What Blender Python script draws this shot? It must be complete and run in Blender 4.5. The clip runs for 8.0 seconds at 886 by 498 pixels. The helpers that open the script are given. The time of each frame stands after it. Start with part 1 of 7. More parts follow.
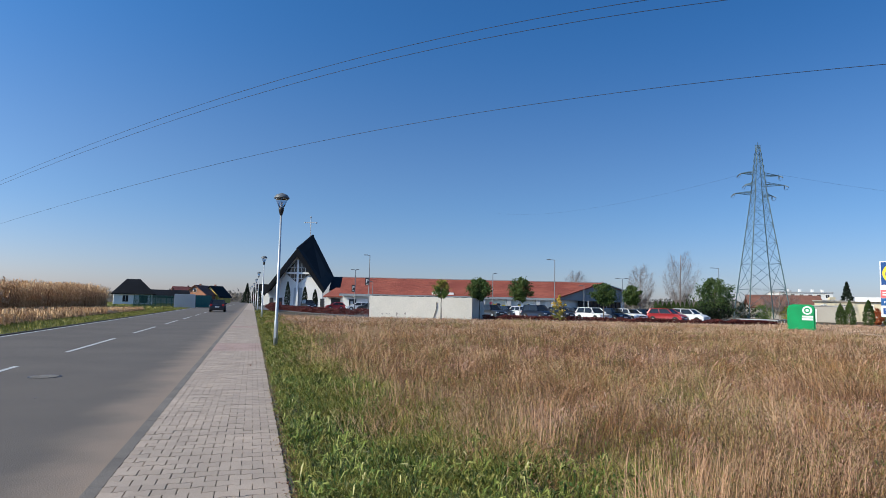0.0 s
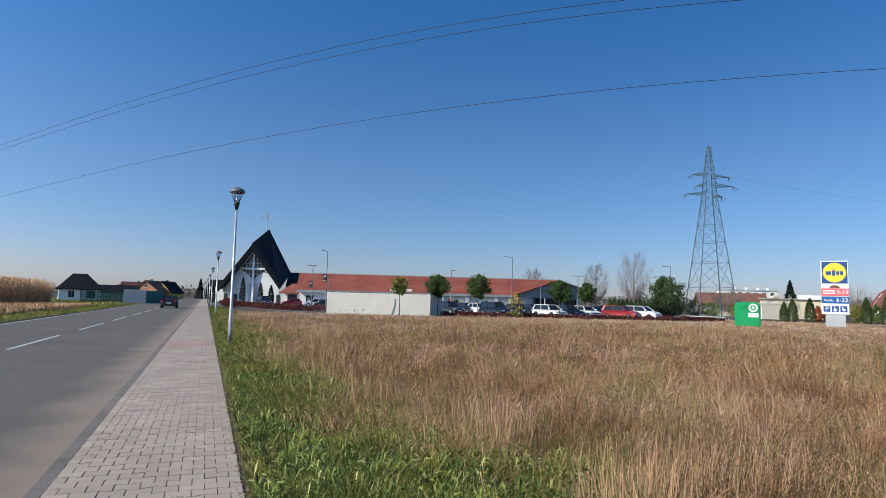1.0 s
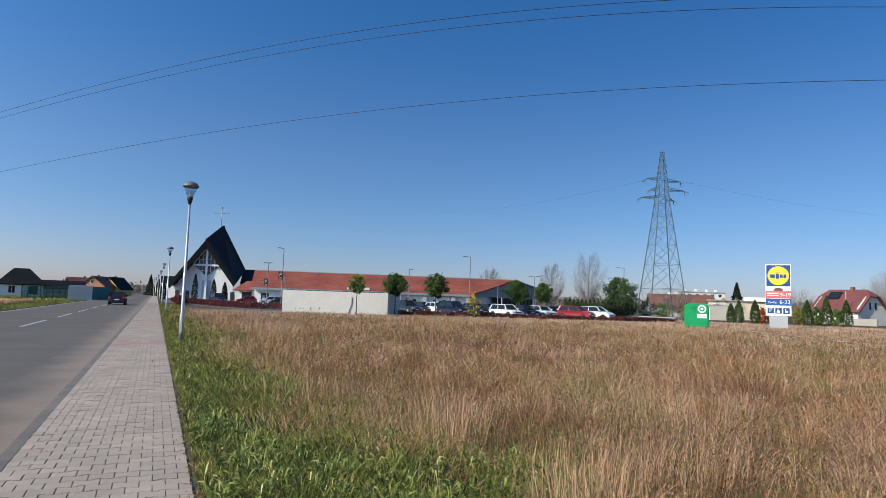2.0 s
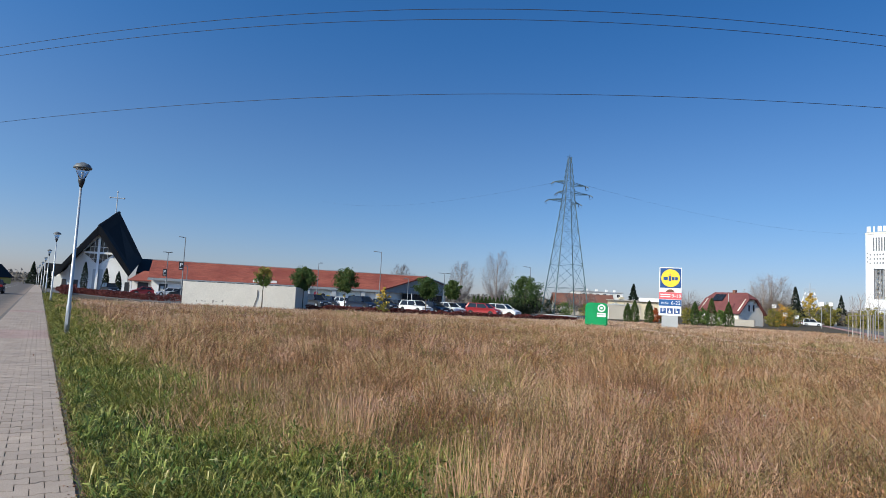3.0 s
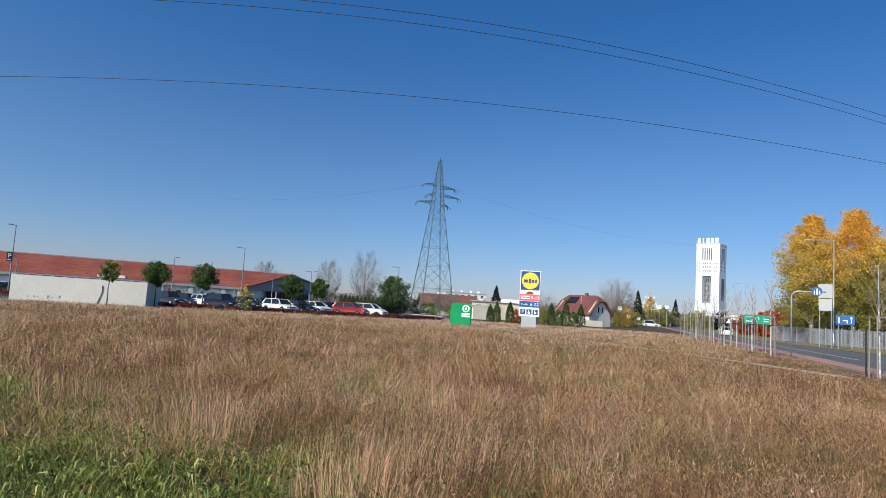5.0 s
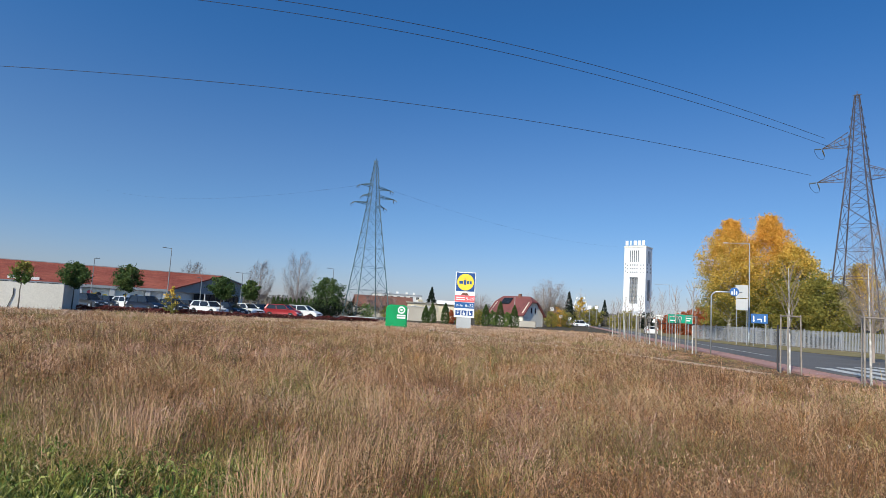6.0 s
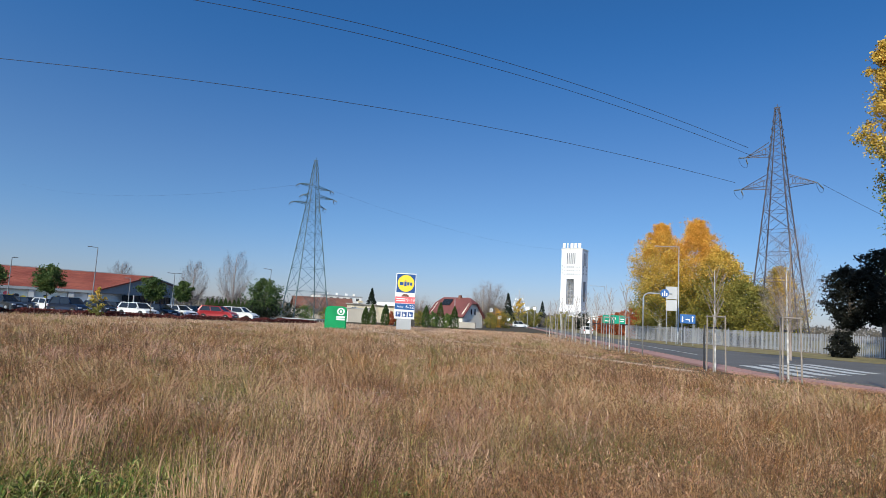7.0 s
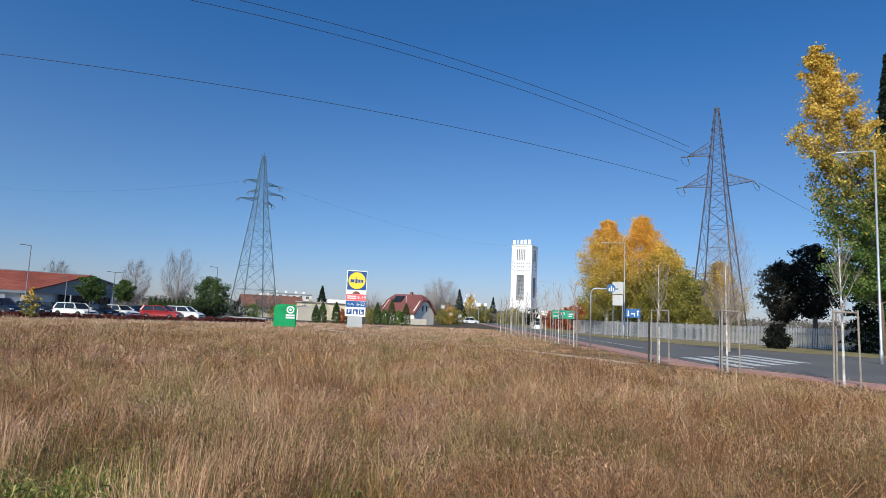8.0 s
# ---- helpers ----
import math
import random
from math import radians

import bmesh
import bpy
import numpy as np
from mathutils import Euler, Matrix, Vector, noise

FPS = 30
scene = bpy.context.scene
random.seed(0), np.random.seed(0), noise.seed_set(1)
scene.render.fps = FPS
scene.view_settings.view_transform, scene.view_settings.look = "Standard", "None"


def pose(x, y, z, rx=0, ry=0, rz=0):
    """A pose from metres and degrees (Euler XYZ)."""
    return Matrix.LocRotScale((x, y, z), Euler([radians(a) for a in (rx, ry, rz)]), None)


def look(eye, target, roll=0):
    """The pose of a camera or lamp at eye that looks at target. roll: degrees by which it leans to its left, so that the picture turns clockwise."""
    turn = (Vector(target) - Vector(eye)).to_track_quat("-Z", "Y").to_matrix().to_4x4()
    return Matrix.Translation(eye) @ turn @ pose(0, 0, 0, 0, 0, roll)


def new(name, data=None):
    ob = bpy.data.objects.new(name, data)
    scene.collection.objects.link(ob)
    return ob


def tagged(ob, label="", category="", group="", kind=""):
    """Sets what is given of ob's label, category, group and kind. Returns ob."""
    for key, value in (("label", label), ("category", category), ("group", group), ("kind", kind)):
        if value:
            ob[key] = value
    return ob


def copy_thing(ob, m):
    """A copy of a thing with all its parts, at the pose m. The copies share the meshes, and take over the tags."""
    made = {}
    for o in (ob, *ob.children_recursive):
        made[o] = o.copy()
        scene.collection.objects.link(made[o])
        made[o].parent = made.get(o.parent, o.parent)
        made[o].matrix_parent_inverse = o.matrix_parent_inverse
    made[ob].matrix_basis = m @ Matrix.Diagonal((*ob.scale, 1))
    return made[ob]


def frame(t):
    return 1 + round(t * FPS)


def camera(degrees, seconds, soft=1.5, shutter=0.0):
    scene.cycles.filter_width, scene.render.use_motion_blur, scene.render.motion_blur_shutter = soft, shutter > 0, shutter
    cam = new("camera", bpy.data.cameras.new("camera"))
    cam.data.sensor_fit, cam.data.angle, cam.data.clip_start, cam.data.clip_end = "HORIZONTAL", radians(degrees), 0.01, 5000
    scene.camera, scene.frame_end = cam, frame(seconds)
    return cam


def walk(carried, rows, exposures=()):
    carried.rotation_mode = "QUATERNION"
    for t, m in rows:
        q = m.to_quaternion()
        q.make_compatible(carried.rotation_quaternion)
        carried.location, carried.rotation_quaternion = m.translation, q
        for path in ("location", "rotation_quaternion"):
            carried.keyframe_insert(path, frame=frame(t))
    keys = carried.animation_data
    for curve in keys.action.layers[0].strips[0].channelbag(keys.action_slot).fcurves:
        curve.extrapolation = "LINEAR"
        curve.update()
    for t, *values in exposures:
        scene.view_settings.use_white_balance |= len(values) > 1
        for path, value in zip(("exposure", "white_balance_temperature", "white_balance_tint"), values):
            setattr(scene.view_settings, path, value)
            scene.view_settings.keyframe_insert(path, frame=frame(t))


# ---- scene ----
cam = camera(70.96, 8.0, soft=0.4)
EYE = 1.6


def view(t, tilt, yaw, lean):
    return (t, pose(0, 0, EYE, tilt, 0, yaw) @ pose(0, 0, 0, 0, 0, lean))


walk(cam, [
    view(0.0, 95.00, -0.36, 1.25), view(0.5, 94.82, -2.05, 1.30), view(1.0, 94.78, -4.18, 1.42),
    view(2.5, 94.76, -11.47, 2.35), view(3.0, 94.76, -16.22, 2.94), view(3.5, 95.26, -19.40, 3.42),
    view(4.0, 95.71, -22.82, 3.97), view(4.5, 95.45, -25.56, 3.88), view(6.0, 95.89, -34.20, 3.24),
    view(6.5, 96.03, -37.14, 3.32), view(7.0, 96.31, -39.68, 3.06), view(7.5, 96.11, -42.12, 2.55),
    view(8.0, 96.23, -44.20, 2.38),
], exposures=[(0.0, 0.27, 5120, 8), (3.5, 0.22, 5120, 8), (8.0, 0.2, 5120, 8)])

# ---- world and sun ----
SUN_AZ, SUN_EL = -115.0, 32.0
world = bpy.data.worlds.new("sky")
world.use_nodes = True
scene.world = world
wn = world.node_tree.nodes
sky = wn.new("ShaderNodeTexSky")
sky.sky_type = "NISHITA"
sky.sun_disc = False
sky.sun_elevation = radians(SUN_EL)
sky.sun_rotation = radians(SUN_AZ % 360)
sky.altitude = 250
sky.air_density = 0.95
sky.dust_density = 0.6
sky.ozone_density = 3.6
wn["Background"].inputs["Strength"].default_value = 0.109
# the air is hazier towards the horizon and clearer overhead, the same all round
wl = world.node_tree.links
where = wn.new("ShaderNodeTexCoord")
axes = wn.new("ShaderNodeSeparateXYZ")
wl.new(where.outputs["Generated"], axes.inputs["Vector"])
height = wn.new("ShaderNodeValToRGB")
height.color_ramp.interpolation = "EASE"
height.color_ramp.elements.new(0.17)
height.color_ramp.elements[2].position = 0.46
height.color_ramp.elements[0].color = (0.72, 0.6, 0.6, 1)
height.color_ramp.elements[1].color = (0.62, 0.622, 0.625, 1)
height.color_ramp.elements[2].color = (0.385, 0.585, 0.69, 1)
wl.new(axes.outputs["Z"], height.inputs["Fac"])
hazy = wn.new("ShaderNodeMix")
hazy.data_type = "RGBA"
hazy.blend_type = "MULTIPLY"
hazy.inputs["Factor"].default_value = 1.0
wl.new(sky.outputs["Color"], hazy.inputs["A"])
wl.new(height.outputs["Color"], hazy.inputs["B"])
# thin haze scatters more light in the half of the sky towards the sun
_a, _e = radians(SUN_AZ), radians(SUN_EL)
towards = wn.new("ShaderNodeVectorMath")
towards.operation = "DOT_PRODUCT"
towards.inputs[1].default_value = (math.sin(_a) * math.cos(_e), math.cos(_a) * math.cos(_e), math.sin(_e))
wl.new(where.outputs["Generated"], towards.inputs[0])
near_sun = wn.new("ShaderNodeMapRange")
near_sun.inputs["From Min"].default_value = -0.5
near_sun.inputs["From Max"].default_value = 1.0
wl.new(towards.outputs["Value"], near_sun.inputs["Value"])
glow = wn.new("ShaderNodeMath")
glow.operation = "POWER"
glow.inputs[1].default_value = 1.5
wl.new(near_sun.outputs["Result"], glow.inputs[0])
bright = wn.new("ShaderNodeMix")
bright.data_type = "RGBA"
bright.inputs["A"].default_value = (1, 1, 1, 1)
bright.inputs["B"].default_value = (2.7, 2.35, 2.1, 1)
wl.new(glow.outputs["Value"], bright.inputs["Factor"])
lit = wn.new("ShaderNodeMix")
lit.data_type = "RGBA"
lit.blend_type = "MULTIPLY"
lit.inputs["Factor"].default_value = 1.0
wl.new(hazy.outputs["Result"], lit.inputs["A"])
wl.new(bright.outputs["Result"], lit.inputs["B"])
wl.new(lit.outputs["Result"], wn["Background"].inputs["Color"])
sun = new("sun", bpy.data.lights.new("sun", "SUN"))
sun.data.energy = 5.0
sun.data.angle = radians(0.5)
sun.data.color = (1.0, 0.785, 0.475)
sun.matrix_world = look((300 * math.sin(_a) * math.cos(_e), 300 * math.cos(_a) * math.cos(_e), 300 * math.sin(_e)), (0, 0, 0))

# ---- materials ----


def mat(name, colour, rough=0.7, metal=0.0, vary=0.25, size=0.5, fine=20.0, bump=0.0, second=None, island=0.0, rand=0.0, spec=0.5, gloss=None, trans=0.0):
    """A surface with two scales of variation: broad blotches of `size` metres, grain `fine` per metre."""
    m = bpy.data.materials.new(name)
    m.use_nodes = True
    nt = m.node_tree
    n, l = nt.nodes, nt.links
    b = n["Principled BSDF"]
    b.inputs["Roughness"].default_value = rough
    b.inputs["Metallic"].default_value = metal
    b.inputs["Specular IOR Level"].default_value = spec
    geo = n.new("ShaderNodeNewGeometry")
    big = n.new("ShaderNodeTexNoise")
    big.inputs["Scale"].default_value = 1.0 / size
    big.inputs["Detail"].default_value = 5
    l.new(geo.outputs["Position"], big.inputs["Vector"])
    small = n.new("ShaderNodeTexNoise")
    small.inputs["Scale"].default_value = fine
    small.inputs["Detail"].default_value = 3
    l.new(geo.outputs["Position"], small.inputs["Vector"])
    c2 = second or tuple(max(0.0, c * (1 - vary)) for c in colour)
    ramp = n.new("ShaderNodeMapRange")
    ramp.inputs["From Min"].default_value = 0.32
    ramp.inputs["From Max"].default_value = 0.68
    l.new(big.outputs["Fac"], ramp.inputs["Value"])
    mix = n.new("ShaderNodeMix")
    mix.data_type = "RGBA"
    mix.inputs["A"].default_value = (*colour, 1)
    mix.inputs["B"].default_value = (*c2, 1)
    l.new(ramp.outputs["Result"], mix.inputs["Factor"])
    out = mix.outputs["Result"]
    val = n.new("ShaderNodeMapRange")
    val.inputs["From Min"].default_value = 0.3
    val.inputs["From Max"].default_value = 0.7
    val.inputs["To Min"].default_value = 1 - 0.6 * vary
    val.inputs["To Max"].default_value = 1 + 0.6 * vary
    l.new(small.outputs["Fac"], val.inputs["Value"])
    vout = val.outputs["Result"]
    for amount, node, sock in ((island, "ShaderNodeNewGeometry", "Random Per Island"), (rand, "ShaderNodeObjectInfo", "Random")):
        if amount:
            src = n.new(node)
            mr = n.new("ShaderNodeMapRange")
            mr.inputs["To Min"].default_value = 1 - amount
            mr.inputs["To Max"].default_value = 1 + amount
            l.new(src.outputs[sock], mr.inputs["Value"])
            mul = n.new("ShaderNodeMath")
            mul.operation = "MULTIPLY"
            l.new(vout, mul.inputs[0])
            l.new(mr.outputs["Result"], mul.inputs[1])
            vout = mul.outputs["Value"]
    hsv = n.new("ShaderNodeHueSaturation")
    l.new(out, hsv.inputs["Color"])
    l.new(vout, hsv.inputs["Value"])
    l.new(hsv.outputs["Color"], b.inputs["Base Color"])
    if bump:
        bp = n.new("ShaderNodeBump")
        bp.inputs["Strength"].default_value = bump
        bp.inputs["Distance"].default_value = 0.02
        l.new(small.outputs["Fac"], bp.inputs["Height"])
        l.new(bp.outputs["Normal"], b.inputs["Normal"])
    if trans:
        tr = n.new("ShaderNodeBsdfTranslucent")
        l.new(hsv.outputs["Color"], tr.inputs["Color"])
        mx = n.new("ShaderNodeMixShader")
        mx.inputs["Fac"].default_value = trans
        l.new(b.outputs["BSDF"], mx.inputs[1])
        l.new(tr.outputs["BSDF"], mx.inputs[2])
        l.new(mx.outputs["Shader"], n["Material Output"].inputs["Surface"])
    return m


def blades_mat(name, stops, size=2.5, trans=0.13, patch=0.5):
    """Grass: each blade takes its tone from a ramp by chance and by the patch it grows in."""
    m = bpy.data.materials.new(name)
    m.use_nodes = True
    n, l = m.node_tree.nodes, m.node_tree.links
    b = n["Principled BSDF"]
    b.inputs["Roughness"].default_value = 0.65
    b.inputs["Specular IOR Level"].default_value = 0.3
    geo = n.new("ShaderNodeNewGeometry")
    no = n.new("ShaderNodeTexNoise")
    no.inputs["Scale"].default_value = 1 / size
    no.inputs["Detail"].default_value = 4
    l.new(geo.outputs["Position"], no.inputs["Vector"])
    mr = n.new("ShaderNodeMapRange")
    mr.inputs["From Min"].default_value = 0.36
    mr.inputs["From Max"].default_value = 0.64
    l.new(no.outputs["Fac"], mr.inputs["Value"])
    mx = n.new("ShaderNodeMix")
    mx.inputs["Factor"].default_value = patch
    l.new(geo.outputs["Random Per Island"], mx.inputs["A"])
    l.new(mr.outputs["Result"], mx.inputs["B"])
    ramp = n.new("ShaderNodeValToRGB")
    el = ramp.color_ramp.elements
    while len(el) < len(stops):
        el.new(0.5)
    for e, (p, c) in zip(el, stops):
        e.position, e.color = p, (*c, 1)
    l.new(mx.outputs["Result"], ramp.inputs["Fac"])
    l.new(ramp.outputs["Color"], b.inputs["Base Color"])
    tr = n.new("ShaderNodeBsdfTranslucent")
    l.new(ramp.outputs["Color"], tr.inputs["Color"])
    ms = n.new("ShaderNodeMixShader")
    ms.inputs["Fac"].default_value = trans
    l.new(b.outputs["BSDF"], ms.inputs[1])
    l.new(tr.outputs["BSDF"], ms.inputs[2])
    l.new(ms.outputs["Shader"], n["Material Output"].inputs["Surface"])
    return m


ASPHALT = mat("asphalt", (0.12, 0.102, 0.085), 0.9, vary=0.25, size=2.5, fine=60, bump=0.25, second=(0.094, 0.081, 0.068))


def dusty_edge(m, nx, ny, lo, hi, dust):
    """Pale dust that has gathered in an uneven band along one kerb of the street."""
    n, l = m.node_tree.nodes, m.node_tree.links
    b = n["Principled BSDF"]
    src = b.inputs["Base Color"].links[0].from_socket
    geo = n.new("ShaderNodeNewGeometry")
    dot = n.new("ShaderNodeVectorMath")
    dot.operation = "DOT_PRODUCT"
    dot.inputs[1].default_value = (nx, ny, 0)
    l.new(geo.outputs["Position"], dot.inputs[0])
    no = n.new("ShaderNodeTexNoise")
    no.inputs["Scale"].default_value = 0.9
    no.inputs["Detail"].default_value = 6
    l.new(geo.outputs["Position"], no.inputs["Vector"])
    add = n.new("ShaderNodeMath")
    add.operation = "MULTIPLY_ADD"
    add.inputs[1].default_value = 1.1
    l.new(no.outputs["Fac"], add.inputs[0])
    l.new(dot.outputs["Value"], add.inputs[2])
    mr = n.new("ShaderNodeMapRange")
    mr.interpolation_type = "SMOOTHSTEP"
    mr.inputs["From Min"].default_value = lo
    mr.inputs["From Max"].default_value = hi
    mr.inputs["To Max"].default_value = 0.8
    l.new(add.outputs["Value"], mr.inputs["Value"])
    mx = n.new("ShaderNodeMix")
    mx.data_type = "RGBA"
    l.new(mr.outputs["Result"], mx.inputs["Factor"])
    l.new(src, mx.inputs["A"])
    mx.inputs["B"].default_value = (*dust, 1)
    l.new(mx.outputs["Result"], b.inputs["Base Color"])


dusty_edge(ASPHALT, 0.9586, 0.2849, -1.7, -0.6, (0.28, 0.215, 0.16))
ASPHALT_DARK = mat("asphalt_dark", (0.125, 0.12, 0.116), 0.85, vary=0.25, size=4.0, fine=50, bump=0.2)
PAINT = mat("road_paint", (0.6, 0.6, 0.58), 0.7, vary=0.35, size=0.4, fine=40)
PAVER = mat("concrete_paver", (0.41, 0.33, 0.262), 0.9, vary=0.22, size=0.9, fine=90, bump=0.3, rand=0.09, second=(0.33, 0.27, 0.215))
PAVER_RED = mat("red_paver", (0.43, 0.31, 0.26), 0.9, vary=0.25, size=0.8, fine=90, bump=0.3, rand=0.1)
PAVER_STUFF = mat("concrete_paver_far", (0.41, 0.33, 0.262), 0.9, vary=0.22, size=0.9, fine=90, bump=0.3, island=0.09, second=(0.33, 0.27, 0.215))
JOINT = mat("sandy_joint", (0.12, 0.105, 0.09), 0.95, vary=0.4, size=0.3, fine=60)
KERB = mat("kerb_concrete", (0.185, 0.162, 0.138), 0.9, vary=0.3, size=0.6, fine=60, bump=0.3, rand=0.1)
# the verge kerb's face lies in shade; that shade is put into this colour
KERB_SHADED = mat("shaded_kerb_concrete", (0.07, 0.066, 0.055), 0.95, vary=0.4, size=0.6, fine=60, bump=0.3, rand=0.15)
RED_PATH = mat("red_path", (0.42, 0.24, 0.2), 0.9, vary=0.25, size=1.0, fine=25, bump=0.1)
SOIL = mat("field_soil", (0.075, 0.05, 0.025), 0.95, vary=0.4, size=4.0, fine=12, bump=0.6, second=(0.05, 0.042, 0.016))
DIRT = mat("trodden_earth", (0.56, 0.41, 0.28), 0.95, vary=0.25, size=1.5, fine=12, bump=0.3)
STEEL = mat("galvanised_steel", (0.55, 0.57, 0.58), 0.42, 0.6, vary=0.15, size=0.4, fine=30)
STEEL_GREEN = mat("painted_lattice_steel", (0.075, 0.12, 0.13), 0.6, 0.2, vary=0.3, size=2, fine=10)
STEEL_BROWN = mat("weathered_lattice_steel", (0.1, 0.088, 0.092), 0.65, 0.2, vary=0.35, size=2, fine=10)
DARK = mat("dark_plastic", (0.025, 0.025, 0.028), 0.5, vary=0.2)
DARKGREY = mat("dark_grey_paint", (0.13, 0.14, 0.15), 0.5, vary=0.1, size=2)
GREY = mat("grey_paint", (0.42, 0.43, 0.44), 0.55, vary=0.1, size=2)
WHITE = mat("white_render", (0.78, 0.77, 0.74), 0.85, vary=0.1, size=3, fine=8)
WALLWHITE = mat("weathered_white_render", (0.72, 0.68, 0.6), 0.9, vary=0.12, size=2.0, fine=8, bump=0.1)
BEIGE = mat("beige_render", (0.6, 0.53, 0.38), 0.9, vary=0.12, size=3, fine=8)
TAUPE = mat("taupe_render", (0.4, 0.37, 0.32), 0.9, vary=0.12, size=3, fine=8)
ROOF_DARK = mat("dark_sheet_roof", (0.011, 0.012, 0.015), 0.75, vary=0.3, size=3, fine=5, spec=0.2)
CLAD = mat("grey_cladding", (0.26, 0.28, 0.3), 0.7, vary=0.12, size=2, fine=6)
TERRA = mat("terracotta_tile", (0.3, 0.094, 0.06), 0.85, vary=0.3, size=5, fine=5, bump=0.2, second=(0.22, 0.06, 0.04), island=0.14, spec=0.3)
BROWNROOF = mat("brown_tile", (0.2, 0.09, 0.06), 0.85, vary=0.25, size=2, fine=6, island=0.1)
REDROOF = mat("deep_red_tile", (0.17, 0.055, 0.05), 0.8, vary=0.25, size=2, fine=6, island=0.1)
GLASS = mat("window_glass", (0.02, 0.024, 0.03), 0.05, vary=0.2, spec=0.35)
BARK = mat("bark", (0.16, 0.13, 0.1), 0.9, vary=0.4, size=0.4, fine=15, bump=0.4)
BIRCH_BARK = mat("birch_bark", (0.6, 0.58, 0.54), 0.8, vary=0.5, size=0.3, fine=6, second=(0.25, 0.23, 0.21))
TWIG = mat("bare_twigs", (0.33, 0.27, 0.23), 0.9, vary=0.3, size=1)
WOOD = mat("stake_wood", (0.3, 0.26, 0.22), 0.85, vary=0.3, size=0.2, fine=20)
RUBBER = mat("tyre_rubber", (0.02, 0.02, 0.02), 0.8, vary=0.2)
RIM = mat("alloy_rim", (0.5, 0.5, 0.52), 0.35, 0.7, vary=0.1)
LAMPRED = mat("red_lens", (0.35, 0.02, 0.02), 0.25, vary=0.1)
LAMPCLEAR = mat("clear_lens", (0.7, 0.72, 0.75), 0.12, vary=0.05, spec=0.8)
GREEN_BIN = mat("green_container", (0.02, 0.3, 0.085), 0.5, vary=0.15, size=0.8, fine=10)
SIGN_WHITE = mat("sign_white", (0.8, 0.8, 0.8), 0.4, vary=0.04)
SIGN_BLUE = mat("sign_blue", (0.02, 0.07, 0.25), 0.4, vary=0.06)
SIGN_MIDBLUE = mat("sign_mid_blue", (0.02, 0.1, 0.31), 0.4, vary=0.06)
SIGN_YELLOW = mat("sign_yellow", (0.85, 0.62, 0.02), 0.4, vary=0.04)
SIGN_RED = mat("sign_red", (0.75, 0.13, 0.14), 0.4, vary=0.06)
SIGN_GREEN = mat("sign_green", (0.01, 0.28, 0.16), 0.4, vary=0.06)
WIRE = mat("wire", (0.06, 0.06, 0.065), 0.5, 0.6, vary=0.1)
PORCELAIN = mat("insulator", (0.16, 0.19, 0.2), 0.25, vary=0.1)
FENCE = mat("fence_paint", (0.42, 0.43, 0.46), 0.5, 0.3, vary=0.15, size=2)
HEDGE_RED = mat("barberry_leaves", (0.14, 0.03, 0.025), 0.8, vary=0.4, size=0.6, fine=6, island=0.4, trans=0.2)
GRASS_DRY = blades_mat("dry_grass", [(0.0, (0.154, 0.0785, 0.0364)), (0.2, (0.341, 0.187, 0.0826)), (0.36, (0.503, 0.299, 0.145)), (0.5, (0.6, 0.403, 0.238)), (0.64, (0.446, 0.321, 0.126)), (0.78, (0.307, 0.254, 0.0826)), (1.0, (0.154, 0.157, 0.0397))], size=3.0, patch=0.74)
GRASS_STRAW = blades_mat("straw_stalks", [(0.0, (0.361, 0.198, 0.109)), (0.5, (0.532, 0.332, 0.196)), (1.0, (0.635, 0.443, 0.275))])
LITTER = blades_mat("leaf_litter", [(0.0, (0.1, 0.05, 0.03)), (0.5, (0.26, 0.14, 0.08)), (1.0, (0.42, 0.27, 0.16))], size=0.3)
FEATHER = blades_mat("feather_grass", [(0.0, (0.44, 0.28, 0.182)), (0.5, (0.66, 0.47, 0.331)), (1.0, (0.814, 0.638, 0.479))], size=4.0)
TUSSOCK_MAUVE = blades_mat("mauve_tussock", [(0.0, (0.156, 0.07, 0.0473)), (0.4, (0.343, 0.182, 0.126)), (0.75, (0.515, 0.322, 0.233)), (1.0, (0.655, 0.476, 0.353))], size=0.7, patch=0.45)
TUSSOCK_RUST = blades_mat("rusty_tussock", [(0.0, (0.117, 0.0525, 0.0189)), (0.45, (0.281, 0.14, 0.0504)), (0.8, (0.429, 0.238, 0.0882)), (1.0, (0.546, 0.35, 0.164))], size=0.7, patch=0.45)
TUSSOCK_OLIVE = blades_mat("olive_tussock", [(0.0, (0.0793, 0.069, 0.018)), (0.4, (0.211, 0.171, 0.0503)), (0.75, (0.406, 0.309, 0.115)), (1.0, (0.617, 0.455, 0.215))], size=0.7, patch=0.45)
GRASS_HEAD = blades_mat("seed_heads", [(0.0, (0.0975, 0.0336, 0.0166)), (0.35, (0.293, 0.134, 0.0661)), (0.65, (0.47, 0.269, 0.166)), (1.0, (0.649, 0.463, 0.33))], size=2.4, patch=0.66)
GRASS_GREEN = blades_mat("green_grass", [(0.0, (0.0422, 0.0547, 0.00726)), (0.3, (0.126, 0.144, 0.0182)), (0.55, (0.228, 0.228, 0.0363)), (0.8, (0.372, 0.327, 0.0832)), (1.0, (0.659, 0.517, 0.218))], size=0.35, patch=0.28)
BROAD_LEAF = blades_mat("broad_weed_leaves", [(0.0, (0.02, 0.035, 0.006)), (0.35, (0.085, 0.13, 0.02)), (0.6, (0.24, 0.29, 0.05)), (0.85, (0.42, 0.42, 0.12)), (1.0, (0.7, 0.6, 0.32))], size=0.5, patch=0.15)
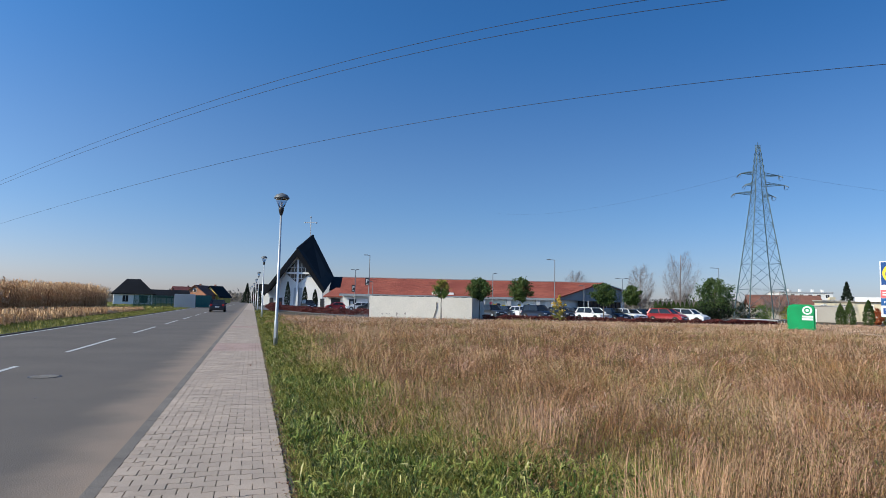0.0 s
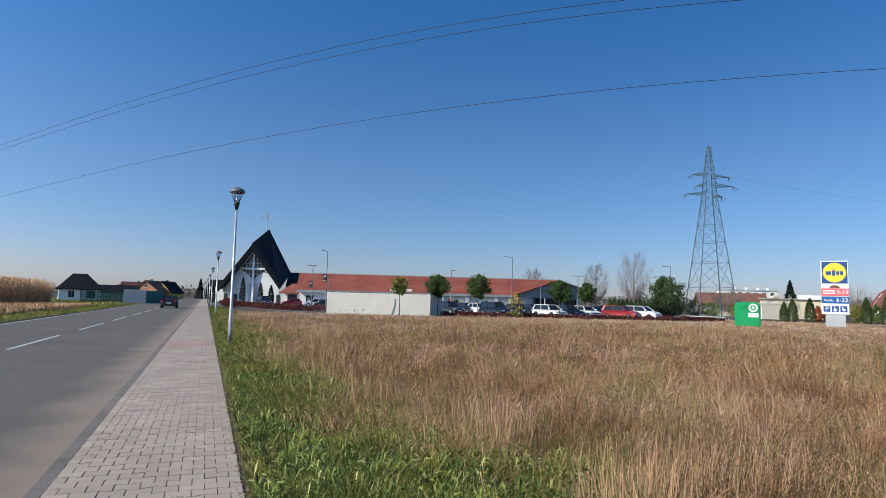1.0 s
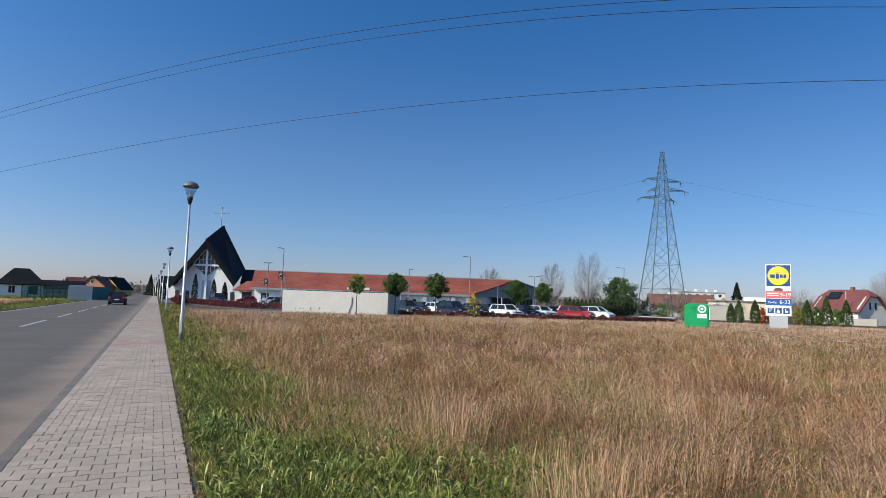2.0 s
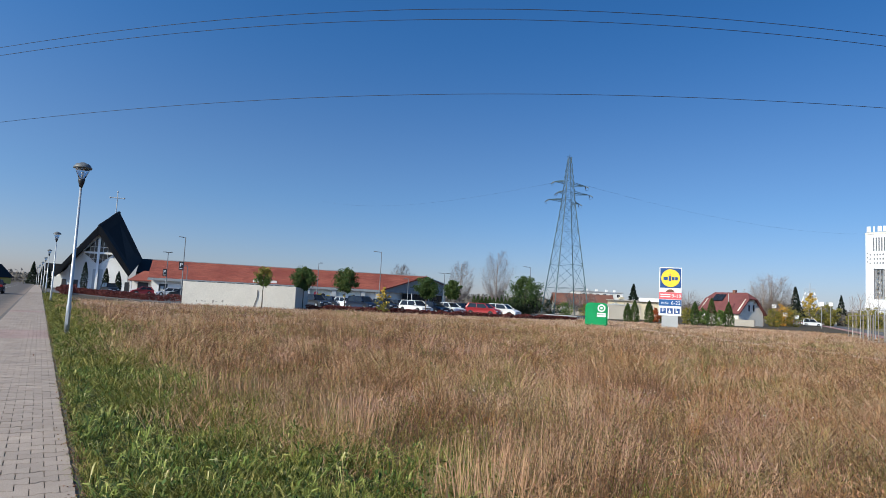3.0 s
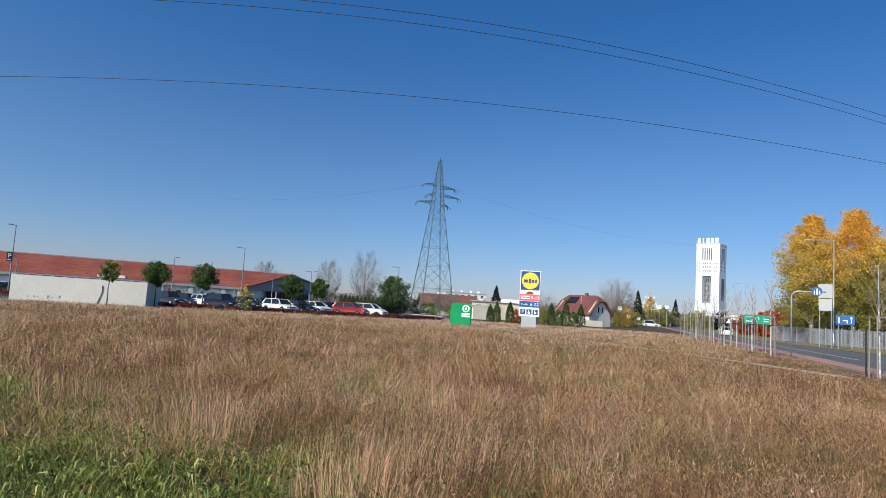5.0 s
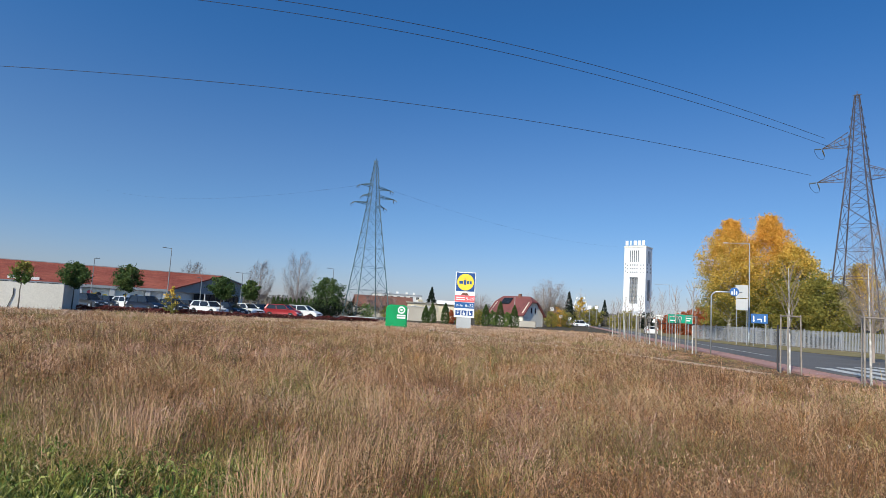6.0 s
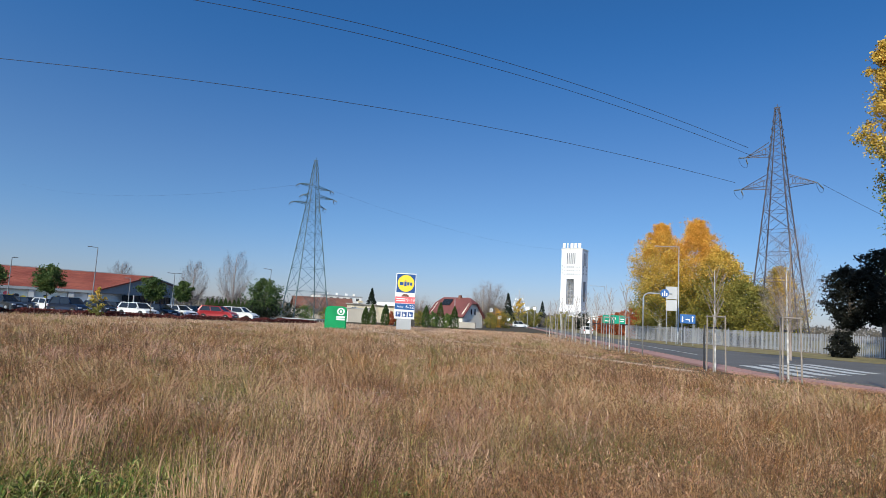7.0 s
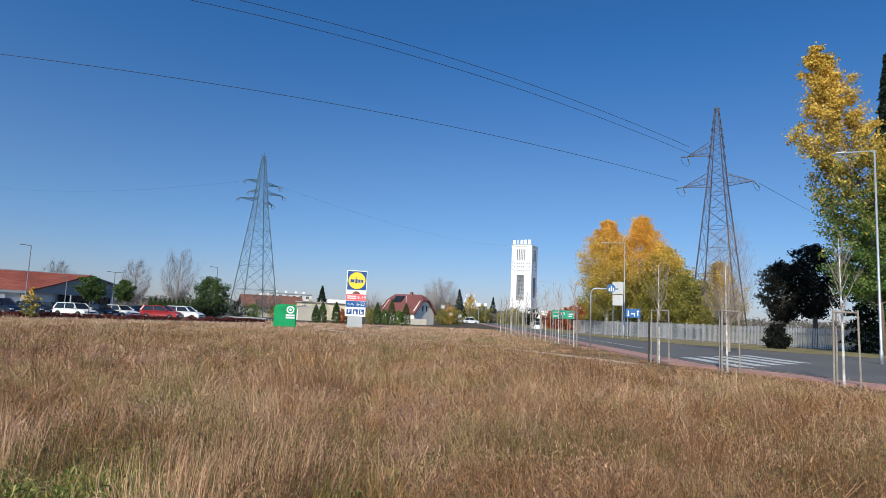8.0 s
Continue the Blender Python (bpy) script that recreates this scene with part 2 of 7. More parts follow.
GRASS_OLIVE = blades_mat("olive_grass", [(0.0, (0.0705, 0.0609, 0.0158)), (0.4, (0.194, 0.162, 0.0431)), (0.75, (0.353, 0.284, 0.0934)), (1.0, (0.529, 0.39, 0.172))], size=0.8, patch=0.4)
WEED = blades_mat("dark_weeds", [(0.0, (0.072, 0.036, 0.0185)), (0.5, (0.152, 0.0828, 0.0396)), (1.0, (0.24, 0.144, 0.0726))], size=3)
CORN = blades_mat("dry_maize", [(0.0, (0.22, 0.11, 0.045)), (0.5, (0.58, 0.36, 0.17)), (1.0, (0.85, 0.62, 0.36))], size=3, patch=0.3)


def leaves_mat(name, a, b, c):
    return blades_mat(name, [(0.0, a), (0.55, b), (1.0, c)], size=1.6, trans=0.35, patch=0.45)


LEAF_GOLD = leaves_mat("golden_leaves", (0.32, 0.23, 0.035), (0.68, 0.47, 0.07), (0.88, 0.66, 0.16))
LEAF_ORANGE = leaves_mat("orange_leaves", (0.45, 0.25, 0.03), (0.78, 0.44, 0.05), (0.9, 0.58, 0.12))
LEAF_OLIVE = leaves_mat("olive_leaves", (0.12, 0.13, 0.025), (0.27, 0.25, 0.05), (0.48, 0.37, 0.07))
LEAF_GREEN = leaves_mat("green_leaves", (0.05, 0.1, 0.02), (0.12, 0.19, 0.04), (0.24, 0.29, 0.07))
LEAF_MAPLE = leaves_mat("clipped_maple_leaves", (0.03, 0.055, 0.014), (0.075, 0.12, 0.03), (0.16, 0.2, 0.055))
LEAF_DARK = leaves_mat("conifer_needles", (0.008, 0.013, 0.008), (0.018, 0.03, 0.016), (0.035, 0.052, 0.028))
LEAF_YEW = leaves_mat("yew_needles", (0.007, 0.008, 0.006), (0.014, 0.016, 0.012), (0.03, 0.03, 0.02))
FAR_WOOD = leaves_mat("far_woodland", (0.12, 0.11, 0.1), (0.2, 0.18, 0.15), (0.3, 0.25, 0.18))
LEAF_THUJA = leaves_mat("thuja_sprays", (0.03, 0.06, 0.012), (0.07, 0.11, 0.025), (0.12, 0.16, 0.04))
LEAF_RED = leaves_mat("red_autumn_leaves", (0.2, 0.05, 0.02), (0.4, 0.1, 0.03), (0.5, 0.2, 0.06))

# ---- building helpers ----
G = -0.1                                                    # level of the open ground; the pavement is at 0
RS, RC = math.sin(radians(-16.55)), math.cos(radians(-16.55))


def road(s, n, z=0.0):
    """A place s metres along the street and n to the right of the camera's line."""
    return (RS * s + RC * n, RC * s - RS * n, z)


def spot(az, d, z=G):
    """A place d metres off, az degrees clockwise from straight ahead."""
    return (d * math.sin(radians(az)), d * math.cos(radians(az)), z)


def main(r, m, z=0.0):
    """A place r metres along the main road, m to its right; short of the junction the road is bent right to fit the
    camera's view.
    """
    q = math.sqrt(0.5)
    m = m + 0.42 * max(0.0, 28.0 - r)
    return (q * (r + m), q * (r - m), z)


def thing(name, label, category, place=(0, 0, 0), turn=0.0, group="", kind=""):
    ob = new(name)
    ob.empty_display_size = 0.2
    ob.matrix_basis = pose(*place, 0, 0, turn)
    return tagged(ob, label, category, group, kind)


def finish(name, bm, material, smooth=False):
    me = bpy.data.meshes.new(name)
    bm.normal_update()
    bm.to_mesh(me)
    bm.free()
    for m in (material if isinstance(material, (list, tuple)) else [material]):
        me.materials.append(m)
    if smooth:
        me.shade_smooth()
    return me


def part(name, bm, material, parent, label="", smooth=False):
    ob = new(name, finish(name, bm, material, smooth))
    ob.parent = parent
    return tagged(ob, label)


def solid(name, bm, material, label, category, group="", kind="", place=None, turn=0.0, smooth=False):
    ob = new(name, finish(name, bm, material, smooth))
    if place:
        ob.matrix_basis = pose(*place, 0, 0, turn)
    return tagged(ob, label, category, group, kind)


def arrays(name, verts, tris, material, index=None):
    """A mesh of many triangles from numpy arrays."""
    me = bpy.data.meshes.new(name)
    nv, nt = len(verts), len(tris)
    me.vertices.add(nv)
    me.vertices.foreach_set("co", np.ascontiguousarray(verts, dtype=np.float32).ravel())
    me.loops.add(nt * 3)
    me.loops.foreach_set("vertex_index", np.ascontiguousarray(tris, dtype=np.int32).ravel())
    me.polygons.add(nt)
    me.polygons.foreach_set("loop_start", np.arange(0, nt * 3, 3, dtype=np.int32))
    for m in (material if isinstance(material, (list, tuple)) else [material]):
        me.materials.append(m)
    if index is not None:
        me.polygons.foreach_set("material_index", np.ascontiguousarray(index, dtype=np.int32))
    me.update(calc_edges=True)
    return me


def box(bm, x0, y0, z0, x1, y1, z1, bevel=0.0):
    v = [bm.verts.new(p) for p in ((x0, y0, z0), (x1, y0, z0), (x1, y1, z0), (x0, y1, z0), (x0, y0, z1), (x1, y0, z1), (x1, y1, z1), (x0, y1, z1))]
    f = [bm.faces.new([v[i] for i in q]) for q in ((3, 2, 1, 0), (4, 5, 6, 7), (0, 1, 5, 4), (1, 2, 6, 5), (2, 3, 7, 6), (3, 0, 4, 7))]
    if bevel:
        bmesh.ops.bevel(bm, geom=list({e for q in f for e in q.edges}), offset=bevel, segments=1, affect="EDGES")
    return bm


def boxed(*a, bevel=0.0):
    return box(bmesh.new(), *a, bevel=bevel)


def prism(bm, pts, lo, hi, axis="z"):
    """A polygon in the plane across `axis`, drawn out from lo to hi."""
    def place(a, b, c):
        return {"z": (a, b, c), "y": (a, c, b), "x": (c, a, b)}[axis]
    lows = [bm.verts.new(place(a, b, lo)) for a, b in pts]
    highs = [bm.verts.new(place(a, b, hi)) for a, b in pts]
    k = len(pts)
    bm.faces.new(lows[::-1])
    bm.faces.new(highs)
    for i in range(k):
        bm.faces.new((lows[i], lows[(i + 1) % k], highs[(i + 1) % k], highs[i]))
    bmesh.ops.recalc_face_normals(bm, faces=bm.faces[:])
    return bm


def tube(bm, p, q, r0, r1=None, k=8):
    p, q = Vector(p), Vector(q)
    r1 = r0 if r1 is None else r1
    d = (q - p).normalized()
    a = d.orthogonal().normalized()
    b = d.cross(a)
    rings = []
    for c, r in ((p, r0), (q, r1)):
        rings.append([bm.verts.new(c + r * (math.cos(2 * math.pi * i / k) * a + math.sin(2 * math.pi * i / k) * b)) for i in range(k)])
    for i in range(k):
        bm.faces.new((rings[0][i], rings[0][(i + 1) % k], rings[1][(i + 1) % k], rings[1][i]))
    bm.faces.new(rings[0][::-1])
    bm.faces.new(rings[1])
    return bm


def polytube(bm, pts, radii, k=6):
    """One continuous tube through a row of points."""
    rings = []
    for i, p in enumerate(pts):
        p = Vector(p)
        d = (Vector(pts[min(i + 1, len(pts) - 1)]) - Vector(pts[max(i - 1, 0)])).normalized()
        a = (Vector((0, 0, 1)).cross(d) if abs(d.z) < 0.9 else Vector((0, 1, 0)).cross(d)).normalized()
        b = d.cross(a)
        r = radii[i] if isinstance(radii, (list, tuple)) else radii
        rings.append([bm.verts.new(p + r * (math.cos(2 * math.pi * j / k) * a + math.sin(2 * math.pi * j / k) * b)) for j in range(k)])
    for u, v in zip(rings, rings[1:]):
        for j in range(k):
            bm.faces.new((u[j], u[(j + 1) % k], v[(j + 1) % k], v[j]))
    bm.faces.new(rings[0][::-1])
    bm.faces.new(rings[-1])
    return bm


def lathe(bm, profile, k=16, centre=(0, 0, 0)):
    """Rings of (radius, height) round an upright axis."""
    rings = [[bm.verts.new((centre[0] + r * math.cos(2 * math.pi * i / k), centre[1] + r * math.sin(2 * math.pi * i / k), centre[2] + z)) for i in range(k)] for r, z in profile]
    for a, b in zip(rings, rings[1:]):
        for i in range(k):
            bm.faces.new((a[i], a[(i + 1) % k], b[(i + 1) % k], b[i]))
    bm.faces.new(rings[0][::-1])
    bm.faces.new(rings[-1])
    return bm


def slab(bm, pts, thick):
    """A flat or sloping polygon of 3D points, given a thickness downwards along its normal."""
    n = (Vector(pts[1]) - Vector(pts[0])).cross(Vector(pts[2]) - Vector(pts[0])).normalized()
    if n.z < 0:
        n = -n
    top = [bm.verts.new(p) for p in pts]
    low = [bm.verts.new(Vector(p) - n * thick) for p in pts]
    bm.faces.new(top)
    bm.faces.new(low[::-1])
    for i in range(len(pts)):
        j = (i + 1) % len(pts)
        bm.faces.new((top[i], low[i], low[j], top[j]))
    bmesh.ops.recalc_face_normals(bm, faces=bm.faces[:])
    return bm


def lettering(text, size, material, parent, x, y, z, name="lettering", label=""):
    """Upright words in the built-in font, facing -y of the parent."""
    cu = bpy.data.curves.new(name, "FONT")
    cu.body, cu.size, cu.align_x, cu.align_y, cu.extrude = text, size, "CENTER", "CENTER", 0.004
    tmp = new(name, cu)
    bpy.context.view_layer.update()
    me = bpy.data.meshes.new_from_object(tmp.evaluated_get(bpy.context.evaluated_depsgraph_get()))
    bpy.data.objects.remove(tmp)
    me.materials.clear()
    me.materials.append(material)
    me.name = name
    ob = new(name, me)
    ob.parent = parent
    ob.matrix_basis = pose(x, y, z, 90, 0, 0)
    return tagged(ob, label)


def field_noise(x, y, size, seed=0):
    """Smooth noise from 0 to 1 over arrays of places."""
    rng = np.random.RandomState(seed)
    grid = rng.rand(256, 256)
    u, v = x / size + 1000, y / size + 1000
    i, j = np.floor(u).astype(int), np.floor(v).astype(int)
    a, b = u - i, v - j
    a, b = a * a * (3 - 2 * a), b * b * (3 - 2 * b)
    g = lambda p, q: grid[p % 256, q % 256]
    return (g(i, j) * (1 - a) + g(i + 1, j) * a) * (1 - b) + (g(i, j + 1) * (1 - a) + g(i + 1, j + 1) * a) * b


# ---- ground, street and pavement ----
def ground():
    bm = bmesh.new()
    edges = [-4000, -1500, -600, -250, -120, -60, -30, -15, 0, 15, 30, 60, 120, 250, 600, 1500, 4000]
    grid = [[bm.verts.new((x, y, G)) for x in edges] for y in edges]
    for a, b in zip(grid, grid[1:]):
        for i in range(len(edges) - 1):
            bm.faces.new((a[i], a[i + 1], b[i + 1], b[i]))
    solid("ground", bm, SOIL, "open field ground of dry brown earth and turf", "ground", kind="structure")


ground()


def strip(bm, f, s0, s1, n0, n1, z0, z1):
    """A slab along a street, in the street's own lengths."""
    v = [bm.verts.new(f(*p)) for p in ((s0, n0, z0), (s0, n1, z0), (s1, n1, z0), (s1, n0, z0), (s0, n0, z1), (s0, n1, z1), (s1, n1, z1), (s1, n0, z1))]
    for q in ((0, 1, 2, 3), (7, 6, 5, 4), (0, 4, 5, 1), (1, 5, 6, 2), (2, 6, 7, 3), (3, 7, 4, 0)):
        bm.faces.new([v[i] for i in q])
    bmesh.ops.recalc_face_normals(bm, faces=bm.faces[:])
    return bm


ROAD_Z = -0.035
solid("road_1", strip(bmesh.new(), road, -40, 420, -9.3, -1.25, -0.3, ROAD_Z), ASPHALT, "grey asphalt street with dusty edges", "road", kind="structure")
for k in range(-1, 19):
    s0 = 9.9 + 10.6 * k
    solid("road_marking", strip(bmesh.new(), road, s0, s0 + 6.6, -5.1, -4.99, ROAD_Z - 0.02, ROAD_Z + 0.005), PAINT, "worn white dashed centre line on asphalt", "road marking", group="centre line dashes", kind="structure")
solid("road_marking", strip(bmesh.new(), road, 9.0, 14.6, -5.5, -5.4, ROAD_Z - 0.02, ROAD_Z + 0.005), PAINT, "short worn white stroke beside the centre line", "road marking", kind="structure")
solid("road_edge_line", strip(bmesh.new(), road, -20, 200, -9.12, -9.02, ROAD_Z - 0.02, ROAD_Z + 0.005), PAINT, "thin faded white edge line on asphalt", "road marking", kind="structure")


def kerb_row(f, name, s0, s1, n0, n1, z1, label, near, stone=None):
    stone = stone or KERB
    top = thing(name, label, "kerb", kind="structure")
    me = finish("kerb_stone", strip(bmesh.new(), lambda s, n, z: (s, n, z), 0.004, 0.996, 0, 1, 0, 1), stone)
    far = bmesh.new()
    for k in range(int(s1 - s0)):
        s = s0 + k
        if s < near:
            ob = new("kerb_stone", me)
            ob.parent = top
            o, a, b = Vector(f(s, n0, -0.3)), Vector(f(s + 1, n0, -0.3)), Vector(f(s, n1, -0.3))
            c = o + Vector((0, 0, z1 + 0.3))
            ob.matrix_basis = Matrix((((a - o).x, (b - o).x, 0, o.x), ((a - o).y, (b - o).y, 0, o.y), (0, 0, (c - o).z, o.z), (0, 0, 0, 1)))
        else:
            strip(far, f, s + 0.004, s + 0.996, n0, n1, -0.3, z1)
    tagged(part("kerb_stones", far, stone, top), kind="stuff")


kerb_row(road, "kerb_1", -40, 200, -1.25, -1.13, -0.004, "grey concrete kerb stones beside the pavement", 60)
kerb_row(road, "kerb_2", -40, 200, -9.43, -9.3, 0.0, "concrete kerb stones along the verge, coloured dark for their shaded face", 70, KERB_SHADED)


def manhole():
    top = thing("manhole_cover", "round dark cast iron drain cover set in asphalt", "manhole cover", road(14.4, -3.9, ROAD_Z - 0.02), -16.55)
    bm = bmesh.new()
    lathe(bm, [(0.3, 0.0), (0.3, 0.026), (0.26, 0.026), (0.26, 0.02)], 24)
    part("rim", bm, DARK, top)
    for i in range(-4, 5):
        w = math.sqrt(0.255 ** 2 - (0.055 * i) ** 2)
        part("bar", boxed(-w, 0.055 * i - 0.014, 0.0, w, 0.055 * i + 0.014, 0.03), mat("cast_iron", (0.24, 0.22, 0.2), 0.6, 0.4, vary=0.3), top)


manhole()
_r = random.Random(9)
for k in range(16):
    s0, n0, w = _r.uniform(7, 60), _r.uniform(-8.2, -1.8), _r.uniform(0.03, 0.1)
    pts = [road(s0 + w * _r.uniform(0.6, 1.6) * math.cos(a * 0.9), n0 + w * _r.uniform(0.5, 1.0) * math.sin(a * 0.9))[:2] for a in range(7)]
    solid("tar_patch", prism(bmesh.new(), pts, ROAD_Z - 0.02, ROAD_Z + 0.003), ASPHALT_DARK, "small dark tar patch on the asphalt", "road patch", group="tar patches", kind="structure")

# ---- pavers ----
PW, PD = 0.2, 0.165                                          # a paver across and along the walk


def paver_outline(g, half=0):
    """Outline of an interlocking paver: broad ends and a narrow waist. half: 1 or -1 for the half pavers at the edges."""
    w, d, k = PW / 2, PD / 2, 0.011
    side = [(-w + g, k), (-w * 0.58, k), (-w * 0.42, -k), (w * 0.42, -k), (w * 0.58, k), (w - g, k)]
    if half > 0:
        side = [(-w + g, k), (-w * 0.58, k), (-w * 0.42, -k), (0.0, -k)]
    elif half < 0:
        side = [(0.0, -k), (w * 0.42, -k), (w * 0.58, k), (w - g, k)]
    return [(x, -d + g - y) for x, y in side] + [(x, d - g + y) for x, y in side][::-1]


def paver_mesh(material, half=0):
    bm = bmesh.new()
    pts = paver_outline(0.0035, half)
    top = [bm.verts.new((x * 0.985, y * 0.98, 0.0)) for x, y in pts]
    mid = [bm.verts.new((x, y, -0.004)) for x, y in pts]
    low = [bm.verts.new((x, y, -0.03)) for x, y in pts]
    bm.faces.new(top)
    for a, b in ((top, mid), (mid, low)):
        for i in range(len(pts)):
            j = (i + 1) % len(pts)
            bm.faces.new((a[i], b[i], b[j], a[j]))
    bmesh.ops.recalc_face_normals(bm, faces=bm.faces[:])
    return finish("paver", bm, material)


def pavement():
    top = thing("pavement_1", "grey interlocking concrete block pavement beside the street", "pavement", kind="structure")
    part("bed", strip(bmesh.new(), road, -40, 420, -1.13, 0.43, -0.3, -0.016), JOINT, top)
    shapes = {h: paver_mesh(PAVER, h) for h in (-1, 0, 1)}
    lines = {h: paver_outline(0.0035, h) for h in (-1, 0, 1)}
    rng = random.Random(4)
    rows = []
    for r in range(0, 620):
        s = -6.0 + r * PD
        if r % 2:
            rows += [(s, -1.13 + 0.005 + (c + 0.5) * PW, 0) for c in range(7)] + [(s, -1.13 + 0.005 + 7.5 * PW, 1)]
        else:
            rows += [(s, -1.13 + 0.005, -1)] + [(s, -1.13 + 0.005 + c * PW, 0) for c in range(1, 8)]
    far_v, far_f, red_v, red_f = [], [], [], []
    count = 0
    for s, n, h in rows:
        x, y, _ = road(s, n)
        lift = rng.uniform(-0.0025, 0.0025)
        if 3.6 < s < 9.6 and count < 300:
            ob = new("paver", shapes[h])
            ob.parent = top
            ob.matrix_basis = pose(x, y, lift, rng.uniform(-0.5, 0.5), rng.uniform(-0.5, 0.5), 16.55 + rng.uniform(-0.4, 0.4))
            count += 1
            continue
        pts = lines[h]
        vv, ff = (red_v, red_f) if 20.5 < s < 24.0 or 37 < s < 39 else (far_v, far_f)
        b = len(vv)
        k = len(pts)
        a = radians(16.55)
        for z in (lift, lift - 0.03):
            for px, py in pts:
                vv.append((x + px * math.cos(a) - py * math.sin(a), y + px * math.sin(a) + py * math.cos(a), z))
        ff.append(tuple(range(b, b + k)))
        for i in range(k):
            j = (i + 1) % k
            ff.append((b + i, b + k + i, b + k + j, b + j))
    for vv, ff, m in ((far_v, far_f, PAVER_STUFF), (red_v, red_f, PAVER_RED)):
        mesh = bpy.data.meshes.new("pavers")
        mesh.from_pydata(vv, [], ff)
        mesh.materials.append(m)
        ob = new("pavers", mesh)
        ob.parent = top
        tagged(ob, kind="stuff")
    part("far_paving", strip(bmesh.new(), road, -6 + 620 * PD, 420, -1.13, 0.43, -0.1, -0.001), PAVER_STUFF, top)


# ---- main road with its junction ----
def main_road():
    z = -0.07
    bm = bmesh.new()
    far = [main(-40, 44), (55, -20, 0), (54, 6, 0), (54.5, 17.5, 0), (61, 33, 0), main(90, 17.0), main(600, 17.5)]
    near = [main(600, 11.5), main(28, 11.5), main(-40, 11.5)]
    prism(bm, [(p[0], p[1]) for p in near + far], -0.3, z)
    solid("road_2", bm, ASPHALT_DARK, "dark asphalt main road widening to a junction", "road", kind="structure")
    kerb_row(main, "kerb_3", -10, 180, 11.35, 11.5, 0.02, "pale kerb stones between path and road", 60)
    path = strip(bmesh.new(), main, 28, 300, 9.9, 11.35, -0.3, 0.0)
    strip(path, main, -40, 28, 9.9, 11.35, -0.3, 0.0)
    solid("path_red", path, RED_PATH, "dull red block paved foot and cycle path", "path", kind="structure")
    for k in range(5):
        m0, r0 = 12.9 + k * 1.5, 28.2 + k * 1.5
        solid("zebra_stripe", strip(bmesh.new(), main, r0, r0 + 6.8, m0, m0 + 0.75, z - 0.02, z + 0.006), PAINT, "white zebra crossing stripe on dark asphalt", "zebra crossing", group="zebra stripes", kind="structure")
    solid("lane_line", strip(bmesh.new(), main, 47, 200, 14.4, 14.55, z - 0.02, z + 0.006), PAINT, "thin white lane line on asphalt", "road marking", kind="structure")
    solid("lane_line", strip(bmesh.new(), main, 6, 25, 16.6, 16.95, z - 0.02, z + 0.006), PAINT, "broad white lane line on asphalt", "road marking", kind="structure")


main_road()
solid("car_park", prism(bmesh.new(), [spot(-16, 150)[:2], spot(-16, 112)[:2], spot(-7, 69)[:2], spot(3.3, 69)[:2], (10, 70), (33, 68), (52, 100), (60, 190), (-30, 190)], -0.3, -0.06), ASPHALT_DARK, "asphalt car park in front of the store", "car park", kind="structure")
TRAIL = [(34.5, 52), (31.4, 39), (29.6, 30.5), (28.4, 24.4), (27.2, 19.2), (25.2, 13.5)]
bm = bmesh.new()
for (x0, y0), (x1, y1) in zip(TRAIL, TRAIL[1:]):
    d = Vector((x1 - x0, y1 - y0, 0)).normalized()
    w = Vector((-d.y, d.x, 0)) * 0.42
    q = [Vector((x0, y0, G + 0.02)) - d * 0.3 - w, Vector((x1, y1, G + 0.02)) - w, Vector((x1, y1, G + 0.02)) + w, Vector((x0, y0, G + 0.02)) - d * 0.3 + w]
    slab(bm, q, 0.1)
solid("trodden_path", bm, DIRT, "narrow trodden strip of bare pale earth through grass", "path", kind="structure")

# ---- buildings ----
def window(parent, x, y, z, w, h, frame_mat=WHITE, name="window"):
    """A window in a wall that faces -y: frame proud of the wall, pane set back in it."""
    fr = bmesh.new()
    for a in ((x - w / 2, z - h / 2, x + w / 2, z - h / 2 + 0.08), (x - w / 2, z + h / 2 - 0.08, x + w / 2, z + h / 2),
              (x - w / 2, z - h / 2 + 0.08, x - w / 2 + 0.08, z + h / 2 - 0.08), (x + w / 2 - 0.08, z - h / 2 + 0.08, x + w / 2, z + h / 2 - 0.08),
              (x - 0.03, z - h / 2 + 0.08, x + 0.03, z + h / 2 - 0.08)):
        box(fr, a[0], y - 0.06, a[1], a[2], y + 0.02, a[3])
    w_ = part(name, fr, frame_mat, parent)
    part("pane", boxed(x - w / 2 + 0.06, y - 0.03, z - h / 2 + 0.06, x + w / 2 - 0.06, y + 0.01, z + h / 2 - 0.06), GLASS, w_)
    return w_


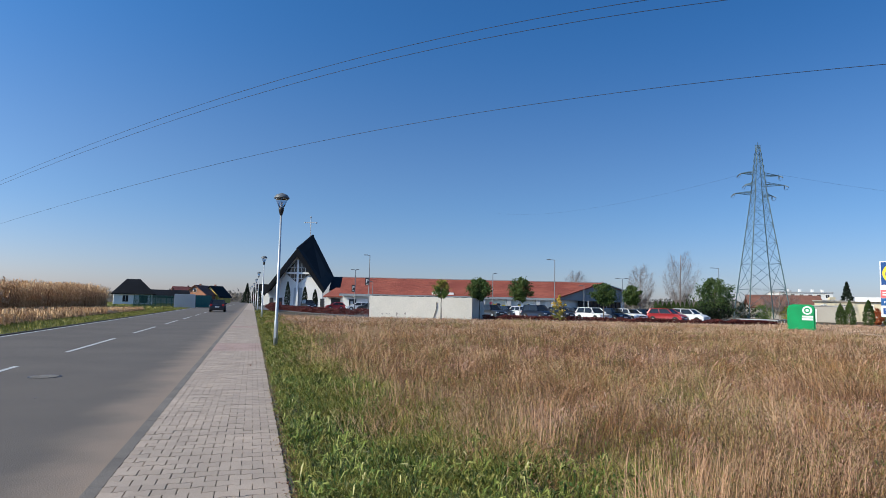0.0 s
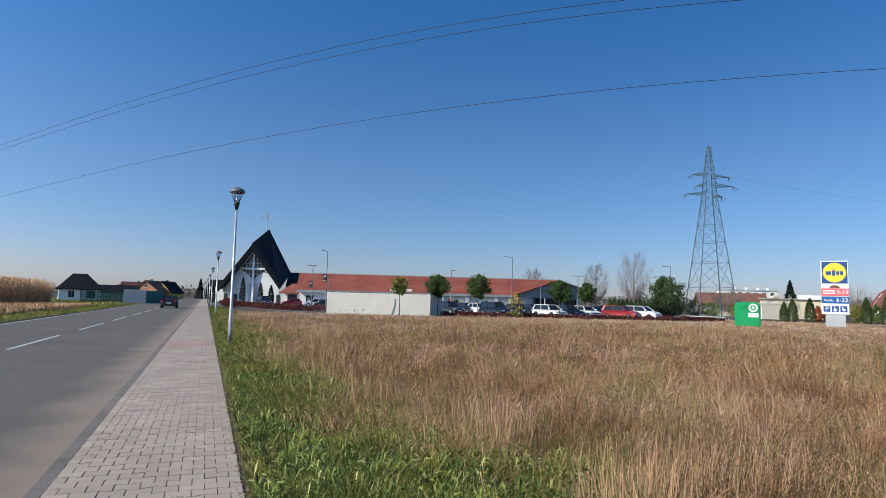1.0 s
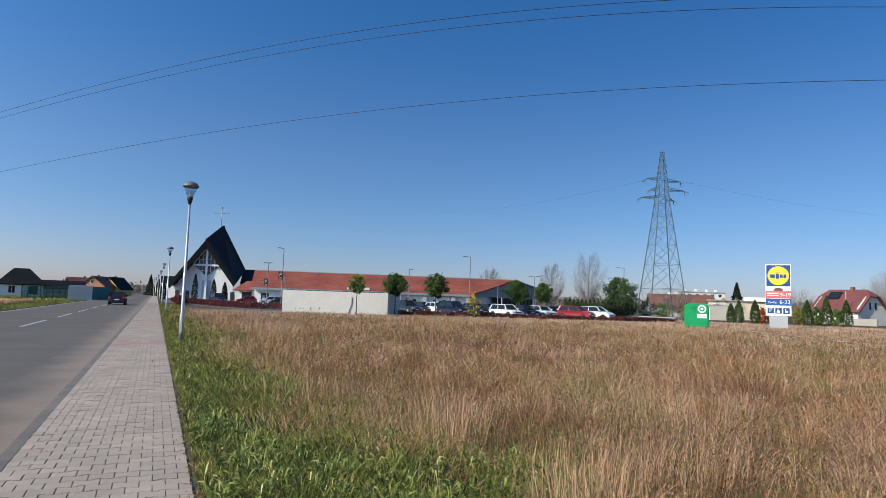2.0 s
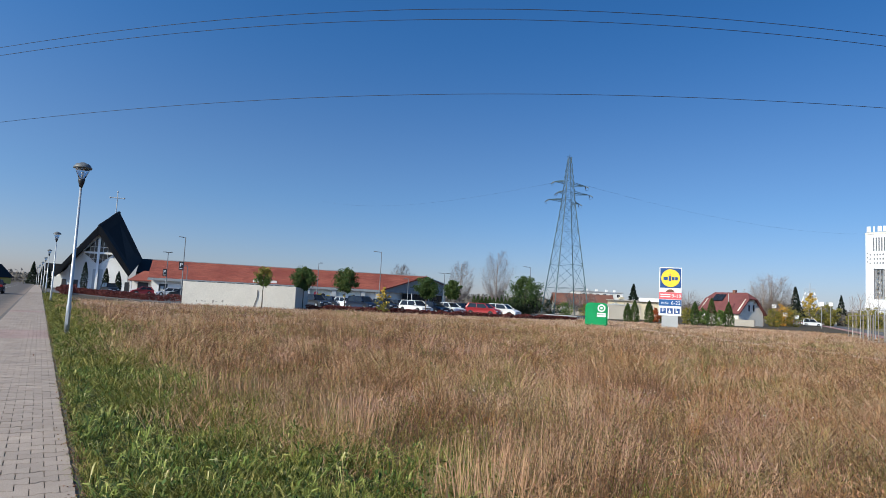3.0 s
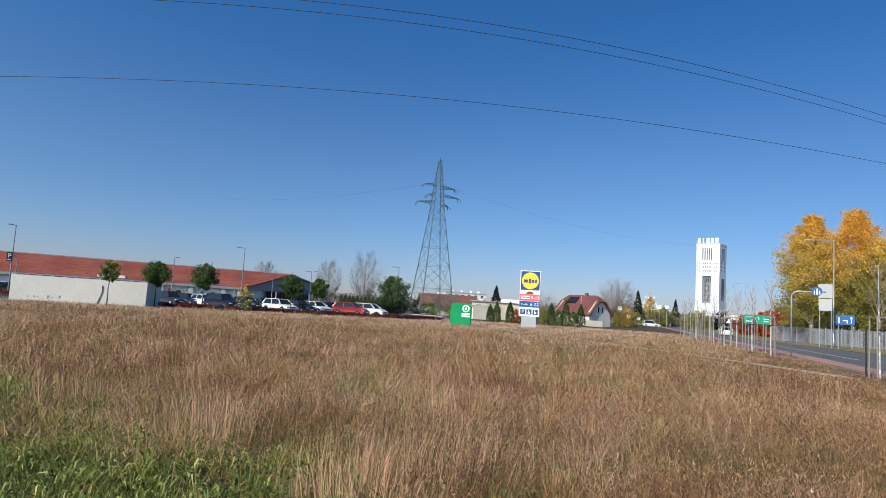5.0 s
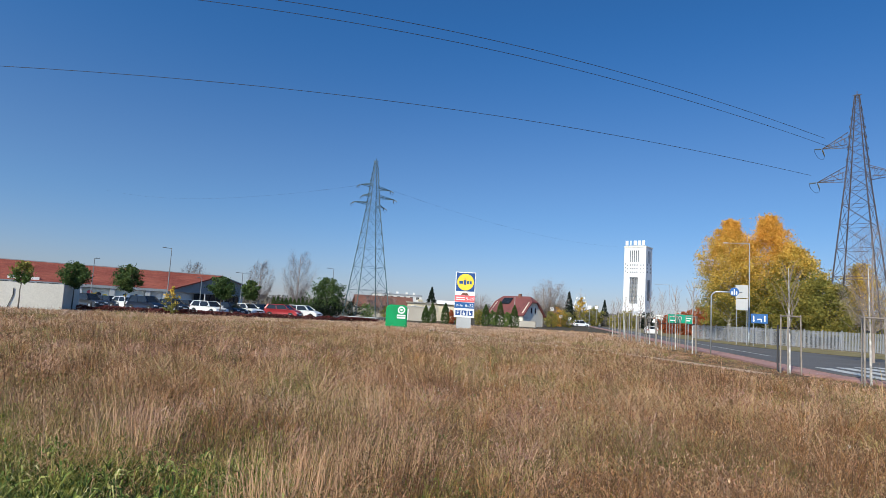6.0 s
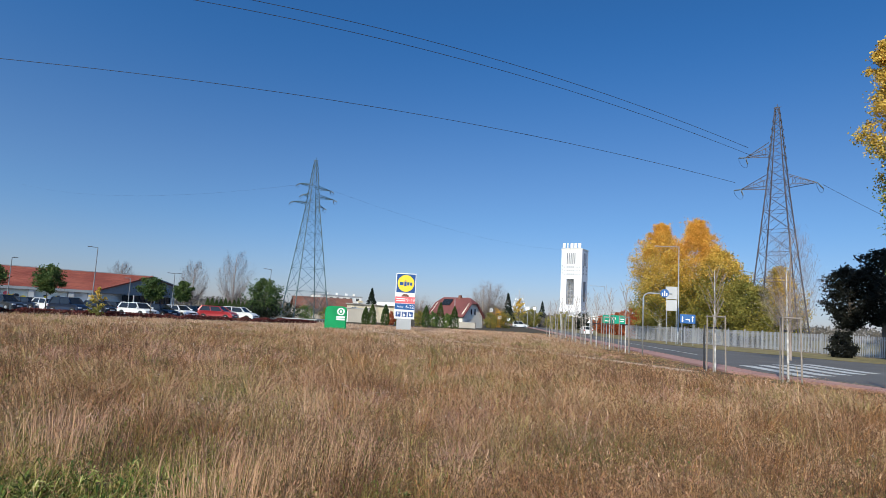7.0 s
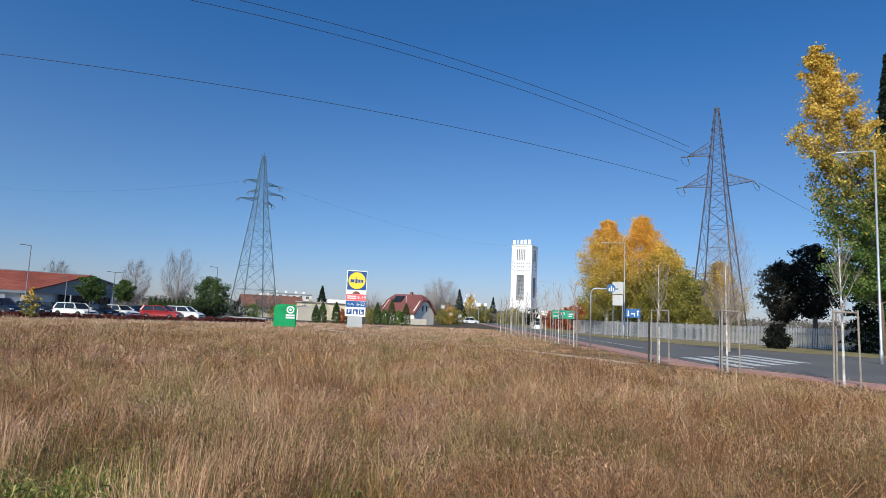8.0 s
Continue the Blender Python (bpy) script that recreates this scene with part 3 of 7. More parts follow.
def tiles_on(bm, a, b, c, d, rows, cols, lift=0.04):
    """Courses of roof tiles on the slope a-b (eave) to d-c (ridge): each course overlaps the one below."""
    a, b, c, d = map(Vector, (a, b, c, d))
    nrm = (b - a).cross(d - a).normalized()
    if nrm.z < 0:
        nrm = -nrm
    for i in range(rows):
        t0, t1 = i / rows, (i + 1.08) / rows
        t1 = min(t1, 1.0)
        for j in range(cols):
            u0, u1 = j / cols, (j + 1) / cols
            p = [a.lerp(b, u0).lerp(d.lerp(c, u0), t0) + nrm * lift, a.lerp(b, u1).lerp(d.lerp(c, u1), t0) + nrm * lift,
                 a.lerp(b, u1).lerp(d.lerp(c, u1), t1) + nrm * lift * 0.3, a.lerp(b, u0).lerp(d.lerp(c, u0), t1) + nrm * lift * 0.3]
            v = [bm.verts.new(q) for q in p] + [bm.verts.new(p[0] - nrm * lift), bm.verts.new(p[1] - nrm * lift)]
            bm.faces.new(v[:4])
            bm.faces.new((v[4], v[5], v[1], v[0]))


def store():
    """The low supermarket: long tiled roof, skewed gable over the entrance, poster boards on the white wall."""
    top = thing("supermarket", "long low white supermarket with terracotta tiled roof", "supermarket", (0, 0, G))
    yf, yr, ze, zr = 135.0, 147.0, 3.35, 7.35
    A, B, C = (25.4, yf), (38.6, yr), (46.0, 153.7)
    x0, xr0 = -21.4, -22.6
    bm = bmesh.new()
    prism(bm, [(x0 + 0.6, yf + 1.2), (A[0] - 0.8, yf + 1.2), (C[0] - 0.6, C[1]), (C[0] - 2, 168), (x0 + 0.6, 168)], 0, ze)
    part("wall", bm, WHITE, top)
    # roof slopes
    bm = bmesh.new()
    slab(bm, [(x0, yf, ze), (A[0], yf, ze), (B[0], yr, zr), (xr0, yr, zr)], 0.25)
    part("roof_deck", bm, CLAD, top)
    bm = bmesh.new()
    tiles_on(bm, (x0, yf, ze), (A[0], yf, ze), (B[0], yr, zr), (xr0, yr, zr), 26, 60, 0.05)
    tagged(part("roof_tiles", bm, TERRA, top, "terracotta roof tiles in long courses"), kind="stuff")
    bm = bmesh.new()
    slab(bm, [(xr0, yr, zr), (B[0], yr, zr), (C[0], C[1], 5.85), (C[0] - 2, 170, 4.5), (xr0, 170, 4.0)], 0.25)
    part("rear_roof", bm, TERRA, top)
    bm = bmesh.new()
    box(bm, xr0, yr - 0.2, zr - 0.05, B[0], yr + 0.2, zr + 0.12)
    part("ridge_cap", bm, CLAD, top)
    # grey gable over the entrance
    bm = bmesh.new()
    for (p, q) in (((A[0], A[1]), (C[0], C[1])),):
        v = [bm.verts.new(c) for c in ((A[0] - 0.1, A[1] + 0.15, ze - 0.35), (C[0], C[1] + 0.15, ze - 0.35), (C[0], C[1] + 0.15, 5.7), (B[0], B[1] + 0.15, zr - 0.2), (A[0] - 0.1, A[1] + 0.15, ze - 0.2))]
        bm.faces.new(v)
        w = [bm.verts.new((c.co.x - 0.3, c.co.y + 0.3, c.co.z)) for c in v]
        bm.faces.new(w[::-1])
        for i in range(5):
            bm.faces.new((v[i], w[i], w[(i + 1) % 5], v[(i + 1) % 5]))
    part("gable", bm, CLAD, top, "grey clad gable over the entrance")
    bm = bmesh.new()
    slab(bm, [(A[0] - 0.3, A[1] - 0.3, ze + 0.03), (A[0] + 0.1, A[1] - 0.5, ze + 0.03), (B[0] + 0.4, B[1] - 0.4, zr + 0.1), (B[0], B[1], zr + 0.1)], 0.3)
    part("verge_board", bm, TERRA, top)
    bm = bmesh.new()
    slab(bm, [(B[0], B[1] - 0.4, zr + 0.08), (C[0] + 0.3, C[1] - 0.4, 5.9), (C[0] + 0.3, C[1] + 0.3, 5.9), (B[0], B[1] + 0.3, zr + 0.08)], 0.25)
    part("verge_board", bm, CLAD, top)
    # eaves: grey fascia and piers along the front
    part("fascia", boxed(x0, yf - 0.05, ze - 0.5, A[0], yf + 0.25, ze - 0.02), CLAD, top)
    for x in (-1.5, 4.4, 9.4, 14.95, 21.3, 24.6):
        part("pier", boxed(x, yf + 0.2, 0, x + 0.9, yf + 1.2, ze - 0.5), GREY, top)
    for x, w, a, b in ((10.5, 4.3, SIGN_YELLOW, SIGN_RED), (16.1, 5.0, SIGN_YELLOW, SIGN_WHITE)):
        p = part("poster_board", boxed(x, yf + 1.0, 0.3, x + w, yf + 1.22, 2.65), mat("poster_paper", (0.75, 0.74, 0.66), 0.6, vary=0.12, size=0.8, fine=3, second=(0.62, 0.66, 0.6)), top, "large printed poster board")
        for fx0, fx1 in ((x - 0.1, x), (x + w, x + w + 0.1)):
            part("poster_frame", boxed(fx0, yf + 0.95, 0.2, fx1, yf + 1.25, 2.72), WHITE, p)
        part("poster_frame", boxed(x - 0.1, yf + 0.95, 2.72, x + w + 0.1, yf + 1.25, 2.8), WHITE, p)
        rng = random.Random(int(x))
        for k in range(7):
            cx, cz, r = x + rng.uniform(0.5, w - 0.5), rng.uniform(1.3, 2.1), rng.uniform(0.2, 0.42)
            part("printed_patch", prism(bmesh.new(), [(cx + r * 1.3 * math.cos(i * 0.785 + 0.3), cz + r * math.sin(i * 0.785 + 0.3)) for i in range(8)], yf + 0.985 - 0.002 * k, yf + 0.999, "y"), (a, b, DARK, SIGN_YELLOW)[k % 4], p)
    # entrance glazing under the gable
    d = Vector((C[0] - A[0], C[1] - A[1], 0)).normalized()
    for k in range(9):
        p = Vector((A[0], A[1], 0)) + d * (9.0 + k * 1.9)
        part("entrance_pane", prism(bmesh.new(), [(p.x, p.y), (p.x + d.x * 1.75, p.y + d.y * 1.75), (p.x + d.x * 1.75 - 0.2, p.y + d.y * 1.75 + 0.2), (p.x - 0.2, p.y + 0.2)], 0.1, 2.9), GLASS, top)
        part("mullion", prism(bmesh.new(), [(p.x + d.x * 1.75, p.y + d.y * 1.75 - 0.15), (p.x + d.x * 1.9, p.y + d.y * 1.9 - 0.15), (p.x + d.x * 1.9, p.y + d.y * 1.9 + 0.1), (p.x + d.x * 1.75, p.y + d.y * 1.75 + 0.1)], 0, 3.0), DARK, top)
    for k in (9.2, 16.5, 24.0):
        p = Vector((A[0], A[1], 0)) + d * k
        part("canopy_post", tube(bmesh.new(), (p.x + 1.5, p.y - 1.5, 0), (p.x + 1.5, p.y - 1.5, 3.0), 0.12), GREY, top)
    # delivery end with its lower roof, doors and a bay
    bm = bmesh.new()
    box(bm, x0 - 3.3, yf + 3, 0, x0 + 0.59, yf + 16, 2.7)
    part("delivery_wing", bm, WHITE, top)
    bm = bmesh.new()
    slab(bm, [(x0 - 3.8, yf + 1.5, 2.72), (x0 + 0.4, yf + 1.5, 2.72), (x0 + 0.4, yf + 9, 4.8), (x0 - 2.2, yf + 9, 4.8)], 0.2)
    part("delivery_roof", bm, TERRA, top)
    part("bay_opening", boxed(x0 - 2.2, yf + 2.9, 0, x0 - 0.2, yf + 3.05, 2.3), DARK, top)
    part("column", boxed(x0 - 3.4, yf + 1.7, 0, x0 - 3.1, yf + 2.0, 2.6), WHITE, top)
    part("service_door", boxed(x0 + 2.0, yf + 1.12, 0, x0 + 3.6, yf + 1.25, 2.2), DARK, top, "dark steel service door")
    part("small_door", boxed(x0 + 2.35, yf + 1.06, 0.5, x0 + 2.9, yf + 1.13, 1.7), GREY, top)
    part("poster_panel", boxed(x0 + 10.6, yf + 0.9, 0.4, x0 + 12.4, yf + 1.25, 2.7), SIGN_RED, top, "bright red and yellow poster panel")
    part("poster_print", boxed(x0 + 10.9, yf + 0.85, 0.8, x0 + 12.0, yf + 0.91, 1.6), SIGN_YELLOW, top)
    part("roof_hatch", boxed(-1.4, yf + 0.6, ze + 0.1, 3.4, yf + 1.8, ze + 0.75), WHITE, top)


store()


def dock_wall():
    """Free-standing rendered wall that screens the delivery ramp."""
    a, b = spot(-6.25, 68), spot(3.15, 67)
    L = math.hypot(b[0] - a[0], b[1] - a[1])
    turn = math.degrees(math.atan2(b[1] - a[1], b[0] - a[0]))
    top = thing("screen_wall", "long pale rendered screen wall with damp stains", "wall", a, turn)
    part("wall", boxed(0, 0, 0, L, 0.3, 2.36, bevel=0.02), WALLWHITE, top)
    part("return_wall", prism(bmesh.new(), [(L - 0.3, 0.31), (L + 0.01, 0.31), (L + 1.35, 8.0), (L + 1.05, 8.0)], 0, 2.32), WALLWHITE, top)
    rng = random.Random(3)
    k = 0.4
    while k < L - 0.4:
        part("coping", boxed(k, -0.02, 2.365, k + 0.72, 0.32, 2.42), DARK, top)
        k += 0.95
    part("pipe", tube(bmesh.new(), (6.95, -0.05, 0.0), (7.3, -0.05, 1.2), 0.03), DARK, top)
    part("pipe", tube(bmesh.new(), (7.3, -0.05, 1.2), (7.28, -0.05, 1.8), 0.035), DARK, top)
    for x in (1.4, 1.9, 2.2, 3.0, 3.3, 3.9):
        part("damp_patch", prism(bmesh.new(), [(x + rng.uniform(0.05, 0.14) * math.cos(i), 0.32 + rng.random() * 0.25 + 0.1 * math.sin(i)) for i in (0, 1.2, 2.5, 3.7, 5)], -0.012, -0.004, "y"), TAUPE, top)


dock_wall()


def church():
    """Modern church: one steep dark roof rising to a point at the back, white gable with a cross window."""
    top = thing("church", "modern white church with steep dark metal roof", "church", (0, 0, G))

    def at(az, d, tan):
        x, y, _ = spot(az, d)
        return (x, y, EYE - G + tan * d)
    F, L, Rf = at(-12.85, 178, 0.0824), at(-15.75, 178, 0.0105), at(-10.25, 178, 0.0165)
    P, Rb, Lb = at(-11.54, 192, 0.1041), at(-9.5, 196, 0.0375), at(-15.0, 204, 0.012)
    for name, pts in (("roof", [F, P, Rb, Rf]), ("roof", [F, P, Lb, L])):
        part(name, slab(bmesh.new(), pts, 0.5), ROOF_DARK, top)
    part("roof", slab(bmesh.new(), [P, Rb, at(-11, 225, 0.03), Lb], 0.4), ROOF_DARK, top)
    # front gable, white, set back under the verge
    dy = 1.6
    f, l, r = Vector(F) + Vector((0, dy, -1.6)), Vector(L) + Vector((0.8, dy, -0.3)), Vector(Rf) + Vector((-0.8, dy, -0.3))
    bm = bmesh.new()
    prism(bm, [(l.x, 0), (r.x, 0), (r.x, r.z), (f.x, f.z), (l.x, l.z)], f.y, f.y + 0.5, "y")
    part("gable_wall", bm, WHITE, top)
    part("verge", slab(bmesh.new(), [F, L, Vector(L) + Vector((0.6, 0, -0.9)), Vector(F) + Vector((0, 0, -2.4))], 0.3), ROOF_DARK, top)
    part("verge", slab(bmesh.new(), [F, Rf, Vector(Rf) + Vector((-0.6, 0, -0.9)), Vector(F) + Vector((0, 0, -2.4))], 0.3), ROOF_DARK, top)
    # kite-shaped window with glazing bars, tall white cross in front
    c = f.x + 0.1
    y = f.y
    zt, zm, zb = f.z - 1.1, 9.3, 6.3
    win = part("window", prism(bmesh.new(), [(c, zt), (c - 3.5, zm), (c, zb), (c + 3.5, zm)], y - 0.12, y - 0.02, "y"), GLASS, top)
    for k in (-2, -1, 1, 2):
        h = (zt - zm) * (1 - abs(k) / 3.5)
        part("glazing_bar", boxed(c + k - 0.05, y - 0.2, zm - (zm - zb) * (1 - abs(k) / 3.5), c + k + 0.05, y - 0.13, zm + h), WHITE, win)
    for zz in (7.8, 10.8):
        w = 3.5 * (1 - (abs(zz - zm) / ((zt - zm) if zz > zm else (zm - zb))))
        part("glazing_bar", boxed(c - w, y - 0.2, zz - 0.05, c + w, y - 0.13, zz + 0.05), WHITE, win)
    cross = part("gable_cross", boxed(c - 0.28, y - 0.6, 0.2, c + 0.28, y - 0.25, zt + 0.5), SIGN_WHITE, top, "tall white cross on the gable")
    part("cross_beam", boxed(c - 3.5, y - 0.58, zm - 0.25, c + 3.5, y - 0.24, zm + 0.25), SIGN_WHITE, cross)
    part("entrance", boxed(c - 1.0, y - 0.15, 0, c + 1.3, y - 0.02, 5.2), GREY, top)
    for x in (-7.2, -4.6, 5.2, 7.0):
        part("doorway", boxed(c + x - 0.5, y - 0.1, 0, c + x + 0.5, y - 0.02, 2.3), DARK, top)
    # cross on the peak
    px, py, pz = P
    cr = part("roof_cross", tube(bmesh.new(), (px - 0.8, py, pz - 0.8), (px - 0.8, py, pz + 5.3), 0.14, 0.1, 8), GREY, top, "pale openwork metal cross on the roof")
    part("cross_arm", tube(bmesh.new(), (px - 2.5, py, pz + 3.6), (px + 0.9, py, pz + 3.6), 0.11, k=8), GREY, cr)
    for dx, dz in ((-1.7, 3.6), (1.7, 3.6), (0, 5.3)):
        b = bmesh.new()
        lathe(b, [(0.05, -0.25), (0.25, -0.1), (0.25, 0.1), (0.05, 0.25)], 8, (px - 0.8 + dx, py, pz + dz))
        part("cross_finial", b, GREY, cr)
    # side wing with a flat dark roof
    a, b = at(-9.6, 190, 0.0), at(-8.0, 190, 0.0)
    part("wing_roof", slab(bmesh.new(), [at(-9.9, 184, 0.0185), at(-8.2, 184, 0.0185), at(-8.2, 196, 0.0385), at(-9.7, 196, 0.0385)], 0.4), ROOF_DARK, top)
    part("wing_wall", boxed(a[0] - 1, 187, 0, b[0], 196, 5.0), WHITE, top)
    e = at(-15.9, 190, 0.02)
    part("rear_roof", boxed(e[0] - 1.2, e[1], 4.2, e[0] + 3.5, e[1] + 9, 6.2), ROOF_DARK, top)
    part("rear_wall", boxed(e[0] - 0.8, e[1] + 0.4, 0, e[0] + 3.1, e[1] + 8, 4.19), WHITE, top)


church()


def house(name, label, place, turn, w, d, eave, ridge, wall, roof, hip=0.0, half=0.0, windows=(), chimney=True):
    """A house with its ridge along x. hip: run of the hips; half: depth of a clipped gable."""
    top = thing(name, label, "house", place, turn)
    bm = bmesh.new()
    box(bm, -w / 2, -d / 2, 0, w / 2, d / 2, eave)
    if not hip:
        for s in (-1, 1):
            k = 1 - half
            pts = [(-d / 2, eave), (d / 2, eave), (d / 2 * (1 - k), eave + (ridge - eave) * k), (-d / 2 * (1 - k), eave + (ridge - eave) * k)] if half else [(-d / 2, eave), (d / 2, eave), (0, ridge)]
            prism(bm, pts, s * (w / 2 - 0.3), s * w / 2, "x")
    part("wall", bm, wall, top)
    o = 0.5
    zo = eave - o * (ridge - eave) / (d / 2)
    hx = w / 2 + o - (hip + (half * d / 2 if half else 0))
    r0, r1 = (-hx, 0, ridge), (hx, 0, ridge)
    for s in (-1, 1):
        if half and not hip:
            zc = eave + (ridge - eave) * (1 - half)
            yc = s * d / 2 * half
            pts = [(-w / 2 - o, s * (d / 2 + o), zo), (w / 2 + o, s * (d / 2 + o), zo), (w / 2 + o, yc, zc), r1, r0, (-w / 2 - o, yc, zc)]
            part("roof", slab(bmesh.new(), pts, 0.2), roof, top)
        else:
            a, b = (-w / 2 - o, s * (d / 2 + o), zo), (w / 2 + o, s * (d / 2 + o), zo)
            part("roof", slab(bmesh.new(), [a, b, r1, r0], 0.2), roof, top)
            bm = bmesh.new()
            tiles_on(bm, a, b, r1, r0, 14, 26, 0.03)
            tagged(part("roof_tiles", bm, roof, top), kind="stuff")
    for s in (-1, 1):
        if hip:
            part("roof", slab(bmesh.new(), [(s * (w / 2 + o), -d / 2 - o, zo), (s * (w / 2 + o), d / 2 + o, zo), (s * hx, 0, ridge)], 0.2), roof, top)
        elif half:
            zc = eave + (ridge - eave) * (1 - half)
            part("roof", slab(bmesh.new(), [(s * (w / 2 + o), -d / 2 * half, zc), (s * (w / 2 + o), d / 2 * half, zc), (s * hx, 0, ridge)], 0.2), roof, top)
    if chimney:
        part("chimney", boxed(-0.28 + w * 0.1, -0.28, ridge - 0.6, 0.28 + w * 0.1, 0.28, ridge + 0.45, bevel=0.03), BROWNROOF, top)
    for x, z, ww, hh in windows:
        window(top, x, -d / 2, z, ww, hh)
    return top


def gable_window(top, x, y0, z, ww, hh):
    """Window in the end wall that faces +x."""
    win = part("window", boxed(x - 0.02, y0 - ww / 2, z - hh / 2, x + 0.05, y0 + ww / 2, z + hh / 2), WHITE, top)
    part("pane", boxed(x + 0.03, y0 - ww / 2 + 0.08, z - hh / 2 + 0.08, x + 0.07, y0 + ww / 2 - 0.08, z + hh / 2 - 0.08), GLASS, win)


h1 = house("house", "dark hip-roofed single-storey white house", spot(-26.0, 150), 28, 7.4, 7.4, 2.7, 5.5, WHITE, ROOF_DARK, hip=2.9, windows=((-1.5, 1.3, 1.2, 1.5), (2.0, 1.2, 1.6, 1.7)), chimney=False)
h2 = house("house", "low dark-roofed house behind the hip-roofed one", spot(-23.3, 180), 28, 9, 7, 2.0, 3.7, TAUPE, ROOF_DARK)
h3 = house("house", "brown-walled house with a dark gable roof", spot(-20.75, 235), -95, 9.5, 8, 3.2, 6.2, mat("orange_brick", (0.42, 0.2, 0.11), 0.85, vary=0.2, size=2), BROWNROOF)
h4 = house("house", "yellow house with a steep dark gable roof", spot(-19.55, 240), -100, 8.0, 7, 2.6, 6.2, mat("yellow_render", (0.7, 0.52, 0.12), 0.85, vary=0.12, size=2), ROOF_DARK)
for z, y in ((1.4, -2), (1.4, 1.6), (4.3, 0)):
    gable_window(h4, 4.0, y, z, 1.1, 1.2)
    gable_window(h3, 4.75, y, z, 1.1, 1.2)
h5 = house("house", "house with a small red roof", spot(-22.0, 260), 40, 9, 8, 3.2, 6.0, WHITE, REDROOF)
h6 = house("house", "white house with clipped-gable deep red tiled roof", spot(41.2, 128), -77, 8.2, 7.0, 2.6, 6.0, mat("cream_render", (0.76, 0.72, 0.62), 0.85, vary=0.1, size=2), REDROOF, half=0.35, windows=((1.0, 1.2, 1.6, 1.5), (-2.3, 1.2, 1.2, 1.4)))
gable_window(h6, 4.1, -0.6, 3.2, 0.6, 1.3)
gable_window(h6, 4.1, 0.7, 3.2, 0.6, 1.3)
part("garden_wall", boxed(4.4, -5.5, 0, 8.5, -5.2, 1.1), TAUPE, h6)
part("garden_wall", boxed(-5.5, -5.5, 0, 3.9, -5.3, 0.9), TAUPE, h6)
part("solar_panel", slab(bmesh.new(), [(-2.6, -2.0, 4.4), (-0.4, -2.0, 4.4), (-0.4, -0.7, 5.62), (-2.6, -0.7, 5.62)], 0.08), GLASS, h6)
part("mast", tube(bmesh.new(), (2.9, -4.6, 0), (2.9, -4.6, 5.6), 0.06), GREY, h6)


def garage_row():
    """Flat-roofed beige building behind the totem, with taupe garages in front of it."""
    top = thing("flat_roofed_house", "flat-roofed beige house with a white parapet", "house", spot(33.4, 132), -33.4)
    part("wall", boxed(-5.0, 0, 0, 5.6, 8, 3.55), BEIGE, top)
    part("parapet", boxed(-5.3, -0.4, 3.55, 1.2, 8, 3.75), TAUPE, top)
    part("parapet", boxed(1.2, -0.6, 3.6, 6.0, 8, 4.35), SIGN_WHITE, top)
    for x in (-3.6, -0.6, 3.3):
        window(top, x, 0, 2.6, 1.1, 0.8)
    g = thing("garage", "low taupe rendered garage block", "garage", spot(32.2, 118), -32.2)
    part("wall", boxed(-2.5, 0, 0, 3.3, 5, 2.55), TAUPE, g)
    part("roof_slab", boxed(-2.6, -0.1, 2.56, 3.4, 5.1, 2.7), GREY, g)
    part("door", boxed(-2.4, -0.06, 0, -1.7, 0.02, 2.1), WHITE, g)
    b = house("house", "brown-roofed house behind the pylon", spot(29.0, 150), -20, 13, 9, 2.6, 5.0, TAUPE, BROWNROOF, chimney=False)


garage_row()


def apartment_block():
    """A long low block of flats in the distance with balconies."""
    top = thing("apartment_block", "distant white block of flats with balconies", "apartment block", spot(31.3, 300), -31.3 + 25)
    part("wall", boxed(-14, 0, 0, 7, 12, 9.3), WHITE, top)
    part("roof", boxed(-14.3, -0.3, 9.3, 7.3, 12.3, 9.7), GREY, top)
    for fl in range(3):
        for k in range(6):
            window(top, -12.2 + k * 3.4, 0, 2.2 + fl * 2.9, 1.6, 1.4)
        for k in (1, 3, 5):
            b = part("balcony", boxed(-12.9 + k * 3.4 + 1.0, -1.2, 0.9 + fl * 2.9, -12.9 + k * 3.4 + 3.2, -0.01, 1.9 + fl * 2.9), (SIGN_GREEN, TAUPE, BEIGE)[fl], top)
    for x in (-9, -4, 1, 5):
        part("chimney", boxed(x, 5, 9.7, x + 0.8, 6, 10.9), WHITE, top)


apartment_block()


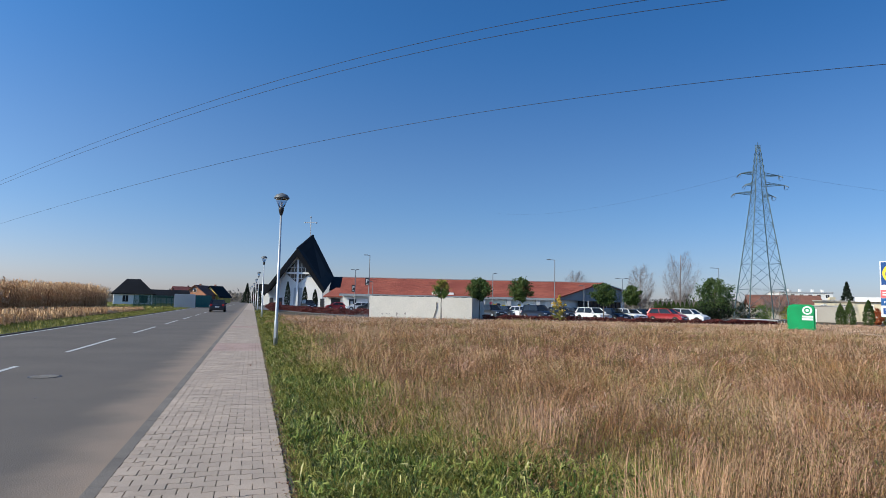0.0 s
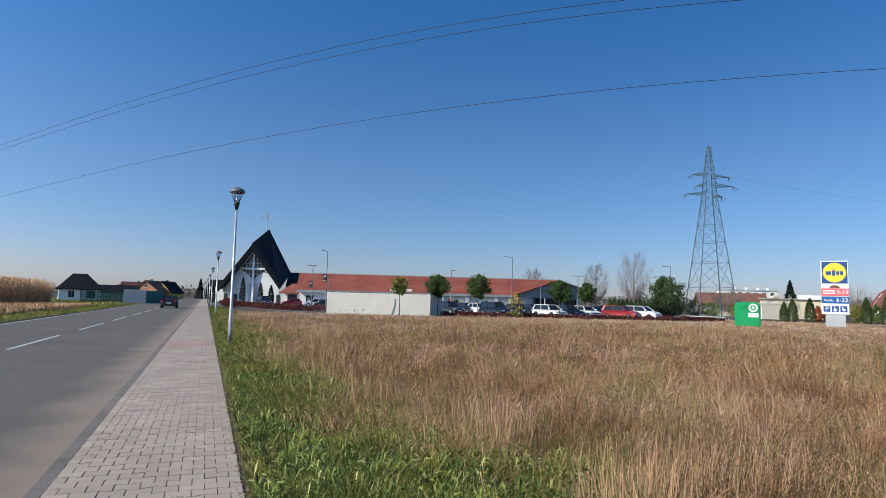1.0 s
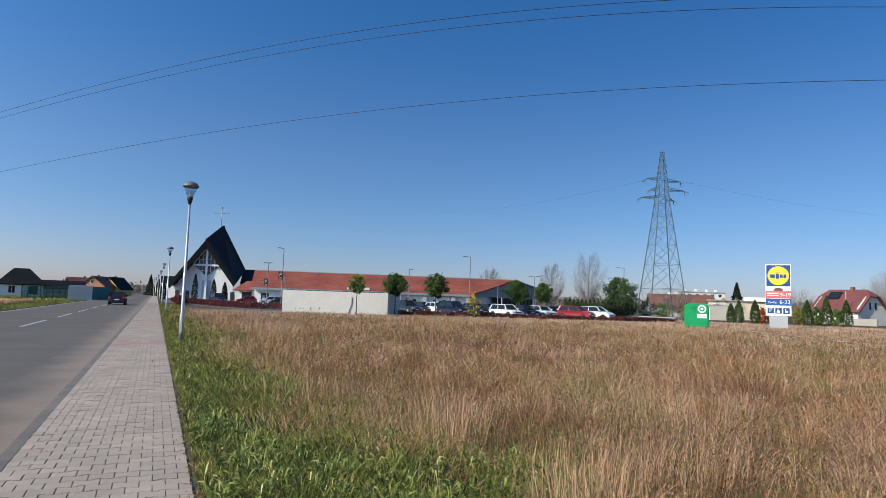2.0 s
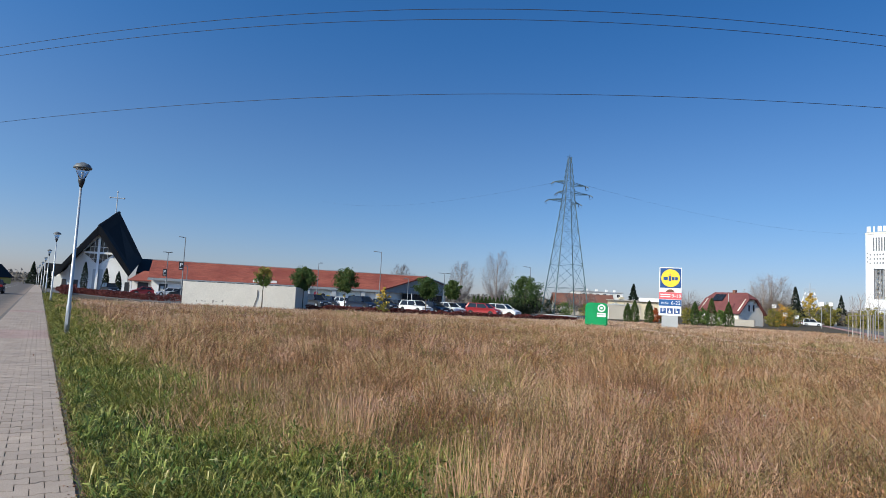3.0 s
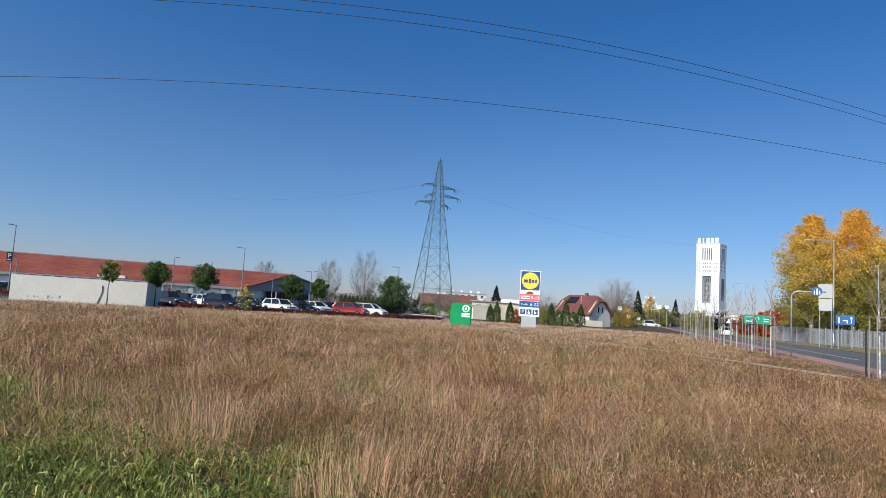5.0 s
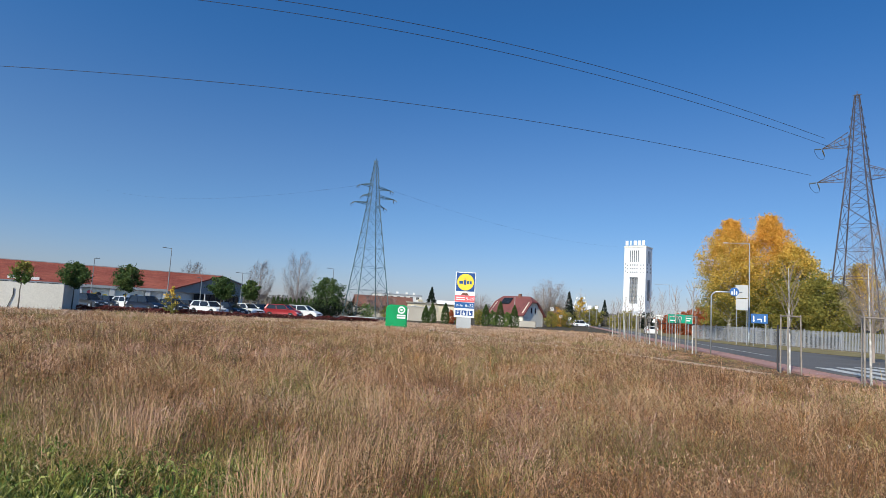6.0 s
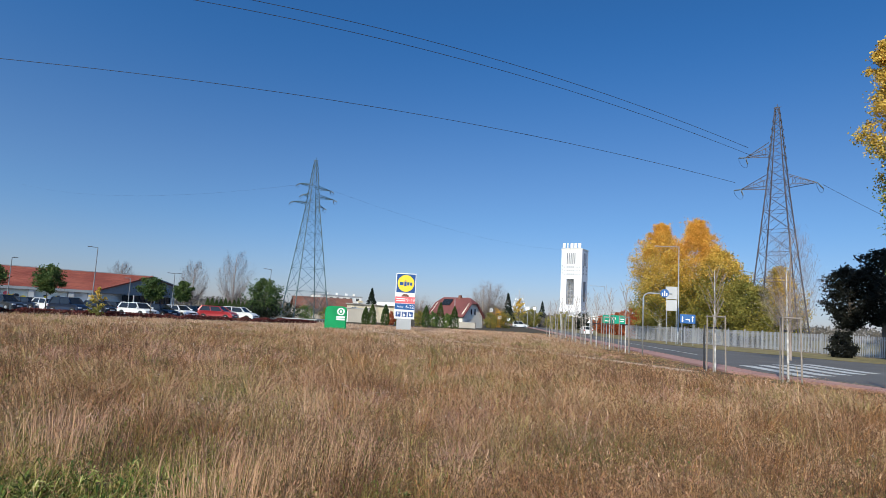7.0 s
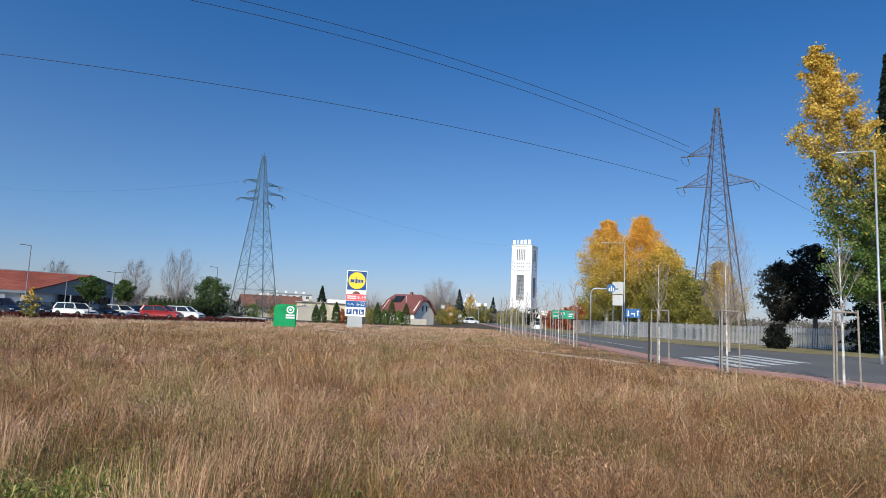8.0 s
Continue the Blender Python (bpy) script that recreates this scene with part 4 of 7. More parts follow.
def shaft_tower():
    """Tall white winding tower of a mine: a deep slot with its gear, louvres and rows of small openings."""
    d, az = 450, 51.75
    top = thing("winding_tower", "tall white concrete mine winding tower", "tower", spot(az, d), -az - 20)
    H, W, D = 54.0, 7.6, 6.2
    x0, x1, z0, z1, y1 = -3.4, 2.2, 15.5, 33.5, -D + 5.0
    conc = mat("white_concrete", (0.76, 0.76, 0.78), 0.7, vary=0.1, size=6, second=(0.66, 0.67, 0.69))
    bm = bmesh.new()
    box(bm, -W, -D, 0, x0, D, H)
    box(bm, x1, -D, 0, W, D, H)
    box(bm, x0, -D, z1, x1, D, H)
    box(bm, x0, -D, 0, x1, D, z0)
    box(bm, x0, y1, z0, x1, D, z1)
    part("body", bm, conc, top)
    part("parapet", boxed(-W - 0.2, -D - 0.2, H, W + 0.2, D + 0.2, H + 0.9), WALLWHITE, top)
    for x, w in ((-W - 0.35, 1.1), (W - 0.75, 1.1)):
        part("corner_pier", boxed(x, -D - 0.35, 0, x + w, -D - 0.004, 13.5), conc, top)
    gear = mat("winding_gear_steel", (0.3, 0.31, 0.33), 0.6, 0.3, vary=0.3, size=2)
    for x in (x0 + 0.9, x0 + 3.1, x1 - 0.9):
        part("slot_post", boxed(x - 0.3, -D + 0.8, z0, x + 0.3, -D + 1.4, z1), gear, top)
    for k in range(6):
        part("slot_beam", boxed(x0, -D + 1.6, z0 + 1.6 + k * 3.0, x1, -D + 2.3, z0 + 2.4 + k * 3.0), gear, top)
        a, b = (x0 + 0.9, x1 - 0.9) if k % 2 else (x1 - 0.9, x0 + 0.9)
        part("slot_brace", tube(bmesh.new(), (a, -D + 1.1, z0 + 0.4 + k * 3.0), (b, -D + 1.1, z0 + 3.2 + k * 3.0), 0.22, k=4), gear, top)
    # louvres and openings are slabs, their dark greyed in colour for distance haze
    void = mat("hazed_louvre", (0.15, 0.16, 0.185), 0.8, vary=0.3, size=1.5)
    for k in range(5):
        part("louvre", boxed(-3.6 + k * 1.4, -D - 0.12, 44, -2.95 + k * 1.4, -D + 0.02, 52.0), void, top)
    for r in range(3):
        z = 36.4 + r * 2.5
        for k in range(4):
            part("opening", boxed(-3.3 + k * 1.5, -D - 0.12, z, -2.6 + k * 1.5, -D + 0.02, z + 1.0), void, top)
        for x in (-6.6, -5.1, 4.2, 5.9):
            up = 0.9 if abs(x) > 6 else 0.0
            part("opening", boxed(x - 0.32, -D - 0.12, z + up, x + 0.32, -D + 0.02, z + up + 0.8), void, top)
        for y in (-3.4, 2.6):
            part("side_opening", boxed(W - 0.02, y - 0.6, z + 0.4, W + 0.12, y + 0.6, z + 1.5), void, top)
    for y in (-2.2, -0.4, 1.4):
        part("side_louvre", boxed(W - 0.02, y - 0.4, 43.5, W + 0.12, y + 0.4, 52.0), void, top)
    part("side_slot", boxed(W - 0.02, -2.6, 18, W + 0.12, 1.8, 32), void, top)
    # roof sign of upright white blocks on a frame
    sign = part("roof_sign_frame", boxed(-7.4, -D + 0.6, H + 0.9, 6.8, -D + 0.9, H + 1.5), GREY, top)
    for k in range(8):
        part("sign_post", boxed(-7.2 + k * 1.9, -D + 0.65, H + 1.5, -7.05 + k * 1.9, -D + 0.8, H + 4.4), GREY, sign)
    for k, w in enumerate((2.0, 0.8, 2.1, 2.0, 2.1)):
        x = -7.0 + k * 2.85 + (0.5 if k == 1 else 0)
        part("sign_block", boxed(x, -D + 0.3, H + 1.6, x + w, -D + 0.6, H + 4.8, bevel=0.05), SIGN_WHITE, sign)


shaft_tower()


def head_frame():
    """Distant steel head frame with two wheels."""
    top = thing("mine_headframe", "distant pale steel mine head frame", "head frame", spot(46.9, 620), -46.9)
    for x, y in ((-8, 0), (8, 0), (-3, 8), (3, 8)):
        part("leg", tube(bmesh.new(), (x * 1.4, y, 0), (x * 0.4, y * 0.6, 25), 0.7, 0.5, 6), SIGN_WHITE, top)
    for z in (6, 12, 18):
        part("girder", boxed(-8 + z * 0.3, -0.4, z, 8 - z * 0.3, 0.4, z + 0.9), SIGN_WHITE, top)
    part("platform", boxed(-5, -2, 22, 5, 6, 23), GREY, top)
    for x in (-2.4, 2.4):
        b = bmesh.new()
        for i in range(12):
            a, c = i * math.pi / 6, (i + 1) * math.pi / 6
            tube(b, (x + 2 * math.cos(a), 0, 26 + 2 * math.sin(a)), (x + 2 * math.cos(c), 0, 26 + 2 * math.sin(c)), 0.25, k=5)
        part("wheel", b, GREY, top)
    part("mast", tube(bmesh.new(), (0, 2, 23), (0, 2, 33), 0.25), GREY, top)


head_frame()


def far_sheds():
    """Low pale industrial sheds and a long fence line by the works."""
    for az, d, w, h, m, lab in ((49.6, 330, 22, 4.2, SIGN_WHITE, "long low white industrial shed"), (53.9, 300, 26, 6.5, WHITE, "white works hall with a flat roof"),
                               (57.0, 280, 20, 8, GREY, "grey works hall behind red shrubs"), (47.6, 260, 10, 3.0, WHITE, "small white roadside kiosk")):
        t = thing("industrial_hall", lab, "hall", spot(az, d), -az)
        part("wall", boxed(-w / 2, 0, 0, w / 2, 14, h), m, t)
        part("roof", boxed(-w / 2 - 0.3, -0.3, h, w / 2 + 0.3, 14.3, h + 0.4), BROWNROOF if d == 330 else GREY, t)
        for k in range(int(w // 4)):
            window(t, -w / 2 + 2 + k * 4, 0, h * 0.55, 2.2, h * 0.3)


far_sheds()


def container_and_fence():
    c = thing("storage_container", "grey corrugated storage container by the verge", "container", spot(-22.0, 112), 20)
    bm = boxed(-1.6, -1.2, 0.05, 1.6, 1.2, 2.3)
    part("body", bm, GREY, c)
    for k in range(13):
        part("rib", boxed(-1.55 + k * 0.25, -1.24, 0.1, -1.45 + k * 0.25, -1.19, 2.2), GREY, c)
    g = thing("green_gate", "green sheet metal gate beside the container", "gate", spot(-21.0, 118), 55)
    for k in range(9):
        part("board", boxed(-2.6 + k * 0.6, -0.04, 0.05, -2.03 + k * 0.6, 0.04, 2.2), mat("teal_paint", (0.03, 0.15, 0.13), 0.5, vary=0.1), g)
    f = thing("mesh_fence", "tall dark green mesh fence panels on posts", "fence", spot(-25.9, 118), 24.3)
    gm = mat("fence_green", (0.03, 0.09, 0.06), 0.5, vary=0.1)
    W = 0.84
    for k in range(9):
        part("post", boxed(k * W - 0.05, -0.05, 0, k * W + 0.05, 0.05, 2.05), gm, f)
        if k < 8:
            for j in range(1, 10):
                x = k * W + j * W / 10
                part("bar", boxed(x - 0.026, -0.01, 0.05, x + 0.026, 0.01, 2.0), gm, f)
            for z in (0.1, 1.0, 1.9):
                part("rail", boxed(k * W + 0.06, -0.02, z, (k + 1) * W - 0.06, -0.011, z + 0.05), gm, f)


container_and_fence()

# ---- power line ----
def bars(bm, pairs, r):
    for p, q in pairs:
        tube(bm, p, q, r, k=4)
    return bm


def pylon(label, place, turn, H, base, waist_z, waist, arms, tall, string=1.6, steel=STEEL_GREEN):
    """A lattice mast: four legs, crossed braces panel by panel, arms with insulator strings."""
    top = thing("electricity_pylon", label, "pylon", place, turn, group="pylons")

    def half(z):
        if z < waist_z:
            return base + (waist - base) * z / waist_z
        return max(0.22, waist + (0.22 - waist) * ((z - waist_z) / (H - waist_z)) ** 1.7)
    for sx, sy in ((-1, -1), (1, -1), (1, 1), (-1, 1)):
        b = polytube(bmesh.new(), [(sx * half(z), sy * half(z), z) for z in (0, waist_z, H)], [0.1, 0.08, 0.05], 4)
        part("leg", b, steel, top)
        part("footing", boxed(sx * base - 0.4, sy * base - 0.4, -0.2, sx * base + 0.4, sy * base + 0.4, 0.25), KERB, top)
    z = 0.0
    while z < H - 0.8:
        h = max(1.1, half(z) * 1.55)
        z1 = min(z + h, H)
        a, c = half(z), half(z1)
        for k in range(4):
            s0, s1 = ((-1, -1), (1, -1), (1, 1), (-1, 1))[k], ((1, -1), (1, 1), (-1, 1), (-1, -1))[k]
            for p, q in (((s0[0] * a, s0[1] * a, z), (s1[0] * c, s1[1] * c, z1)), ((s1[0] * a, s1[1] * a, z), (s0[0] * c, s0[1] * c, z1)), ((s0[0] * c, s0[1] * c, z1), (s1[0] * c, s1[1] * c, z1))):
                part("brace", tube(bmesh.new(), p, q, 0.034 if z < waist_z else 0.026, k=4), steel, top)
        z = z1
    for z, side, L in arms:
        w = half(z)
        b = bmesh.new()
        tip = (side * L, 0, z + 0.1)
        for y in (-w, w):
            bars(b, [((side * w, y, z), tip), ((side * w * 0.9, y * 0.9, z + tall), tip)], 0.05)
            for k in range(1, 4):
                f = k / 4
                p0 = Vector((side * w, y, z)).lerp(Vector(tip), f)
                p1 = Vector((side * w * 0.9, y * 0.9, z + tall)).lerp(Vector(tip), f)
                bars(b, [(p0, p1), (p1, Vector((side * w, y, z)).lerp(Vector(tip), f - 0.25))], 0.028)
        arm = part("cross_arm", b, steel, top)
        for dy, ex in ((1, 0.25), (-1, 0.25)):
            b = bmesh.new()
            e = (tip[0] + side * 0.3, dy * string, z - 0.35)
            for k in range(6):
                p, q = Vector(tip).lerp(Vector(e), 0.2 + k * 0.13), Vector(tip).lerp(Vector(e), 0.29 + k * 0.13)
                tube(b, p, q, 0.1, 0.06, 6)
            tube(b, tip, e, 0.03, k=4)
            part("insulator", b, PORCELAIN, arm)
        b = bmesh.new()
        pts = [(tip[0] + side * 0.3, string * math.cos(a), z - 0.35 - 0.4 * string * math.sin(a)) for a in [k * math.pi / 8 for k in range(9)]]
        polytube(b, pts, 0.02, 5)
        part("jumper_wire", b, WIRE, arm)
    part("peak", bars(bmesh.new(), [((-0.5, 0, H), (0.5, 0, H)), ((0, 0, H - 0.4), (0, 0, H + 0.5))], 0.05), steel, top)
    return top


P1 = spot(27.5, 115)
pylon("grey-green steel lattice pylon in the car park's corner", P1, -27.5 + 22, 29.3, 3.3, 20.4, 0.98, ((24.4, -1, 2.9), (24.0, 1, 3.3), (22.4, 1, 4.1), (22.5, -1, 2.1), (21.0, -1, 3.9), (20.6, 1, 2.1)), 0.45, 0.8)
P2 = spot(68.2, 92)
pylon("tall brownish grey steel lattice pylon behind the fence", P2, -68.2 - 14, 32.2, 3.1, 21.0, 1.12, ((25.7, -1, 4.0), (21.3, -1, 4.6), (21.3, 1, 4.6)), 1.6, 2.0, STEEL_BROWN)
P3 = spot(-38.0, 225)
pylon("distant steel lattice pylon beyond the maize", P3, 60, 30, 2.6, 17.0, 0.9, ((25.8, 1, 2.6), (21.0, -1, 3.4), (21.0, 1, 3.4)), 1.0)


def wire(p, q, sag, r=0.022, label="thin black overhead power line wire"):
    b = bmesh.new()
    p, q = Vector(p), Vector(q)
    pts = [p.lerp(q, k / 24) - Vector((0, 0, 4 * sag * (k / 24) * (1 - k / 24))) for k in range(25)]
    polytube(b, pts, r, 6)
    solid("power_line", b, WIRE, label, "power line", group="power lines")




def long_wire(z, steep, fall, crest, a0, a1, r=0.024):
    """A conductor at one height from the pylon by the fence to the one beyond the maize, its plan curved to fit the
    camera's view.
    steep: the slope at which it is seen where it passes nearest, crest degrees clockwise; fall: how fast it draws away
    to both sides."""
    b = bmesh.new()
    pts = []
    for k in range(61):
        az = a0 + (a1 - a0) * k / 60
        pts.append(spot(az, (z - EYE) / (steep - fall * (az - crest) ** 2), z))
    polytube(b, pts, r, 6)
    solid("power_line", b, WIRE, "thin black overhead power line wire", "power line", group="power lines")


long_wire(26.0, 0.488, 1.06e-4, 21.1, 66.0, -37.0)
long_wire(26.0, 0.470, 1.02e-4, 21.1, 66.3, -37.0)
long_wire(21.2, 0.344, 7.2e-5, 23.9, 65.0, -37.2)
wire(spot(71.4, 92, 21.2), spot(84, 160, 14), 1.0)
wire(spot(26.2, 115, 24.4), spot(5, 260, 40), 3, 0.009)
wire(spot(28.9, 115, 24.0), spot(52, 240, 30), 3, 0.009)

# ---- street lamps ----
def park_lamp():
    top = thing("street_lamp", "silver street lamp with clear bowl and dark cap", "street lamp", road(23.1, 0.86, G), 0, group="lamps along the pavement")
    b = bmesh.new()
    lathe(b, [(0.075, 0), (0.075, 0.9), (0.058, 1.0), (0.036, 4.75)], 12)
    part("pole", b, STEEL, top, smooth=True)
    b = bmesh.new()
    lathe(b, [(0.045, 4.75), (0.1, 4.95), (0.105, 5.02), (0.06, 5.02)], 12)
    part("holder", b, DARK, top, smooth=True)
    b = bmesh.new()
    lathe(b, [(0.09, 5.03), (0.2, 5.3), (0.23, 5.36)], 16)
    bowl = part("bowl", b, LAMPCLEAR, top, "clear tapered bowl", smooth=True)
    m = bpy.data.materials.new("clear_bowl")
    m.use_nodes = True
    bs = m.node_tree.nodes["Principled BSDF"]
    bs.inputs["Roughness"].default_value = 0.05
    bs.inputs["Transmission Weight"].default_value = 0.9
    bs.inputs["IOR"].default_value = 1.1
    bowl.data.materials[0] = m
    part("bulb", tube(bmesh.new(), (0, 0, 5.03), (0, 0, 5.25), 0.035), SIGN_WHITE, top)
    b = bmesh.new()
    lathe(b, [(0.27, 5.36), (0.275, 5.4), (0.2, 5.5), (0.08, 5.55), (0.03, 5.57)], 16)
    part("cap", b, DARKGREY, top, "flat domed cap", smooth=True)
    part("door", boxed(-0.04, -0.092, 0.35, 0.04, -0.06, 0.7), STEEL, top)
    for s, n in ((57.4, 0.86), (91.0, 0.75), (122.0, 0.6), (153.0, 0.3), (184, -0.2), (215, -0.7)):
        copy_thing(top, pose(*road(s, n, G), 0, 0, 16 * (s % 5)))


park_lamp()


def mast_lamp(label, place, turn, H, arm=0.9, double=False, board=False, colour=DARKGREY, group="car park lamps"):
    top = thing("lamp_post", label, "lamp post", place, turn, group=group)
    b = bmesh.new()
    lathe(b, [(0.1, 0), (0.1, 0.8), (0.075, 0.85), (0.05, H)], 10)
    part("pole", b, colour, top, smooth=True)
    for s in ((-1, 1) if double else (-1,)):
        a = part("arm", tube(bmesh.new(), (0, 0, H - 0.05), (s * arm, 0, H + 0.02), 0.04, k=6), colour, top)
        part("head", boxed(s * arm - 0.35 * abs(s), -0.12, H - 0.02, s * arm + 0.2, 0.12, H + 0.08, bevel=0.03), colour, a)
    if board:
        p = part("sign_board", boxed(-0.55, -0.1, board - 0.55, 0.0, -0.06, board + 0.55), DARK, top, "dark parking sign board")
        lettering("P", 0.75, SIGN_WHITE, p, -0.28, -0.105, board + 0.08)
        part("word_bar", boxed(-0.45, -0.106, board - 0.42, -0.1, -0.1, board - 0.34), SIGN_WHITE, p)
    return top


mast_lamp("tall dark car park lamp with P board", spot(-6.35, 92, -0.06), 6.4, 8.5, 0.5, board=4.6)
mast_lamp("dark double-headed car park lamp with P board", spot(-7.6, 104, -0.06), 8, 6.9, 0.4, True, board=3.8)
mast_lamp("slim lamp pole beside the delivery yard", spot(-6.0, 104, -0.06), 8, 5.0, 0.3)
mast_lamp("grey car park lamp", spot(5.0, 106, -0.06), -5, 6.9, -0.5)
mast_lamp("tall grey car park lamp with a small box", spot(10.6, 98, -0.06), -10, 8.8, 0.9)
mast_lamp("double-headed grey car park lamp", spot(16.5, 112, -0.06), -16, 6.6, 0.8, True)
mast_lamp("slim grey car park lamp", spot(13.2, 115, -0.06), -16, 5.4, 0.5)
mast_lamp("grey car park lamp near the round shrub", spot(24.35, 108, -0.06), -24, 8.2, 0.9)
mast_lamp("tall silver road lamp across the main road", spot(60.6, 84), -60, 12.3, 2.6, colour=STEEL, group="road lamps")
mast_lamp("tall silver road lamp at the junction", spot(79.4, 44), -79, 12.6, 1.6, colour=STEEL, group="road lamps")
mast_lamp("distant silver road lamp", spot(54.4, 150), -54, 11.0, 3.0, colour=STEEL, group="road lamps")


# ---- signs ----
def totem():
    d = 73
    top = thing("totem_sign", "tall store totem with yellow disc on blue", "sign", spot(36.45, d), -36.45)
    top.scale = (0.885, 0.885, 0.885)
    w, z0, z1 = 1.32, 1.5, 7.5
    part("plinth", boxed(-0.95, -0.2, 0, 0.95, 0.2, z0), GREY, top, "grey sheet metal plinth")
    body = part("box", boxed(-w, -0.25, z0, w, 0.25, z1, bevel=0.03), SIGN_WHITE, top)
    y = -0.256
    part("logo_field", boxed(-w + 0.1, y - 0.006, 4.95, w - 0.1, y, 7.4), SIGN_BLUE, body)
    disc = part("logo_disc", prism(bmesh.new(), [(1.1 * math.cos(2 * math.pi * i / 40), 6.17 + 1.1 * math.sin(2 * math.pi * i / 40)) for i in range(40)], y - 0.014, y - 0.007, "y"), SIGN_YELLOW, body)
    for x0, x1, h in ((-0.83, -0.33, 0.2), (-0.22, 0.08, 0.3), (0.16, 0.46, 0.2), (0.54, 0.83, 0.2)):
        part("logo_bar", boxed(x0, y - 0.024, 6.12 - h, x1, y - 0.015, 6.12 + h), SIGN_BLUE, disc)
    part("logo_dot", boxed(-0.14, y - 0.024, 6.5, 0.0, y - 0.015, 6.64), SIGN_RED, disc)
    part("bakery_mark", prism(bmesh.new(), [(0.5 * math.cos(math.pi * i / 12), 4.42 + 0.36 * math.sin(math.pi * i / 12)) for i in range(13)], y - 0.012, y - 0.002, "y"), BROWNROOF, body)
    r = part("hours_panel", boxed(-w + 0.02, y - 0.01, 3.55, w - 0.02, y - 0.001, 4.4), SIGN_RED, body)
    lettering("9-19", 0.62, SIGN_WHITE, r, 0.72, y - 0.016, 3.95)
    for zz in (3.8, 4.06):
        part("word_bar", boxed(-1.15, y - 0.016, zz, 0.02, y - 0.011, zz + 0.13), SIGN_WHITE, r)
    b = part("hours_panel", boxed(-w + 0.02, y - 0.01, 2.72, w - 0.02, y - 0.001, 3.5), SIGN_MIDBLUE, body)
    lettering("6-22", 0.62, SIGN_WHITE, b, 0.66, y - 0.016, 3.1)
    lettering("Pn-Sb:", 0.36, SIGN_WHITE, b, -0.6, y - 0.016, 3.06)
    for k, x in enumerate((-0.8, 0.0, 0.8)):
        p = part("pictogram", boxed(x - 0.33, y - 0.01, 1.78, x + 0.33, y - 0.001, 2.44), SIGN_BLUE, body)
        if k == 0:
            lettering("P", 0.66, SIGN_WHITE, p, x, y - 0.016, 2.12)
        elif k == 1:
            part("wheel_mark", prism(bmesh.new(), [(x - 0.02 + 0.17 * math.cos(i * 0.5236), 1.99 + 0.17 * math.sin(i * 0.5236)) for i in range(12)], y - 0.016, y - 0.011, "y"), SIGN_WHITE, p)
            part("wheel_mark", boxed(x - 0.1, y - 0.016, 2.1, x - 0.02, y - 0.011, 2.38), SIGN_WHITE, p)
        else:
            part("pram_mark", boxed(x - 0.14, y - 0.016, 1.9, x + 0.14, y - 0.011, 2.12), SIGN_WHITE, p)
            part("pram_mark", boxed(x - 0.14, y - 0.016, 2.13, x - 0.04, y - 0.011, 2.36), SIGN_WHITE, p)


totem()


def green_container():
    top = thing("clothes_bank", "bright green recycling container with white stickers", "container", spot(30.3, 64), -30.3)
    top.scale = (0.9, 0.9, 0.9)
    b = bmesh.new()
    prism(b, [(-1.2, 0), (1.2, 0), (1.2, 2.3), (0.95, 2.55), (-0.85, 2.55), (-1.2, 2.3)], -0.7, 0.7, "y")
    bmesh.ops.bevel(b, geom=b.edges[:], offset=0.12, segments=3, affect="EDGES")
    part("body", b, GREEN_BIN, top)
    s = part("sticker", prism(bmesh.new(), [(0.52 + 0.42 * math.cos(2 * math.pi * i / 24), 1.98 + 0.42 * math.sin(2 * math.pi * i / 24)) for i in range(24)], -0.712, -0.702, "y"), SIGN_WHITE, top)
    part("sticker_ring", prism(bmesh.new(), [(0.52 + 0.27 * math.cos(2 * math.pi * i / 24), 1.98 + 0.27 * math.sin(2 * math.pi * i / 24)) for i in range(24)], -0.72, -0.713, "y"), GREEN_BIN, s)
    part("sticker_core", prism(bmesh.new(), [(0.52 + 0.14 * math.cos(2 * math.pi * i / 16), 1.98 + 0.14 * math.sin(2 * math.pi * i / 16)) for i in range(16)], -0.728, -0.721, "y"), SIGN_WHITE, s)
    part("label_strip", boxed(0.05, -0.712, 1.28, 1.0, -0.702, 1.46), SIGN_WHITE, top)
    part("label_strip", boxed(0.05, -0.712, 1.02, 1.0, -0.702, 1.22), SIGN_WHITE, top)
    part("flap", boxed(-0.6, -0.74, 2.0, -0.1, -0.701, 2.25), GREEN_BIN, top)


green_container()


